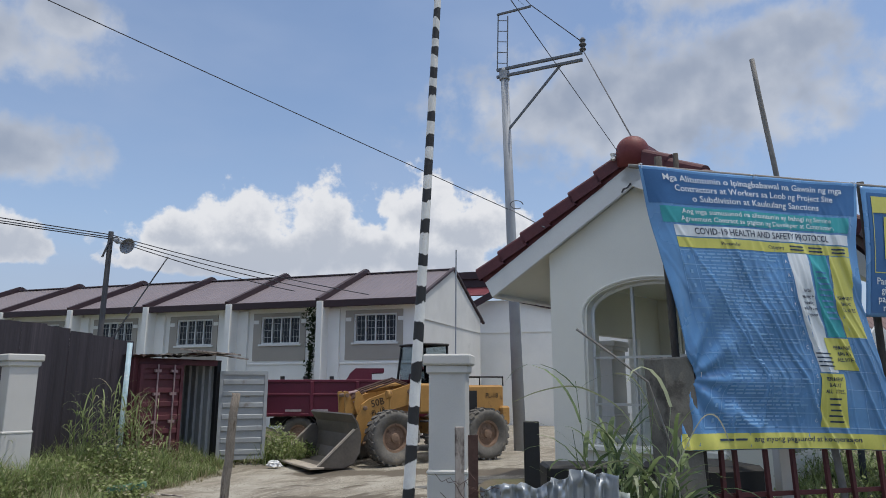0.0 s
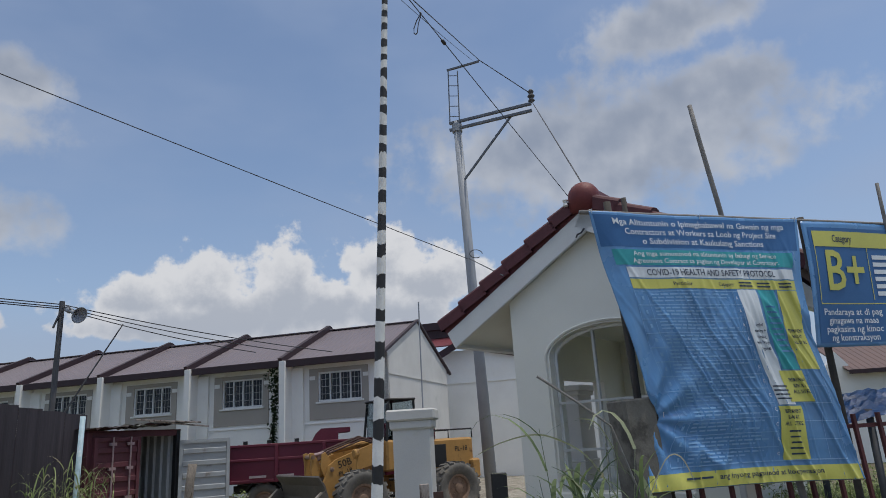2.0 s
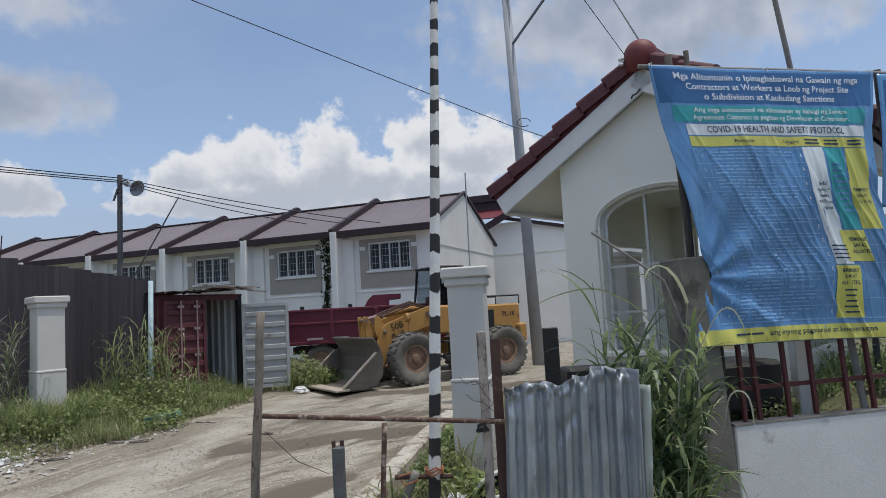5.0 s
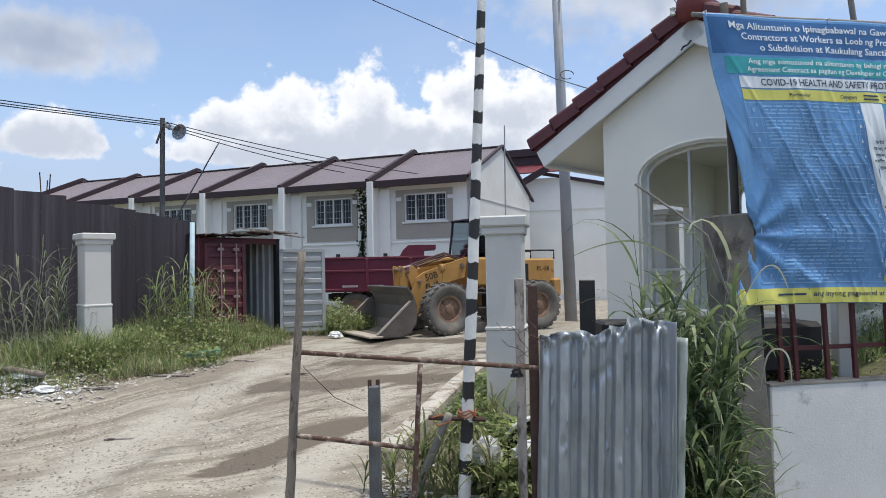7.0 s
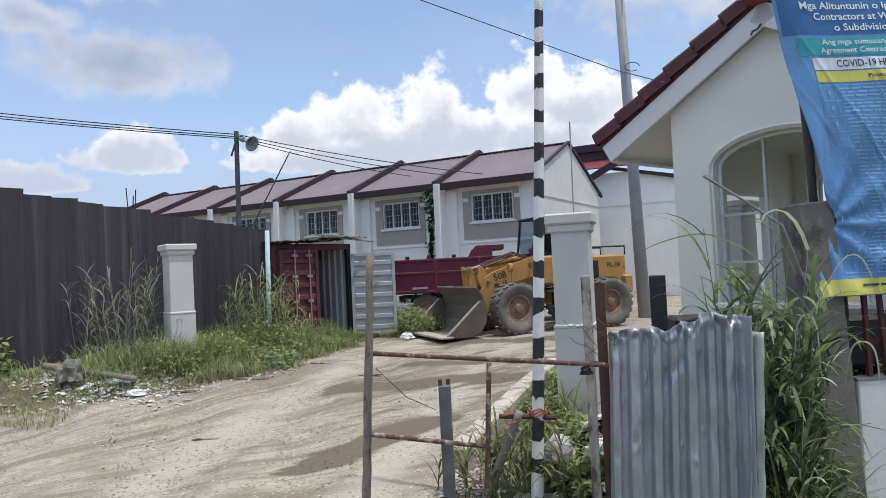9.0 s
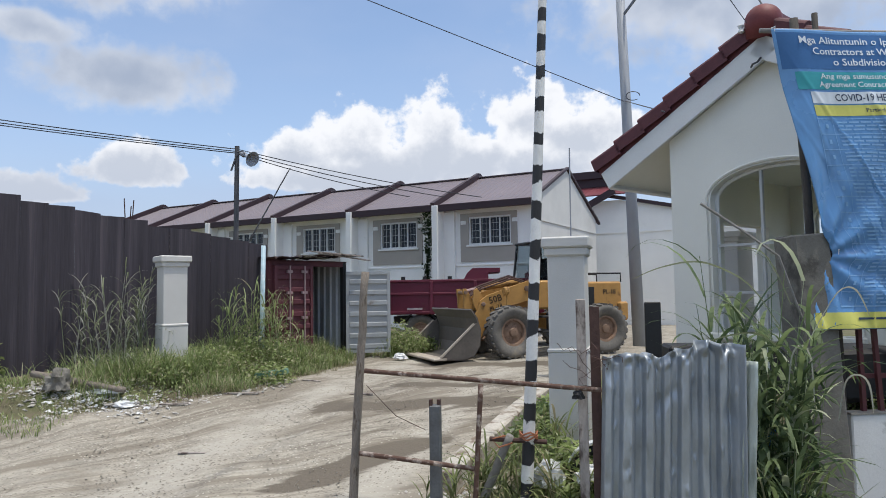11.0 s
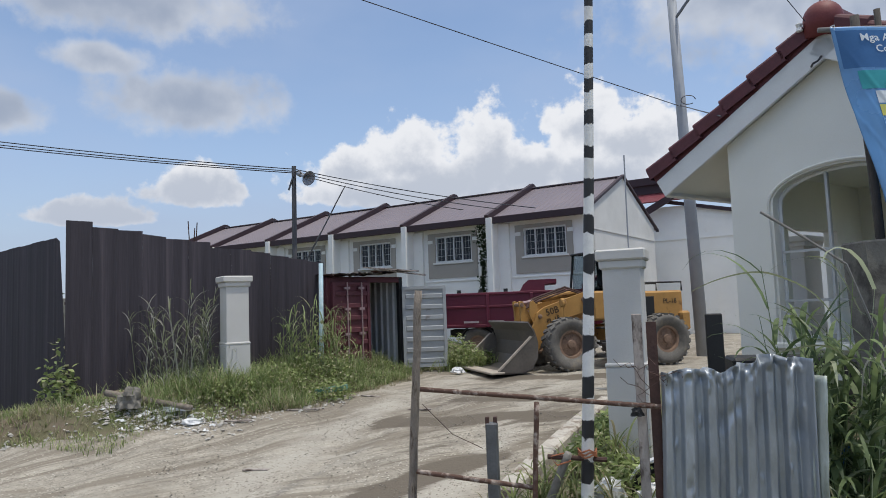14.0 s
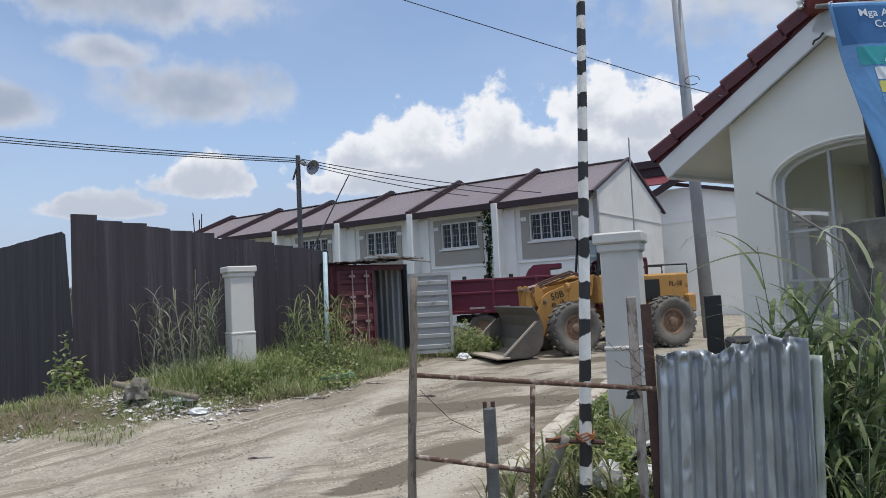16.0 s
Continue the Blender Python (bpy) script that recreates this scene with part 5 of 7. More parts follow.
# ---- dump truck ----
def dump_truck():
    t = thing("dump_truck", pose(-3.85, 21.0, 0, 0, 0, 3), "maroon dump truck parked behind the wheel loader", "truck")
    bed = part("dump_bed", boxes(((2.15, 0.03, 1.52), (4.3, 0.06, 1.02)), ((2.15, 2.27, 1.52), (4.3, 0.06, 1.02)), ((0.03, 1.15, 1.52), (0.06, 2.18, 1.02)), ((4.27, 1.15, 1.62), (0.06, 2.18, 1.22)), ((2.15, 1.15, 1.03), (4.18, 2.18, 0.06)), bevel=0.01), "truck", t, "maroon steel dump bed")
    for x in (0.05, 1.35, 2.65, 4.2):
        part("bed_rib", boxes(((x, -0.03, 1.50), (0.10, 0.06, 0.98)), bevel=0.01), "truck", bed)
    for z in (1.06, 1.62, 2.0):
        part("bed_rail", boxes(((2.15, -0.02, z), (4.26, 0.05, 0.07)), bevel=0.01), "truck", bed)
    for x in (0.5, 1.15, 1.9):
        part("stake", boxes(((x, 0.03, 2.08), (0.12, 0.05, 0.10))), "black", bed)
    part("cab_guard", plate(bmesh.new(), [(2.30, 2.0), (2.42, 2.22), (2.58, 2.36), (3.40, 2.36), (3.40, 2.24), (3.05, 2.22), (3.05, 2.0)], 2.2, Matrix.Translation((0, 0.05, 0))), "truck", bed)
    for x in (0.85, 1.6):
        part("marking_bar", boxes(((x, -0.05, 1.17), (0.45, 0.02, 0.06))), "pale_mark", bed)
    part("chassis", boxes(((3.2, 0.8, 0.82), (6.2, 0.16, 0.22)), ((3.2, 1.5, 0.82), (6.2, 0.16, 0.22))), "black", t)
    for x in (1.0, 2.15, 5.4):
        for y in (0.22, 2.08):
            wheel(t, Matrix.Translation((x, y, 0.50)), 0.50, 0.30, 0.27, 14)
    bm = bmesh.new()
    for i in range(6):
        a0, a1 = radians(35 + 110 * i / 6), radians(35 + 110 * (i + 1) / 6)
        plate(bm, [(1.0 + r * math.cos(a), 0.5 + r * math.sin(a)) for r, a in ((0.57, a0), (0.57, a1), (0.60, a1), (0.60, a0))], 0.34, Matrix.Translation((0, 0.05, 0)))
    part("mudguard", bm, "black", t)
    cab = part("cab", boxes(((5.2, 1.15, 1.25), (1.7, 2.2, 0.9)), ((5.1, 1.15, 2.35), (1.5, 2.1, 0.12)), bevel=0.05), "truck", t, "maroon truck cab")
    for x in (4.42, 5.8):
        for y in (0.15, 2.15):
            part("cab_post", boxes(((x, y, 2.0), (0.09, 0.09, 0.62))), "truck", cab)
    part("pane", boxes(((5.1, 0.14, 2.0), (1.25, 0.012, 0.58))), "glass", cab)
    part("pane", boxes(((5.82, 1.15, 2.0), (0.012, 1.9, 0.58))), "glass", cab)


dump_truck()


# ---- makeshift gate, barrier pole ----
def rough_pole(name, a, b, r0, r1, material, parent=None, label="", n=14, wob=0.012, seg=9):
    a, b = Vector(a), Vector(b)
    pts, rad = [], []
    for i in range(n + 1):
        s = i / n
        k = rng.random() * 10
        pts.append(a + (b - a) * s + Vector((noise.noise((k, s * 3, 1)), noise.noise((k, s * 3, 5)), 0)) * wob)
        rad.append((r0 + (r1 - r0) * s) * (1 + 0.10 * noise.noise((k, s * 9, 2))))
    return part(name, tube(bmesh.new(), pts, rad, seg), material, parent, label, smooth=True)


def makeshift_gate():
    g = thing("makeshift_gate", None, "makeshift gate of rusty pipes tied to a grey wooden post", "gate")
    rough_pole("wooden_post", (-1.275, 6.75, -0.55), (-1.125, 6.75, 1.85), 0.041, 0.034, "wood", g, "weathered grey wooden post")
    rough_pole("rail", (-1.12, 6.68, 1.00), (0.84, 6.44, 0.875), 0.021, 0.020, "rust", g, "rusty flaking pipe rail", 20, 0.006)
    rough_pole("rail", (-1.17, 6.68, 0.305), (-0.17, 6.54, 0.225), 0.021, 0.020, "rust", g, "", 12, 0.004)
    rough_pole("upright", (-0.115, 6.50, 0.91), (-0.21, 6.53, -0.5), 0.022, 0.022, "rust", g, "", 12, 0.004)
    part("tie_wire", tube(bmesh.new(), [(-1.1, 6.65, 0.88), (-0.85, 6.68, 0.62), (-0.6, 6.7, 0.50)], 0.003, 4), "brown_steel", g)
    p = part("plank_post", boxes(((0.70, 6.55, 0.53), (0.075, 0.03, 2.12)), bevel=0.006), "plank", g, "peeling pinkish plank")
    part("steel_post", boxes(((0.805, 6.53, 0.50), (0.075, 0.012, 2.05)), ((0.84, 6.57, 0.50), (0.012, 0.08, 2.05))), "brown_steel", g, "dark rusted angle iron post")
    for i in range(7):
        a = rng.uniform(0, 6.28)
        pts = [(0.76, 6.46, 0.9 + 0.06 * i)]
        for k in range(5):
            q = Vector(pts[-1]) + Vector((math.cos(a) * 0.07, rng.uniform(-0.05, 0.02), rng.uniform(-0.07, 0.07)))
            a += rng.uniform(-1.1, 1.1)
            pts.append(tuple(q))
        part("tangled_wire", tube(bmesh.new(), pts, 0.0025, 4), "brown_steel", g)
    s = thing("square_post", None, "short dark grey square steel post with a broken top", "post")
    part("post_shaft", boxes(((-0.545, 6.90, 0.07), (0.10, 0.10, 1.22)), bevel=0.012), "steel_dark", s)
    part("bent_lip", boxes(((-0.58, 6.88, 0.70), (0.03, 0.04, 0.06))), "brown_steel", s)
    part("bent_lip", boxes(((-0.515, 6.92, 0.70), (0.03, 0.05, 0.05))), "brown_steel", s)


makeshift_gate()


def barrier_pole():
    p = thing("barrier_pole", None, "tall barrier pole painted in ragged black and white bands", "barrier pole")
    a, b = Vector((0.215, 7.07, -0.45)), Vector((0.672, 7.12, 8.1))
    n = 40
    pts = [a + (b - a) * (i / n) + Vector((0.01 * math.sin(math.pi * i / n * 1.4), 0, 0)) for i in range(n + 1)]
    part("pole", tube(bmesh.new(), pts, [0.058 - 0.034 * i / n for i in range(n + 1)], 14), "stripes", p, smooth=True)
    part("footing", boxes(((0.24, 7.1, -0.49), (0.50, 0.42, 0.18)), bevel=0.04), "curb", p, "cracked concrete footing")
    for i in range(3):
        bm = bmesh.new()
        z = 0.37 + 0.022 * i
        tube(bm, [(0.26 + 0.078 * math.cos(2 * math.pi * k / 14), 7.075 + 0.078 * math.sin(2 * math.pi * k / 14), z + 0.014 * math.sin(k * 1.7 + i)) for k in range(15)], 0.008, 5)
        part("rope_turn", bm, "rope", p, "orange rope binding")
    rough_pole("support_stake", (0.10, 7.0, 0.40), (-0.28, 7.25, -0.5), 0.035, 0.045, "concrete", p, "grey leaning stake")
    part("pivot_pipe", tube(bmesh.new(), [(-0.08, 7.0, 0.37), (0.42, 7.08, 0.33)], 0.022, 8), "brown_steel", p)
    part("rope_end", tube(bmesh.new(), [(0.06, 7.0, 0.40), (-0.06, 6.99, 0.37), (0.0, 6.98, 0.30), (0.12, 6.98, 0.34)], 0.008, 5), "rope", p)


barrier_pole()


def motorcycle():
    """A small motorcycle parked behind the gate, its front wheel past the plank."""
    m = thing("motorcycle", pose(0.93, 7.55, ground_height(0.93, 7.55) + 0.29, 0, 0, 172), "small white and blue motorcycle parked behind the makeshift gate", "motorcycle")
    for x in (0.0, -1.22):
        turn = Matrix.Translation((x, 0, 0)) @ Matrix.Rotation(radians(90), 4, "X")
        ring = [(0.29 - 0.045 + 0.045 * math.cos(a), 0.045 * math.sin(a)) for a in (2 * math.pi * k / 10 for k in range(10))]
        part("tyre", lathe(bmesh.new(), ring, 28, turn, True), "black", m, smooth=True)
        hub = part("hub", lathe(bmesh.new(), [(0.05, -0.06), (0.06, 0), (0.05, 0.06)], 12, turn), "steel_pole", m)
        for k in range(10):
            a = math.pi * k / 5
            part("spoke", tube(bmesh.new(), [(x, 0, 0), (x + 0.21 * math.cos(a), 0, 0.21 * math.sin(a))], 0.005, 4), "steel_pole", hub)
    for y in (0.085, -0.085):
        part("fork", tube(bmesh.new(), [(0, y, 0), (-0.10, y, 0.28), (-0.2, y * 0.8, 0.62)], 0.018, 8), "steel_pole", m)
    bm = bmesh.new()
    for i in range(7):
        a0, a1 = radians(20 + 20 * i), radians(40 + 20 * i)
        plate(bm, [(r * math.cos(a), r * math.sin(a)) for r, a in ((0.315, a0), (0.315, a1), (0.33, a1), (0.33, a0))], 0.13, Matrix.Translation((0, -0.065, 0)))
    part("front_fender", bm, "plastic_white", m)
    part("leg_shield", plate(bmesh.new(), [(-0.14, 0.50), (-0.10, 0.62), (-0.28, 0.66), (-0.55, 0.20), (-0.50, 0.02), (-0.36, 0.02)], 0.30, Matrix.Translation((0, -0.15, 0))), "plastic_white", m)
    part("side_stripe", plate(bmesh.new(), [(-0.22, 0.46), (-0.26, 0.54), (-0.46, 0.22), (-0.40, 0.16)], 0.31, Matrix.Translation((0, -0.155, 0))), "deep_blue", m)
    part("head_cowl", boxes(((-0.20, 0, 0.72), (0.16, 0.24, 0.16)), bevel=0.04), "plastic_white", m)
    part("headlamp", lathe(bmesh.new(), [(0.07, 0), (0.075, 0.03), (0.05, 0.05)], 14, Matrix.Translation((-0.13, 0, 0.72)) @ Matrix.Rotation(radians(90), 4, "Y")), "window_grey", m)
    part("handlebar", tube(bmesh.new(), [(-0.34, 0.34, 0.80), (-0.22, 0.14, 0.80), (-0.22, -0.14, 0.80), (-0.34, -0.34, 0.80)], 0.014, 8), "black", m)
    part("body", plate(bmesh.new(), [(-0.5, 0.05), (-0.5, 0.3), (-0.72, 0.44), (-1.5, 0.5), (-1.45, 0.36), (-1.0, 0.2), (-0.9, 0.0)], 0.22, Matrix.Translation((0, -0.11, 0))), "deep_blue", m)
    part("seat", boxes(((-1.02, 0, 0.50), (0.76, 0.24, 0.09)), bevel=0.03), "black", m)
    part("swing_arm", tube(bmesh.new(), [(-0.8, 0.09, 0.08), (-1.22, 0.09, 0.0)], 0.022, 8), "steel_dark", m)
    part("kick_stand", tube(bmesh.new(), [(-0.8, 0.10, 0.05), (-0.85, 0.26, -0.29)], 0.012, 6), "steel_dark", m)


motorcycle()


# ---- crumpled zinc sheet ----
def zinc_sheet():
    vs, fs = [], []
    nx, nz = 198, 70
    for j in range(nz + 1):
        for i in range(nx + 1):
            s, v = i / nx, j / nz
            x, y = 0.86 + 1.075 * s, 6.50 + 0.08 * s
            top = 1.135 + 0.09 * s + 0.022 * noise.noise((s * 9, 0, 4)) - 0.05 * math.exp(-((s - 0.42) / 0.06) ** 2) + 0.05 * math.exp(-((s - 0.75) / 0.12) ** 2)
            z = -0.75 + (top + 0.75) * v
            x -= 0.09 * (1 - v) * 0.9 - 0.03 * (1 - v) * s
            k = (s * 7.3 + 0.22 * noise.noise((s * 4, 0.3, 0)) + 0.05 * noise.noise((s * 3, v * 2.5, 5))) % 1.0
            rib = ease(k / 0.22) - ease((k - 0.50) / 0.26)
            dent = 0.014 * noise.noise((s * 4, v * 2.2, 7)) + 0.012 * noise.noise((s * 9, v * 7, 2)) + 0.045 * max(0, noise.noise((s * 8.3, v * 9.1, 12)) - 0.34) - 0.07 * max(0, noise.noise((s * 17, v * 19, 21)) - 0.44)
            crumple = 0.17 * ease((v - 0.935) / 0.065) * noise.noise((s * 21, v * 34, 3))
            fold = 0.10 * ease((s - 0.90) / 0.1)
            vs.append((x, y - 0.058 * rib + dent + crumple - fold, z))
    for j in range(nz):
        for i in range(nx):
            a = j * (nx + 1) + i
            fs.append((a, a + 1, a + nx + 2, a + nx + 1))
    ob = part("zinc_sheet", (vs, fs), "zinc", smooth=True)
    so = ob.modifiers.new("thickness", "SOLIDIFY")
    so.thickness = 0.002
    tagged(ob, "dented corrugated zinc sheet with a crumpled top edge", "metal sheet")
    vs, fs = [], []
    for j in range(31):
        for i in range(5):
            z = -0.75 + 1.85 * j / 30
            vs.append((1.925 + 0.019 * i + 0.012 * noise.noise((j * 0.3, 1, 1)) - 0.10 * (1 - j / 30), 6.46 - 0.02 * i + 0.02 * math.sin(i * 1.4) + 0.03 * noise.noise((j * 0.25, i, 8)), z))
    for j in range(30):
        for i in range(4):
            a = j * 5 + i
            fs.append((a, a + 1, a + 6, a + 5))
    ob = part("zinc_strip", (vs, fs), "pale_strip", smooth=True)
    ob.modifiers.new("thickness", "SOLIDIFY").thickness = 0.002
    tagged(ob, "bent pale strip of sheet metal beside the zinc sheet", "metal strip")


zinc_sheet()
tagged(part("black_plank", boxes(((1.64, 8.62, 0.72), (0.17, 0.06, 1.6)), bevel=0.01), "black"), "charred black plank standing behind the zinc sheet", "plank")
# made-up black box in place of the shaded gap under the guardhouse window
tagged(part("covered_bench", boxes(((2.35, 9.1, 0.45), (1.0, 0.5, 1.14)), bevel=0.03), "black"), "black box put in for the dark gap below the guardhouse window", "bench")


# ---- utility pole, speaker pole, cables ----
def utility_pole():
    p = thing("utility_pole", None, "tall grey steel utility pole with a one-sided bracket arm", "utility pole")
    part("pole", tube(bmesh.new(), [(3.56, 21.5, -0.3), (3.42, 21.5, 6.0), (3.29, 21.5, 12.0)], [0.19, 0.155, 0.125], 16), "steel_pole", p, smooth=True)
    end = Vector((5.55, 20.25, 11.95))
    for dz in (0.0, 0.24):
        bm = bmesh.new()
        bar_between(bm, (3.05, 21.55, 11.72 + dz), end + Vector((0, 0, dz - 0.2)), 0.09, 0.08)
        part("arm", bm, "steel_dull", p)
    bm = bmesh.new()
    bar_between(bm, (3.40, 21.4, 9.9), (4.95, 20.6, 11.75), 0.06, 0.06)
    part("brace", bm, "steel_dull", p)
    part("clamp", lathe(bmesh.new(), [(0.17, 0), (0.17, 0.28)], 14, Matrix.Translation((3.29, 21.5, 11.62))), "steel_pole", p)
    for x in (3.06, 3.38):
        tube_part("ladder_rail", [(x, 21.5, 11.9), (x + 0.06, 21.5, 13.9)], 0.022, "steel_dull", p, seg=6)
    for i in range(5):
        tube_part("rung", [(3.07 + 0.012 * i, 21.5, 12.2 + 0.38 * i), (3.39 + 0.012 * i, 21.5, 12.2 + 0.38 * i)], 0.014, "steel_dull", p, seg=5)
    bm = bmesh.new()
    bar_between(bm, (3.08, 21.5, 13.92), (4.12, 21.0, 13.97), 0.06, 0.06)
    part("top_arm", bm, "steel_dull", p)
    part("insulator", lathe(bmesh.new(), [(0.05, 0), (0.11, 0.06), (0.06, 0.14), (0.12, 0.22), (0.06, 0.30), (0.10, 0.38), (0.04, 0.46)], 12, Matrix.Translation(end + Vector((0.02, 0, 0.08)))), "dark_pole", p, "grey insulator")
    part("cable_ring", tube(bmesh.new(), [(3.42 + 0.14 + 0.20 * math.cos(a), 21.25, 7.36 + 0.13 * math.sin(a)) for a in (2 * math.pi * k / 14 for k in range(13))], 0.013, 5), "wire", p)


utility_pole()


def speaker_pole():
    p = thing("speaker_pole", None, "dark wooden pole with a grey horn loudspeaker and cables", "pole")
    part("pole", tube(bmesh.new(), [(-9.62, 23.3, -0.2), (-9.55, 23.3, 6.82)], [0.10, 0.085], 8), "dark_pole", p)
    bm = bmesh.new()
    bar_between(bm, (-9.72, 23.2, 5.95), (-9.52, 23.2, 6.5), 0.05, 0.05)
    part("bracket", bm, "dark_pole", p)
    m = Matrix.Translation((-9.12, 23.15, 6.42)) @ Matrix.Rotation(radians(118), 4, "Y") @ Matrix.Rotation(radians(25), 4, "X")
    part("horn", lathe(bmesh.new(), [(0.09, -0.34), (0.10, -0.18), (0.05, -0.16), (0.07, 0.0), (0.14, 0.16), (0.27, 0.30), (0.25, 0.30), (0.12, 0.16), (0.03, 0.0)], 20, m), "steel_pole", p, "grey horn loudspeaker", smooth=True)
    part("horn_stay", tube(bmesh.new(), [(-9.55, 23.25, 6.6), (-9.3, 23.2, 6.62), (-9.2, 23.15, 6.5)], 0.022, 6), "dark_pole", p)


speaker_pole()
tagged(rough_pole("leaning_stick", (-9.45, 23.4, 3.0), (-7.75, 23.6, 6.05), 0.03, 0.02, "dark_pole"), "thin stick leaning above the fence", "stick")


def cable(name, a, b, sag, r, label):
    a, b = Vector(a), Vector(b)
    pts = [a + (b - a) * (i / 24) - Vector((0, 0, 4 * sag * (i / 24) * (1 - i / 24))) for i in range(25)]
    tagged(tube_part(name, pts, r, "wire", seg=5), label, "cable", "overhead cables")


WIRE_FAR, WIRE_TOP, WIRE_NEAR = (-18.8, 6.5, 12.6), (-2.29, 3.0, 6.6), (-0.90, 4.66, 7.0)
ROOF_TIE, PEAK_TIE, HOOK_TIE, LINE_LEFT = (2.64, 12.46, 4.60), (4.1, 11.94, 6.08), (3.75, 11.68, 5.74), (-33.5, 16.7, 10.5)
cable("cable", WIRE_FAR, (3.30, 21.35, 7.24), 0.05, 0.012, "black overhead cable to the utility pole")
cable("cable", (3.35, 21.35, 7.24), ROOF_TIE, 0.0, 0.012, "black cable from the utility pole to the guardhouse")
cable("cable", WIRE_TOP, (4.12, 21.0, 14.02), 0.02, 0.013, "black cable at the top of the pole")
cable("cable", (4.12, 21.0, 14.02), (5.56, 20.25, 12.35), 0.0, 0.016, "black cable along the bracket arm")
cable("cable", (5.56, 20.25, 12.1), PEAK_TIE, 0.0, 0.014, "black cable from the bracket arm to the guardhouse")
cable("cable", WIRE_NEAR, HOOK_TIE, 0.0, 0.006, "black service cable to the guardhouse peak")
for i, dz in enumerate((0.0, -0.16, -0.28)):
    cable("cable", (LINE_LEFT[0], LINE_LEFT[1], LINE_LEFT[2] + dz), (-9.55, 23.3, 6.72 + dz * 0.5), 0.35, 0.018, "black telephone line over the fence")
    cable("cable", (-9.55, 23.3, 6.72 + dz * 0.5), (-1.2 - 1.4 * i, 25.3 + 0.5 * i, 5.05 + 0.12 * i), 0.12, 0.016, "black service line to the terrace")


def cable_fittings():
    """A slack loop and a splice on the service cable, and a thin messenger wire beside the upper cable."""
    a, b = Vector(WIRE_NEAR), Vector(HOOK_TIE)
    p, q = a.lerp(b, 0.405), a.lerp(b, 0.468)
    w = thing("cable_loop", Matrix.Translation(p), "slack black loop hanging from the service cable", "cable loop")
    part("loop", tube(bmesh.new(), [(0, 0, 0), (-0.05, 0, -0.09), (-0.085, 0, -0.19), (-0.085, 0, -0.25), (-0.065, 0, -0.262), (-0.05, 0, -0.24), (-0.03, 0, -0.12), (0.006, 0, -0.004)], 0.006, 6), "wire", w)
    part("tie", lathe(bmesh.new(), [(0.008, -0.02), (0.014, 0.0), (0.008, 0.02)], 8), "wire", w)
    d = (b - a).to_track_quat("Z", "Y").to_matrix().to_4x4()
    s = part("cable_splice", lathe(bmesh.new(), [(0.008, -0.045), (0.02, -0.035), (0.022, 0.03), (0.008, 0.045)], 10, Matrix.Translation(q) @ d), "wire")
    tagged(s, "black splice sleeve on the service cable", "cable splice")
    cable("cable", Vector(WIRE_TOP) + Vector((0.05, 0, -0.02)), (3.9, 21.0, 14.0), 0.16, 0.007, "thin messenger wire beside the upper cable")


cable_fittings()


# ---- low wall, grille, banners ----
BAN_O, BAN_U, BAN_N = Vector((2.916, 8.474, 0)), Vector((0.98, 0.2, 0)), Vector((0.2, -0.98, 0))


def on_line(s, z, off=0.0):
    """A place on the banner line: s metres along it, height z, off metres towards the road."""
    return BAN_O + BAN_U * s + BAN_N * off + Vector((0, 0, z))


BAN_M = Matrix.Translation(BAN_O) @ Matrix.Rotation(math.atan2(0.2, 0.98), 4, "Z")   # x along, -y towards the road


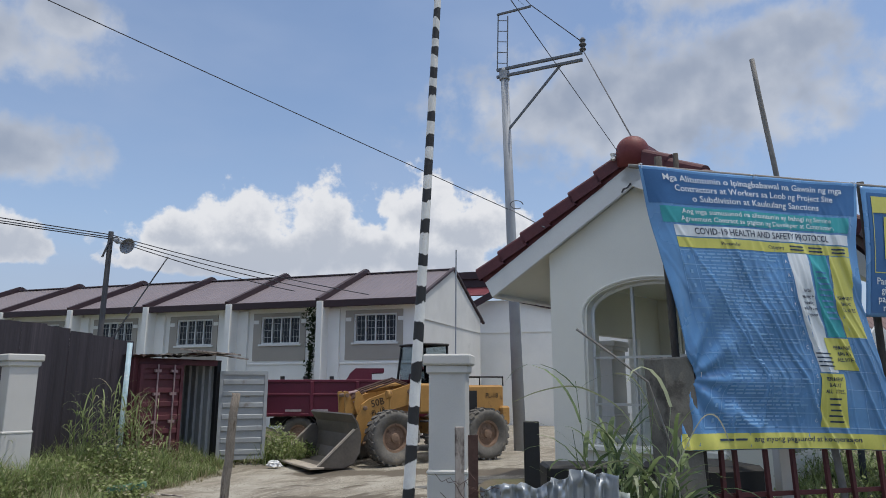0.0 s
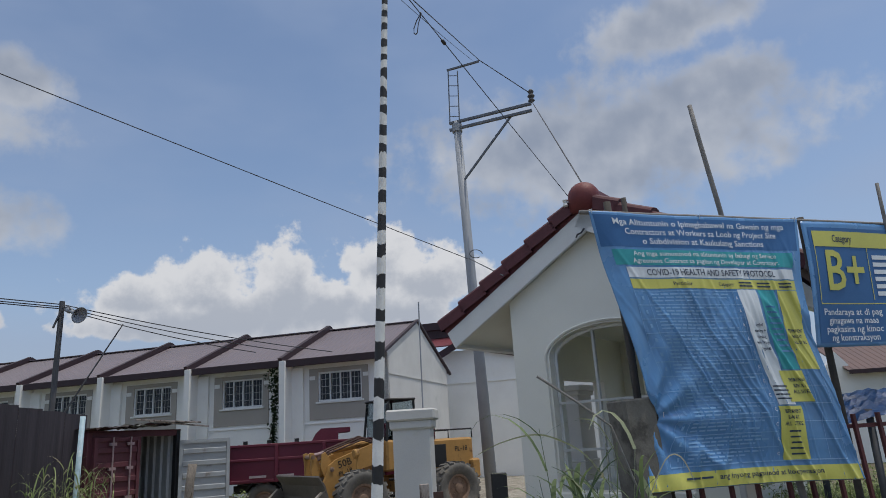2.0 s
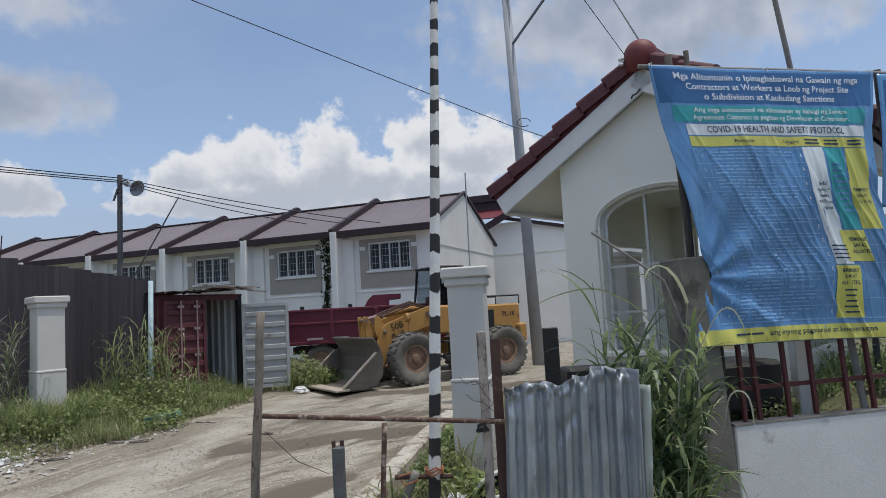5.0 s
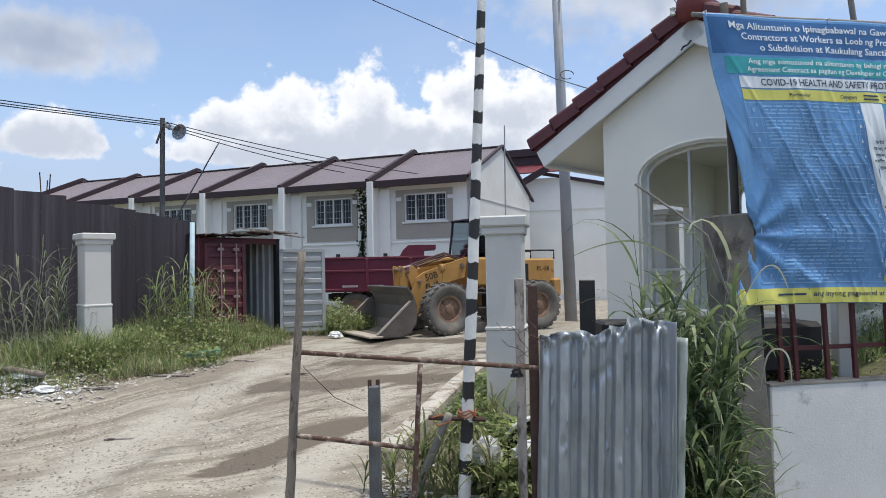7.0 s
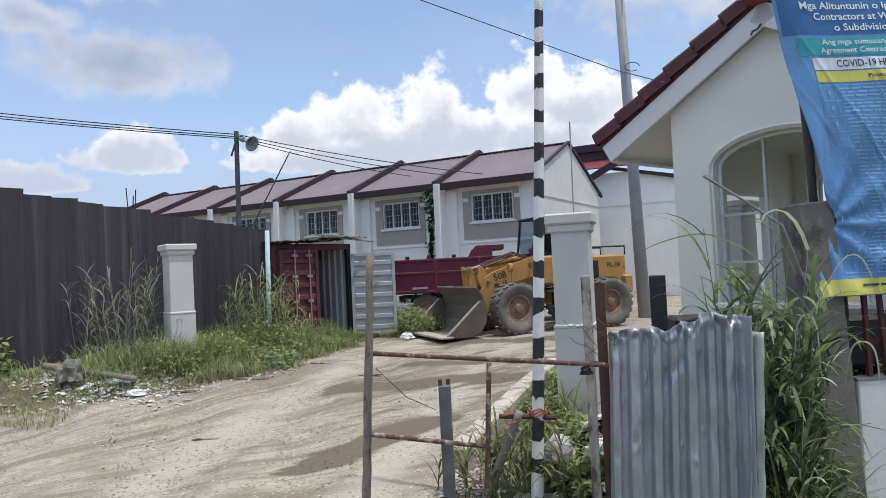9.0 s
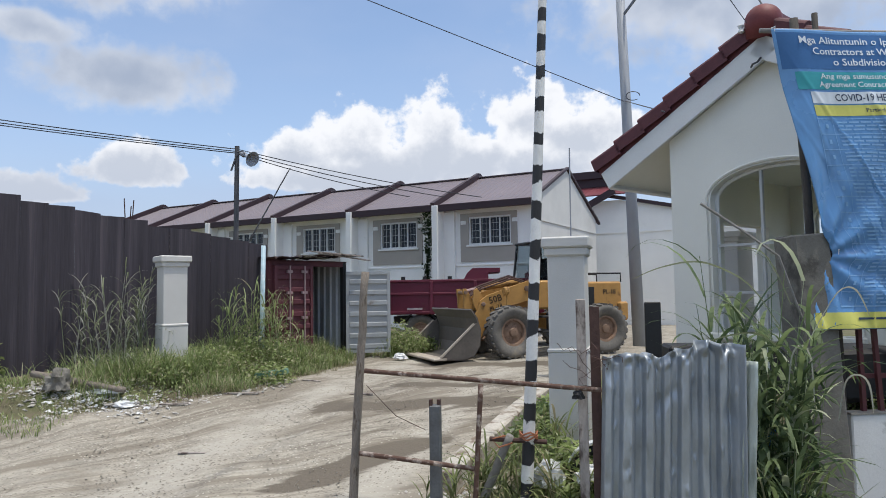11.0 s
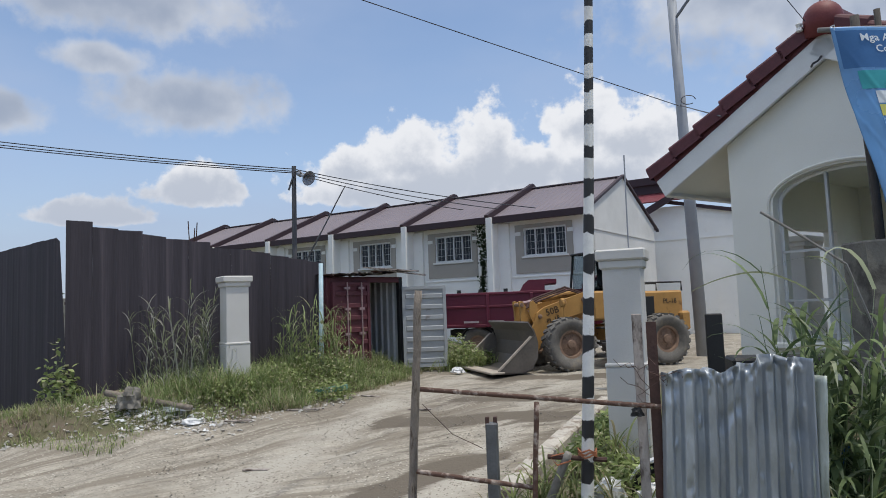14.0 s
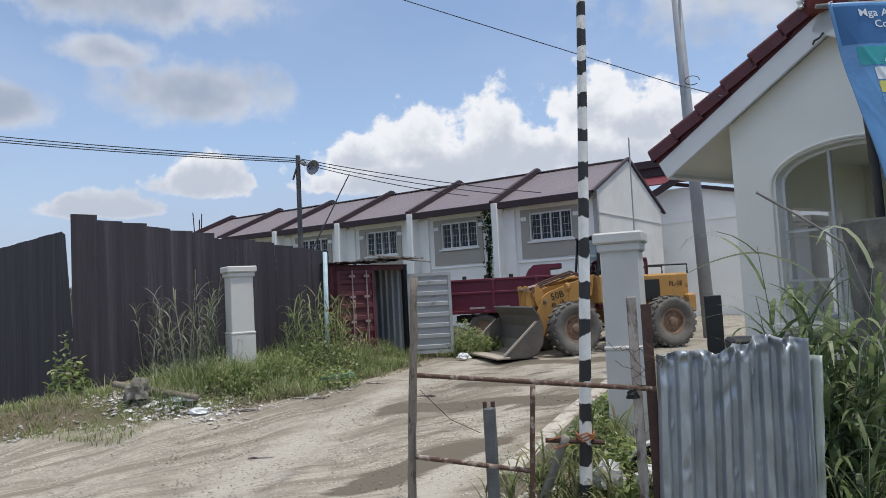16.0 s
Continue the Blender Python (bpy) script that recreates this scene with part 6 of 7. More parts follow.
def fence_wall():
    w = thing("low_wall", BAN_M, "chalky white low wall with black streaks", "wall")
    part("wall_body", boxes(((3.6, 0.10, -0.56), (5.7, 0.16, 1.73)), bevel=0.015), "low_wall", w)
    part("capping", boxes(((3.6, 0.10, 0.315), (5.72, 0.18, 0.02))), "concrete", w)
    g = thing("grille_fence", BAN_M, "dark red steel grille standing on the low wall", "fence")
    for i, s in enumerate((0.92, 1.12, 1.52, 1.88, 2.34, 2.70, 3.12, 3.55, 3.95, 4.4, 4.8, 5.2)):
        lean = rng.uniform(-0.05, 0.03)
        bm = bmesh.new()
        bar_between(bm, (s + 0.04, 0.12, 0.30), (s + lean, 0.12, 1.9), 0.045, 0.045)
        part("bar", bm, "dark_red_bar", g)
    for z in (0.69, 1.75):
        part("rail", boxes(((3.3, 0.155, z), (4.9, 0.03, 0.05))), "dark_red_bar", g)
    p = thing("concrete_post", None, "black-stained square concrete post behind the banner", "post")
    bm = bmesh.new()
    bar_between(bm, on_line(0.556, -1.4, -0.15), on_line(0.36, 2.22, -0.15), 0.40, 0.40)
    bmesh.ops.bevel(bm, geom=bm.edges[:], offset=0.02, segments=1, affect="EDGES")
    part("post_shaft", bm, "stained_post", p)
    for s, top, r in ((0.26, 4.6, 0.05), (0.50, 4.66, 0.035), (3.2, 4.5, 0.05), (5.9, 4.4, 0.05)):
        rough = rough_pole("banner_stake", on_line(s + 0.44, -0.9, -0.36), on_line(s + 0.10, top, -0.08), r, r * 0.9, "dark_wood")
        tagged(rough, "grey timber stake that holds up the banner", "stake", "banner stakes")
    tagged(rough_pole("top_bar", on_line(-0.06, 4.435, -0.03), on_line(6.2, 4.44, -0.03), 0.028, 0.026, "bamboo"), "thin bar along the top of the banners", "bar")
    tagged(rough_pole("bamboo_pole", (5.62, 9.22, -0.6), (4.84, 9.2, 6.19), 0.045, 0.032, "bamboo"), "grey bamboo pole rising behind the banner", "pole", "bamboo poles")
    tagged(rough_pole("bamboo_pole", (7.72, 9.75, -0.6), (7.45, 9.3, 5.0), 0.035, 0.025, "bamboo"), "short dark bamboo pole behind the banner", "pole", "bamboo poles")
    # what lies behind the grille
    t = part("black_tarpaulin", boxes(((1.35, 1.1, 0.62), (1.25, 0.9, 0.62)), bevel=0.06), "black")
    t.matrix_world = BAN_M
    tagged(t, "black plastic sheet over a heap behind the grille", "tarpaulin")
    c = part("white_post", boxes(((5.02, 9.7, 0.55), (0.17, 0.17, 1.9)), bevel=0.015), "pillar")
    tagged(c, "small white post behind the grille", "post")


fence_wall()


LEFT_SIDE = [(0.0, 0.0), (0.27, 0.18), (0.51, 0.33), (0.66, 0.44), (0.755, 0.58), (0.85, 0.42), (1.0, 0.30)]
RIGHT_SIDE = [(0.0, 3.09), (0.22, 2.95), (0.46, 2.93), (0.68, 3.13), (0.9, 3.22), (1.0, 3.28)]


def cloth(u, v, lift=0.0):
    """The hanging banner: u across, v down, wrinkled, pinched at its left side."""
    l, r = bend(LEFT_SIDE, v), bend(RIGHT_SIDE, v)
    s = l + (r - l) * u
    z = 4.42 - (3.21 + 0.07 * u) * v + 0.03 * math.sin(math.pi * u) * v - 0.02 * math.sin(math.pi * u) * (1 - v)
    # folds that fan out from the pinch, and a belly
    a = math.atan2(v - 0.76, u + 0.03)
    rr = math.hypot(u + 0.03, (v - 0.76) * 1.1)
    fan = 0.026 * math.sin(a * 13 + 1.0) * math.exp(-rr * 1.3) * ease(rr / 0.12)
    drape = 0.012 * math.sin(17 * (u * 0.9 + v * 0.62)) * ease(v / 0.4) * (0.4 + noise.noise((u * 3, v * 3, 1)))
    off = 0.07 + 0.10 * math.sin(math.pi * v) * math.sin(math.pi * min(1, u * 1.02)) + fan + drape + 0.02 * noise.noise((u * 6, v * 6, 3)) + 0.03 * ease((v - 0.9) / 0.1)
    # sharp creases that run down to the lower corner
    for k, sl in ((1, 2.2), (2, 3.4), (3, 1.2)):
        cr = noise.noise((u * 5 * k - v * sl, (v + u) * 0.9, 6 + k))
        off += 0.030 / k * max(0, 1 - abs(cr) * 14) * ease(v / 0.25) * (0.3 + 0.7 * ease((u + v - 0.3) / 0.8))
    off -= 0.05 * math.exp(-((u) / 0.06) ** 2) * math.sin(v * 9)
    return on_line(s, z, off + lift)


def plain(u, v, lift=0.0):
    """The second, smaller banner."""
    s = 3.15 - 0.13 * v + 2.6 * u
    return on_line(s, 4.40 - 1.67 * v, 0.05 + 0.02 * math.sin(7 * u + 4 * v) + 0.02 * math.sin(math.pi * v) + lift)


def patch(fn, u0, v0, u1, v1, lift, nu=None, nv=None, slant=0.0):
    nu = nu or max(2, int((u1 - u0) * 150))
    nv = nv or max(2, int((v1 - v0) * 150))
    lift *= 2.6
    vs = [fn(u0 + (u1 - u0) * i / nu + slant * (v0 + (v1 - v0) * j / nv - v0), v0 + (v1 - v0) * j / nv, lift) for j in range(nv + 1) for i in range(nu + 1)]
    fs = [(j * (nu + 1) + i, j * (nu + 1) + i + 1, (j + 1) * (nu + 1) + i + 1, (j + 1) * (nu + 1) + i) for j in range(nv) for i in range(nu)]
    return vs, fs


def printed(fn, text, u, v, height, width, material, parent, lift=0.017):
    """A line of text laid on the cloth: u, v its centre; height and width in the cloth's own measure."""
    vs, fs = writing(text, 1.0)
    w = max(x for x, _ in vs) - min(x for x, _ in vs)
    part("lettering", ([fn(u + x / w * width, v - y * height, lift) for x, y in vs], fs), material, parent)


def banners():
    b = thing("rules_banner", None, "blue tarpaulin banner of site rules, wrinkled and pinched at one side", "banner")
    c = part("cloth", patch(cloth, 0, 0, 1, 1, 0.0, 170, 180), "blue", b, smooth=True)
    c.modifiers.new("thickness", "SOLIDIFY").thickness = 0.003
    G = lambda name, u0, v0, u1, v1, m, lift=0.003, slant=0.0: part(name, patch(cloth, u0, v0, u1, v1, lift, slant=slant), m, b, smooth=True)
    G("header_field", 0.012, 0.012, 0.985, 0.135, "deep_blue", 0.002)
    G("teal_band", 0.05, 0.145, 0.95, 0.205, "teal")
    G("white_band", 0.09, 0.213, 0.95, 0.253, "sign_white")
    G("yellow_band", 0.09, 0.258, 0.95, 0.295, "sign_yellow")
    G("white_column", 0.60, 0.298, 0.70, 0.73, "sign_white", slant=0.06)
    G("teal_column", 0.715, 0.298, 0.815, 0.60, "teal", slant=0.05)
    G("yellow_column", 0.83, 0.298, 0.95, 0.60, "sign_yellow", slant=0.02)
    G("yellow_block", 0.70, 0.605, 0.835, 0.72, "sign_yellow", 0.0045, slant=0.03)
    G("yellow_column", 0.615, 0.735, 0.75, 0.925, "sign_yellow", 0.0045, slant=0.02)
    G("bottom_band", 0.005, 0.945, 0.99, 0.998, "sign_yellow")
    T = lambda s, u, v, h, w, m: printed(cloth, s, u, v, h, w, m, b)
    T("Mga Alituntunin o Ipinagbabawal na Gawain ng mga", 0.5, 0.038, 0.034, 0.83, "sign_white")
    T("Contractors at Workers sa Loob ng Project Site", 0.5, 0.075, 0.034, 0.74, "sign_white")
    T("o Subdivision at Kaukulang Sanctions", 0.5, 0.112, 0.034, 0.60, "sign_white")
    T("Ang mga sumusunod na alituntunin ay bahagi ng Service", 0.5, 0.161, 0.026, 0.72, "sign_white")
    T("Agreement Contract sa pagitan ng Developer at Contractor.", 0.5, 0.189, 0.026, 0.74, "sign_white")
    T("COVID-19 HEALTH AND SAFETY PROTOCOL", 0.51, 0.234, 0.034, 0.66, "ink")
    T("Particular", 0.33, 0.277, 0.018, 0.09, "ink")
    T("Category", 0.555, 0.277, 0.018, 0.075, "ink")
    for u in (0.655, 0.76, 0.885):
        for v in (0.271, 0.284):
            part("print_bar", patch(cloth, u - 0.035, v - 0.003, u + 0.035, v + 0.003, 0.006), "ink", b)
    for i, s in enumerate(("Verbal", "warning +", "meeting", "with Project", "Engineer")):
        T(s, 0.668, 0.435 + 0.022 * i, 0.018, 0.012 * len(s) * 0.6, "ink")
    for i, s in enumerate(("PERMANENT", "BAN AT", "ALL SITES")):
        T(s, 0.895, 0.455 + 0.022 * i, 0.018, 0.0095 * len(s), "ink")
        T(s, 0.785, 0.64 + 0.022 * i, 0.019, 0.0105 * len(s), "ink")
    for i, s in enumerate(("PERMANENT", "BAN AT", "ALL SITES,")):
        T(s, 0.69, 0.755 + 0.022 * i, 0.019, 0.0105 * len(s), "ink")
    for i in range(5):
        part("print_bar", patch(cloth, 0.660 + 0.004 * (i % 3), 0.822 + 0.02 * i, 0.722 - 0.005 * (i % 2), 0.828 + 0.02 * i, 0.0065), "ink", b)
    for i in range(9):
        part("print_bar", patch(cloth, 0.735 + 0.004 * i, 0.36 + 0.021 * i, 0.80 + 0.004 * i, 0.367 + 0.021 * i, 0.0055), "blue", b)
    for i in range(4):
        part("print_bar", patch(cloth, 0.628, 0.66 + 0.015 * i, 0.712, 0.665 + 0.015 * i, 0.0055), "ink", b)
    # rows of rules, too small to read
    rows = 12
    for i in range(rows):
        v = 0.305 + 0.052 * i
        part("rule_line", patch(cloth, 0.09, v - 0.0015, 0.60, v + 0.0015, 0.004), "pale_blue", b)
        for k in range(3):
            u1 = 0.56 - (0.22 * rng.random() if k else 0.04 * rng.random())
            u = 0.165
            while u < u1:
                e = min(u1, u + rng.uniform(0.02, 0.055))
                part("print_bar", patch(cloth, u, v + 0.009 + 0.0125 * k, e, v + 0.0145 + 0.0125 * k, 0.004, max(1, int((e - u) * 60)), 1), "pale_blue", b)
                u = e + 0.007
        part("print_bar", patch(cloth, 0.12, v + 0.018, 0.13, v + 0.032, 0.004, 1, 1), "pale_blue", b)
        T("A" if i < 4 else "C", 0.585 + 0.001 * i, v + 0.026, 0.018, 0.011, "sign_white")
    for u in (0.09, 0.15, 0.575, 0.60):
        part("rule_line", patch(cloth, u - 0.001, 0.298, u + 0.001, 0.925, 0.004, 1, 50), "pale_blue", b)
    for u in (0.86, 0.95):
        part("rule_line", patch(cloth, u - 0.001, 0.60, u + 0.001, 0.925, 0.004, 1, 30), "pale_blue", b)
    for v in (0.60, 0.66, 0.725, 0.79, 0.855, 0.925):
        part("rule_line", patch(cloth, 0.76 if v > 0.7 else 0.84, v - 0.001, 0.95, v + 0.001, 0.004), "pale_blue", b)
    part("rule_line", patch(cloth, 0.09, 0.924, 0.95, 0.928, 0.004), "pale_blue", b)
    T("ang inyong pagsunod at kooperasyon", 0.55, 0.966, 0.026, 0.50, "ink")
    for u in (0.16, 0.22):
        part("print_bar", patch(cloth, u, 0.963, u + 0.05, 0.970, 0.006), "ink", b)
    part("bottom_rod", tube(bmesh.new(), [cloth(i / 20, 0.998, -0.02) for i in range(21)], 0.014, 6), "wood", b)
    for u, v in ((0.01, 0.01), (0.5, 0.01), (0.985, 0.01), (0.02, 0.755)):
        part("eyelet_cord", tube(bmesh.new(), [cloth(u, v, 0.01), cloth(u, v, 0.02) + Vector((0, 0, 0.05)), cloth(u, v, -0.05) + Vector((0, 0, 0.06))], 0.006, 5), "sign_white", b)

    d = thing("category_banner", None, "smaller blue tarpaulin banner with a large yellow grade", "banner")
    c = part("cloth", patch(plain, 0, 0, 1, 1, 0.0, 50, 40), "blue", d, smooth=True)
    c.modifiers.new("thickness", "SOLIDIFY").thickness = 0.003
    part("inner_field", patch(plain, 0.03, 0.05, 0.99, 0.97, 0.003), "deep_blue", d)
    part("yellow_band", patch(plain, 0.05, 0.08, 0.99, 0.21, 0.0055), "sign_yellow", d)
    P = lambda s, u, v, h, w, m: printed(plain, s, u, v, h, w, m, d, 0.020)
    P("Category", 0.235, 0.145, 0.085, 0.13, "ink")
    P("B+", 0.235, 0.42, 0.46, 0.25, "sign_yellow")
    for u0, v0, u1, v1 in ((0.05, 0.21, 0.054, 0.67), (0.40, 0.21, 0.404, 0.64), (0.05, 0.665, 0.99, 0.672)):
        part("rule_line", patch(plain, u0, v0, u1, v1, 0.006), "sign_yellow", d)
    for i in range(6):
        part("print_bar", patch(plain, 0.43, 0.27 + 0.06 * i, 0.75 - 0.03 * (i % 3), 0.305 + 0.06 * i, 0.006), "sign_white", d)
    for i, s in enumerate(("Pandaraya at di pag", "ginagawa na maaa", "pagkasira ng kinoc", "ng konstraksyon")):
        P(s, 0.245, 0.735 + 0.066 * i, 0.072, 0.0195 * len(s), "sign_white")
    for i in range(4):
        part("print_bar", patch(plain, 0.47, 0.715 + 0.066 * i, 0.85, 0.75 + 0.066 * i, 0.006), "sign_white", d)


banners()


def right_background():
    h = thing("side_house", pose(17.2, 26.4, 0, 0, 0, -12), "white house with a brown ribbed roof beyond the banners", "house")
    part("wall", plate(bmesh.new(), [(0, 0), (7, 0), (7, 3.45), (1.6, 3.45), (1.0, 4.2), (0.0, 2.9)], 0.2), "white_wall", h)
    part("side_wall", boxes(((0.1, 3.2, 1.45), (0.2, 6, 2.9))), "white_wall", h)
    part("roof", rib_roof(1.2, 8.0, -0.45, 3.42, 2.6, 4.75), "roof_brown", h, "brown ribbed metal roof")
    part("fascia", boxes(((4.6, -0.5, 3.36), (6.8, 0.1, 0.16))), "trim", h)
    part("window", boxes(((4.0, -0.02, 2.2), (1.4, 0.06, 1.1))), "window_dark", h)
    # blue tarpaulin slung over a frame
    t = thing("tarp_shelter", None, "crumpled blue tarpaulin slung over a dark post", "shelter")
    bm = bmesh.new()
    n = 26
    g = [[bm.verts.new((6.95 + 2.6 * a / n, 10.2 + 1.7 * b / n, 1.62 + 0.62 * math.sin(math.pi * min(1, 0.12 + 0.9 * a / n)) ** 0.6 * math.sin(math.pi * (0.15 + 0.7 * b / n)) + 0.06 * noise.noise((a * 0.5, b * 0.5, 2)) + 0.03 * noise.noise((a * 1.3, b * 1.3, 5)))) for b in range(n + 1)] for a in range(n + 1)]
    for a in range(n):
        for b in range(n):
            bm.faces.new((g[a][b], g[a + 1][b], g[a + 1][b + 1], g[a][b + 1]))
    bmesh.ops.solidify(bm, geom=bm.faces[:], thickness=0.01)
    part("tarpaulin", bm, "tarp", t)
    for x, y in ((7.35, 10.35), (9.2, 10.5), (7.4, 11.7), (9.2, 11.8)):
        tube_part("post", [(x - 0.05, y, -0.3), (x, y, 1.95)], 0.05, "dark_pole", t)


M["roof_brown"] = mat("brown_metal_roof", (0.14, 0.085, 0.075), 0.5, var=0.15)
right_background()


# ---- plants ----
def blade(vs, fs, p, ang, ln, w, lean, droop, n=5):
    """One long leaf: rises, leans over and droops, folded along its rib."""
    d = Vector((math.cos(ang), math.sin(ang), 0))
    side = Vector((-d.y, d.x, 0))
    i0 = len(vs)
    pos, th = Vector(p), math.pi / 2 - lean
    for k in range(n + 1):
        s = k / n
        ww = w * (0.55 + 0.9 * s) * (1 - s) ** 0.7 + 0.0008 if k < n else 0.0006
        vs.append(pos - side * ww)
        vs.append(pos + side * ww)
        th -= droop / n * (0.4 + 1.2 * s)
        pos = pos + (d * math.cos(th) + Vector((0, 0, math.sin(th)))) * (ln / n)
    for k in range(n):
        a = i0 + 2 * k
        fs.append((a, a + 1, a + 3, a + 2))


def grass_field(name, material, count, where, ln, w, label, lean=0.5, droop=1.2, n=4, tuft=4):
    vs, fs = [], []
    done = 0
    while done < count:
        x, y, k = where()
        for _ in range(tuft):
            q = on_ground(x + rng.gauss(0, 0.03), y + rng.gauss(0, 0.03), -0.02)
            blade(vs, fs, q, rng.uniform(0, 6.283), ln * k * rng.uniform(0.5, 1.25), w * rng.uniform(0.7, 1.3), abs(rng.gauss(0, lean)), droop * rng.uniform(0.3, 1.3), n)
            done += 1
    return tagged(part(name, (vs, fs), material), label, "grass", kind="stuff")


def verge_spot(inner=0.0, outer=2.6, y0=9.4, y1=19.5):
    def f():
        y = rng.uniform(y0, y1)
        d = inner + (outer - inner) * rng.random() ** 1.25
        x = bend(LEFT_EDGE, y) - d + 0.35 * noise.noise((y * 1.3, 0, 0))
        k = noise.noise((x * 1.1, y * 1.1, 0))
        if k < -0.12 and rng.random() < 0.85:
            return f()
        return x, y, 0.35 + 0.5 * ease(d / 1.2) + 0.9 * max(0, k)
    return f


def thin_spot():
    """The thin strip along the near end of the verge, before the fence."""
    s = rng.random()
    x = -16 + 9.5 * s
    y = 11.9 + rng.uniform(-1.7, 0.25) - 0.15 * (x + 10) * (x > -10)
    return x, y, 0.45 + 0.4 * rng.random()


grass_field("verge_grass", "verge", 12500, verge_spot(0.05, 2.8, 11.2, 19.8), 0.52, 0.008, "tangled green weeds on the road verge")
grass_field("verge_dry_grass", "straw", 7000, verge_spot(-0.2, 2.5, 10.0, 19.0), 0.30, 0.006, "dry straw-coloured grass at the road edge", 0.9, 1.0, 3)
grass_field("fence_grass", "fresh", 6500, thin_spot, 0.24, 0.007, "short green grass before the dark fence", 0.6, 1.0, 3)


def grille_spot():
    return rng.uniform(5.0, 13.0), rng.uniform(10.6, 17.0), 0.5 + 0.8 * rng.random()


grass_field("yard_grass", "kerb_leaf", 9000, grille_spot, 0.5, 0.014, "bright green grass in the yard behind the grille", 0.5, 1.1, 3)


def lot_spot():
    x = -rng.uniform(16.5, 33)
    return x, 1.0 - x * rng.uniform(0.82, 0.98), 0.6 + 0.8 * rng.random()


grass_field("lot_grass", "fresh", 5000, lot_spot, 1.15, 0.03, "tall bright grass across the vacant lot", 0.3, 1.0, 3)


def container_spot():
    return rng.gauss(-2.95, 0.28), rng.gauss(18.9, 0.35), 0.6 + 0.7 * rng.random()


grass_field("container_grass", "fresh", 1300, container_spot, 0.55, 0.010, "rank green weeds beside the container")


def shrub(name, pts, count, material, size, label):
    """Low broad-leaved weeds: leaves gathered round the given spots (x, y, radius, height)."""
    vs, fs = [], []
    for _ in range(count):
        x, y, r, h = rng.choice(pts)
        a, q = rng.uniform(0, 6.283), r * math.sqrt(rng.random())
        px, py = x + q * math.cos(a), y + q * math.sin(a)
        z = h * (rng.random() ** 0.7) * (1 - 0.55 * (q / r) ** 2)
        add_leaf(vs, fs, on_ground(px, py, z), rng.uniform(0.6, 1.3) * size)
    return tagged(part(name, (vs, fs), material), label, "weeds", kind="stuff")


spots = [(bend(LEFT_EDGE, y) - d, y, rng.uniform(0.35, 0.7), rng.uniform(0.25, 0.6)) for y, d in [(rng.uniform(11.4, 18.5), rng.uniform(0.4, 2.2)) for _ in range(34)]]
shrub("verge_weeds", spots, 6500, "fresh", 0.055, "leafy green weeds on the road verge")
shrub("pillar_weeds", [(-5.6, 13.3, 0.6, 0.5), (-5.0, 14.2, 0.7, 0.75), (-5.2, 14.9, 0.6, 1.3), (-4.6, 13.4, 0.5, 0.4), (-6.0, 12.5, 0.5, 0.4)], 3600, "fresh", 0.07, "bushy green weeds round the gate pillar")
shrub("kerb_weeds", [(0.55, 7.75, 0.4, 0.5), (0.75, 7.5, 0.45, 0.6), (0.35, 8.6, 0.4, 0.45), (0.9, 7.2, 0.35, 0.5), (0.55, 9.2, 0.4, 0.35)], 4200, "kerb_leaf", 0.085, "bright leafy weeds between the kerb and the gate")
shrub("truck_weeds", [(-2.75, 18.6, 0.45, 0.8), (-2.4, 19.2, 0.4, 0.5), (-3.1, 19.0, 0.4, 1.0)], 2600, "fresh", 0.08, "green bush between the container and the truck")
shrub("lot_weeds", [(7, 11.6, 2.4, 0.7), (10, 13, 3, 0.7), (6, 13, 1.6, 0.5), (4.4, 9.9, 0.6, 0.5)], 9000, "fresh", 0.06, "green weeds in the lot behind the grille")


def reeds(name, spots, label, material="reed", reach=1.0, broad=1.0):
    """Tall cane-like grass: stems with long drooping leaves. Spots: x, y, height, number of stems, spread."""
    vs, fs = [], []
    for x, y, h, n, spread in spots:
        for _ in range(n):
            px, py = x + rng.gauss(0, spread), y + rng.gauss(0, spread)
            base = on_ground(px, py, -0.03)
            hh = h * rng.uniform(0.55, 1.08)
            a = rng.uniform(0, 6.283)
            tip = base + Vector((math.cos(a) * 0.14 * hh, math.sin(a) * 0.14 * hh, hh))
            # stem: a slim three-sided cane
            i = len(vs)
            for s, r in ((0, 0.008), (0.5, 0.006), (1, 0.003)):
                c = base.lerp(tip, s)
                for k in range(3):
                    vs.append(c + Vector((math.cos(2.09 * k) * r, math.sin(2.09 * k) * r, 0)))
            for q in range(2):
                for k in range(3):
                    fs.append((i + 3 * q + k, i + 3 * q + (k + 1) % 3, i + 3 * q + 3 + (k + 1) % 3, i + 3 * q + 3 + k))
            for k in range(rng.randint(6, 10)):
                s = rng.uniform(0.15, 1.0)
                blade(vs, fs, base.lerp(tip, s), rng.uniform(0, 6.283), rng.uniform(0.35, 0.8) * (0.5 + 0.3 * h) * reach, rng.uniform(0.009, 0.019) * broad, rng.uniform(0.15, 0.8), rng.uniform(0.8, 2.3), 6)
    return tagged(part(name, (vs, fs), material), label, "tall grass", kind="stuff")


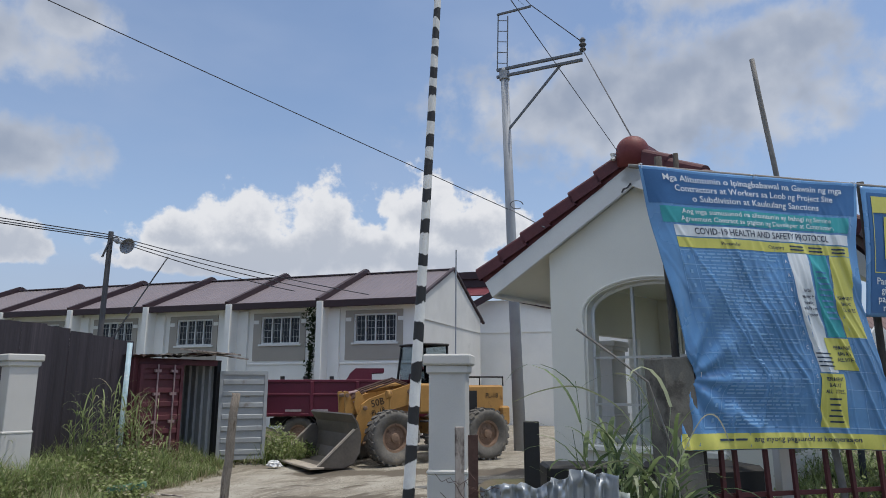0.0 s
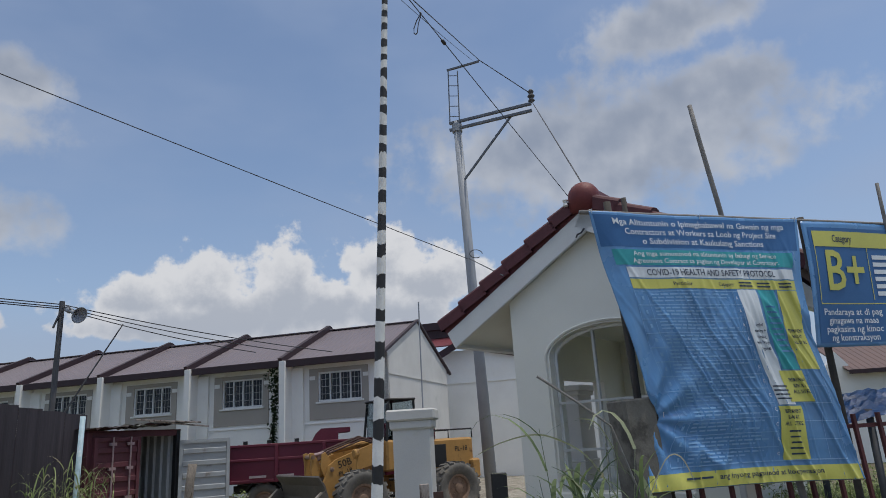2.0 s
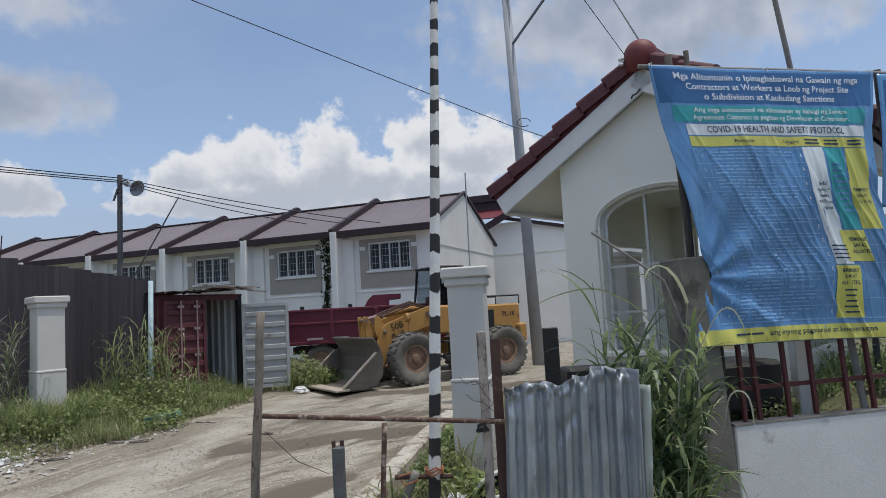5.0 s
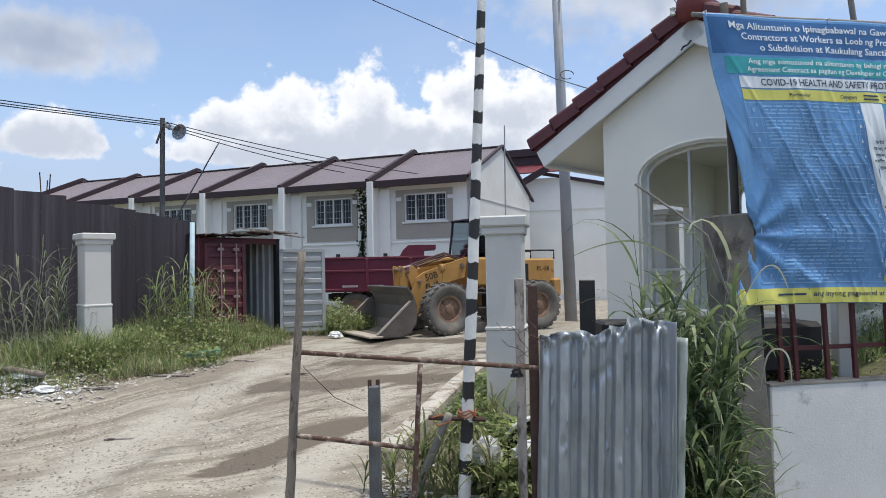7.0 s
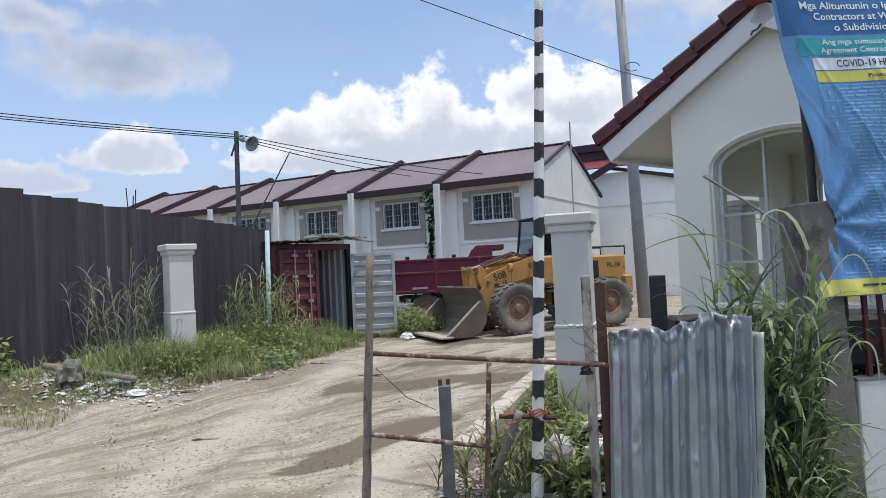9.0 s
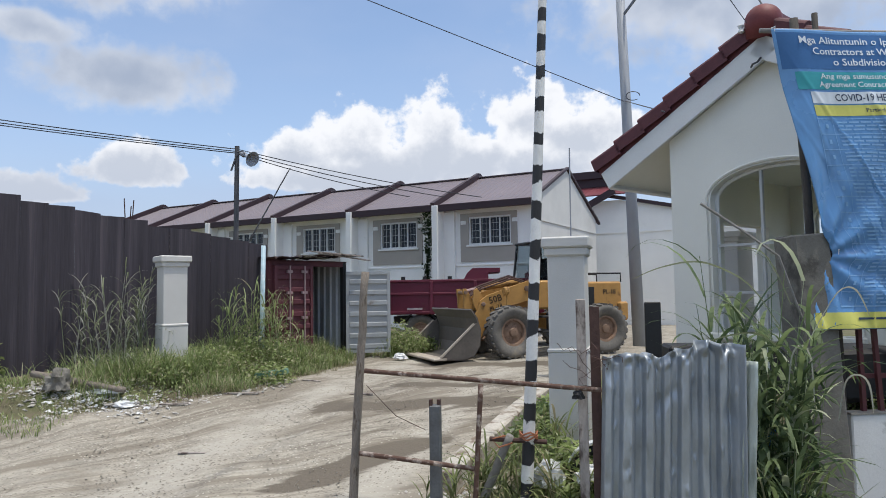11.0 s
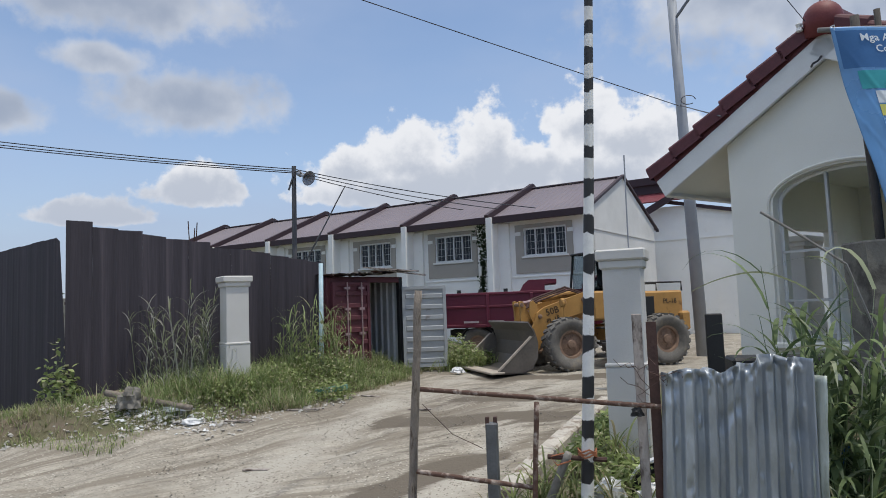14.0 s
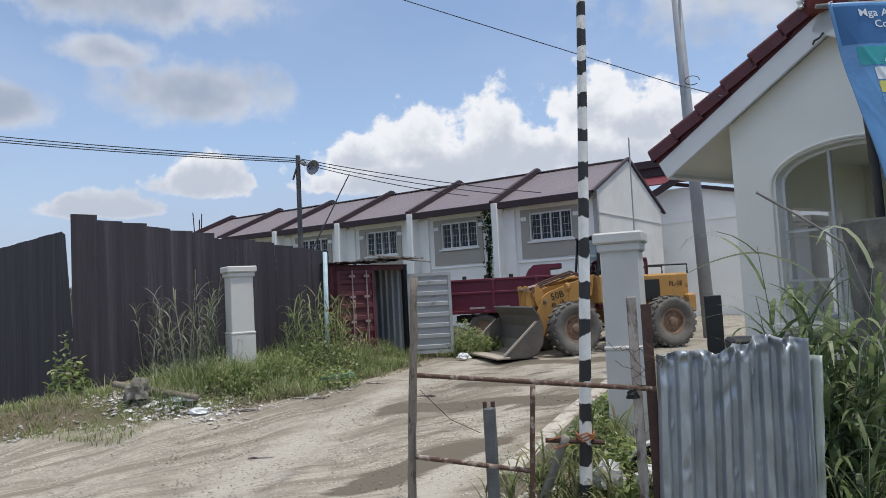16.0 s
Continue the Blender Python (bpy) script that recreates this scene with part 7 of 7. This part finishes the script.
reeds("gate_reeds", [(2.16, 7.2, 2.0, 11, 0.07), (2.32, 7.4, 2.4, 12, 0.09), (2.44, 7.6, 2.75, 7, 0.09), (2.44, 7.2, 2.2, 11, 0.07), (2.58, 7.55, 2.5, 9, 0.07), (2.5, 6.95, 1.3, 12, 0.08), (2.28, 6.9, 1.5, 11, 0.07)], "dense tall cane grass beside the zinc sheet", "reed", 0.95, 2.3)
grass_field("ditch_grass", "fresh", 900, lambda: (rng.gauss(2.38, 0.13), rng.gauss(7.2, 0.2), 0.5 + 0.8 * rng.random()), 0.95, 0.013, "bright green grass in the ditch beside the zinc sheet", 0.16, 1.3, 6)
grass_field("wall_grass", "fresh", 90, lambda: (rng.gauss(2.95, 0.12), rng.gauss(7.3, 0.15), 0.5 + 0.7 * rng.random()), 0.75, 0.012, "low green grass before the white wall", 0.3, 1.5, 6)
reeds("fence_reeds", [(-7.35, 12.85, 1.7, 12, 0.25), (-6.95, 13.0, 1.9, 12, 0.22), (-8.0, 12.65, 1.6, 7, 0.25), (-7.2, 12.9, 0.9, 16, 0.35)], "tall grey-green cane grass against the dark fence", "cane_pale", 0.8)
reeds("pipe_reeds", [(-5.35, 14.9, 1.7, 18, 0.24), (-5.05, 15.0, 1.45, 14, 0.25), (-5.75, 14.6, 1.3, 10, 0.2)], "tall green cane grass round the pipe post", "verge", 0.85)
reeds("kerb_reeds", [(0.0, 7.35, 0.75, 12, 0.14), (0.35, 7.2, 0.7, 10, 0.14), (0.95, 7.1, 0.8, 8, 0.12), (-0.3, 7.3, 0.45, 8, 0.15), (0.5, 7.9, 0.6, 10, 0.2)], "green cane grass round the barrier pole", "weed")


def ribbon(vs, fs, pts, w, per=4):
    """A long leaf along a bent midrib, broad in the middle and folded along the rib."""
    pts = [Vector(p) for p in pts]
    n = (len(pts) - 1) * per
    i0 = len(vs)
    for k in range(n + 1):
        s, q = divmod(k, per)
        if s == len(pts) - 1:
            s, q = s - 1, per
        a, b, c, d = pts[max(s - 1, 0)], pts[s], pts[s + 1], pts[min(s + 2, len(pts) - 1)]
        t = q / per
        p = 0.5 * (2 * b + (c - a) * t + (2 * a - 5 * b + 4 * c - d) * t * t + (3 * b - a - 3 * c + d) * t ** 3)
        ww = w * (0.35 + 1.5 * (k / n)) * (1 - k / n) ** 0.6 + 0.001
        vs += [p + Vector((0, ww, 0.5 * ww)), p, p + Vector((0, -ww, 0.7 * ww))]
    for k in range(n):
        a = i0 + 3 * k
        fs += [(a, a + 1, a + 4, a + 3), (a + 1, a + 2, a + 5, a + 4)]


def bent_canes():
    """Long single leaves that reach out over the zinc sheet, and a snapped cane."""
    vs, fs = [], []
    ribbon(vs, fs, [(2.5, 7.3, 1.3), (2.25, 7.3, 1.68), (1.95, 7.3, 1.86), (1.73, 7.3, 1.895), (1.45, 7.3, 1.84), (1.22, 7.3, 1.745)], 0.026)
    ribbon(vs, fs, [(2.5, 7.1, 1.05), (2.2, 6.9, 1.26), (1.9, 6.72, 1.27), (1.55, 6.68, 1.16)], 0.028)
    ribbon(vs, fs, [(2.62, 6.95, 0.7), (2.6, 6.93, 1.05), (2.52, 6.9, 1.17), (2.44, 6.9, 1.08), (2.40, 6.9, 0.81)], 0.03)
    ribbon(vs, fs, [(2.80, 6.95, 0.55), (2.86, 6.93, 0.86), (2.95, 6.9, 0.93), (3.03, 6.9, 0.84), (3.05, 6.9, 0.62)], 0.028)
    ribbon(vs, fs, [(2.4, 7.2, 1.2), (2.12, 7.2, 1.55), (1.98, 7.2, 1.52), (1.94, 7.2, 1.22)], 0.022)
    ribbon(vs, fs, [(2.6, 7.3, 1.5), (2.48, 7.3, 1.8), (2.36, 7.3, 1.98), (2.2, 7.3, 2.02)], 0.020)
    ribbon(vs, fs, [(2.7, 7.2, 1.2), (2.95, 7.2, 1.6), (3.1, 7.2, 1.62), (3.2, 7.2, 1.4)], 0.024)
    stalk = tube(bmesh.new(), [(2.75, 7.4, 1.3), (2.53, 7.35, 1.94), (2.2, 7.32, 2.19), (1.86, 7.3, 2.43)], [0.010, 0.011, 0.012, 0.013], 6)
    tagged(part("snapped_cane", stalk, "bamboo"), "grey dead cane bent out of the tall grass", "cane")
    tagged(part("bent_cane_leaves", (vs, fs), "cane_pale"), "long pale cane leaves bent over the zinc sheet", "leaves", kind="stuff")


bent_canes()
shrub("fence_vine", [(-9.35, 12.0, 0.30, 1.25), (-9.25, 11.9, 0.35, 0.8), (-9.0, 11.75, 0.25, 0.5)], 340, "fresh", 0.13, "pale green vine climbing the gap in the fence")


# ---- rubble, litter, stones ----
def lump(bm, c, r, k):
    """An uneven stone."""
    vs = bmesh.ops.create_icosphere(bm, subdivisions=1, radius=r, matrix=Matrix.Translation(c))["verts"]
    for v in vs:
        d = v.co - Vector(c)
        v.co = Vector(c) + d * (1 + 0.45 * noise.noise(d * (1.2 / r) + Vector((k, 0, 0))))
        v.co.z = c[2] + (v.co.z - c[2]) * 0.62


def scatter(name, n, where, r0, r1, material, label, category):
    vs, fs = [], []
    base = [Vector(p) for p in ((1, 0, 0), (-1, 0, 0), (0, 1, 0), (0, -1, 0), (0, 0, 1), (0, 0, -1))]
    tri = ((0, 2, 4), (2, 1, 4), (1, 3, 4), (3, 0, 4), (2, 0, 5), (1, 2, 5), (3, 1, 5), (0, 3, 5))
    for _ in range(n):
        x, y = where()
        r = r0 + (r1 - r0) * rng.random() ** 3
        q = Euler((rng.uniform(-0.3, 0.3), rng.uniform(-0.3, 0.3), rng.uniform(0, 6.28)))
        i = len(vs)
        c = on_ground(x, y, r * 0.12)
        for b_ in base:
            v = Vector((b_.x * rng.uniform(0.7, 1.3), b_.y * rng.uniform(0.5, 1.1), b_.z * rng.uniform(0.3, 0.6))) * r
            v.rotate(q)
            vs.append(c + v)
        fs += [tuple(i + k for k in t) for t in tri]
    return tagged(part(name, (vs, fs), material), label, category, kind="stuff")


def on_road():
    y = 6.8 + 8 * rng.random() ** 1.5
    return rng.uniform(bend(LEFT_EDGE, y) + 0.1, bend(RIGHT_EDGE, y) - 0.05), y


def road_side():
    y = rng.uniform(9.2, 14)
    return bend(LEFT_EDGE, y) + rng.gauss(-0.1, 0.35), y


def dump_spot():
    return rng.gauss(-7.0, 0.75), rng.gauss(11.35, 0.35)


scatter("road_gravel", 13000, on_road, 0.004, 0.017, "stone", "loose pale gravel on the dirt road", "gravel")
scatter("edge_stones", 900, road_side, 0.01, 0.06, "rubble", "small stones along the road edge", "stones")
scatter("rubble_heap", 1500, dump_spot, 0.012, 0.06, "rubble", "broken rubble dumped on the verge", "rubble")
scatter("litter", 650, lambda: (rng.gauss(-6.7, 0.5), rng.gauss(11.4, 0.25)), 0.012, 0.06, "plastic_white", "white plastic litter on the verge", "litter")
scatter("kerb_litter", 260, lambda: (rng.gauss(-0.42, 0.22), rng.gauss(7.65, 0.3)), 0.012, 0.06, "rubble", "rubble and scraps beside the kerb", "rubble")


def crumpled(name, c, s, material, label, category, k):
    bm = bmesh.new()
    bmesh.ops.create_icosphere(bm, subdivisions=3, radius=1.0)
    for v in bm.verts:
        d = v.co.normalized()
        f = 1 + 0.5 * noise.noise(d * 2.1 + Vector((k, 0, 0))) + 0.22 * noise.noise(d * 6 + Vector((0, k, 0)))
        v.co = Vector(c) + Vector((d.x * s[0] * f, d.y * s[1] * f, max(-0.3, d.z) * s[2] * f))
    return tagged(part(name, bm, material), label, category)


crumpled("plastic_bag", on_ground(-6.55, 11.45, 0.04), (0.27, 0.15, 0.07), "plastic_white", "crumpled white plastic sheet among the rubble", "plastic bag", 1)
crumpled("plastic_bag", on_ground(-6.15, 11.25, 0.03), (0.17, 0.12, 0.06), "plastic_white", "crumpled white plastic bag on the verge", "plastic bag", 2)
crumpled("plastic_bag", on_ground(0.42, 7.28, 0.38), (0.15, 0.1, 0.17), "plastic_white", "white plastic bag caught in the kerb weeds", "plastic bag", 3)
crumpled("plastic_bag", on_ground(0.80, 7.15, 0.44), (0.12, 0.08, 0.11), "plastic_white", "white plastic bag caught in the kerb weeds", "plastic bag", 4)
crumpled("plastic_bag", on_ground(-2.85, 17.7, 0.06), (0.16, 0.13, 0.10), "plastic_white", "white plastic bag beside the container weeds", "plastic bag", 5)
crumpled("concrete_lump", on_ground(-7.25, 11.2, 0.12), (0.20, 0.17, 0.24), "stained_post", "rough lump of broken concrete on the verge", "concrete lump", 6)
tagged(rough_pole("log", on_ground(-7.9, 11.45, 0.20), on_ground(-6.2, 11.35, 0.20), 0.06, 0.045, "wood"), "grey log lying across the rubble", "log")
slab = part("green_slab", boxes(((0, 0, 0.05), (0.62, 0.2, 0.10)), bevel=0.015), "green_slab")
slab.matrix_world = Matrix.Translation(on_ground(-4.55, 13.5, 0.12)) @ Matrix.Rotation(radians(12), 4, "Z") @ Matrix.Rotation(radians(-6), 4, "Y")
tagged(slab, "broken green painted concrete slab in the grass", "slab")
for x, y, a, ln in ((-4.6, 12.25, 10, 0.6), (-3.8, 13.6, -30, 0.5), (-5.4, 11.45, 15, 0.45), (-2.5, 12.2, 5, 0.4), (-3.9, 9.1, 2, 0.35)):
    pl = part("wood_scrap", boxes(((0, 0, 0.012), (ln, 0.06, 0.022)), bevel=0.004), "plank")
    pl.matrix_world = Matrix.Translation(on_ground(x, y, 0.008)) @ Matrix.Rotation(radians(a), 4, "Z")
    tagged(pl, "thin strip of scrap wood on the road", "wood scrap", "wood scraps on the road")
# added lump that stands for dark motorcycle parts behind the gate
crumpled("black_rag", Vector((0.66, 6.46, 0.82)), (0.045, 0.03, 0.055), "black", "small black lump at the gate for dark motorcycle parts", "rag", 9)
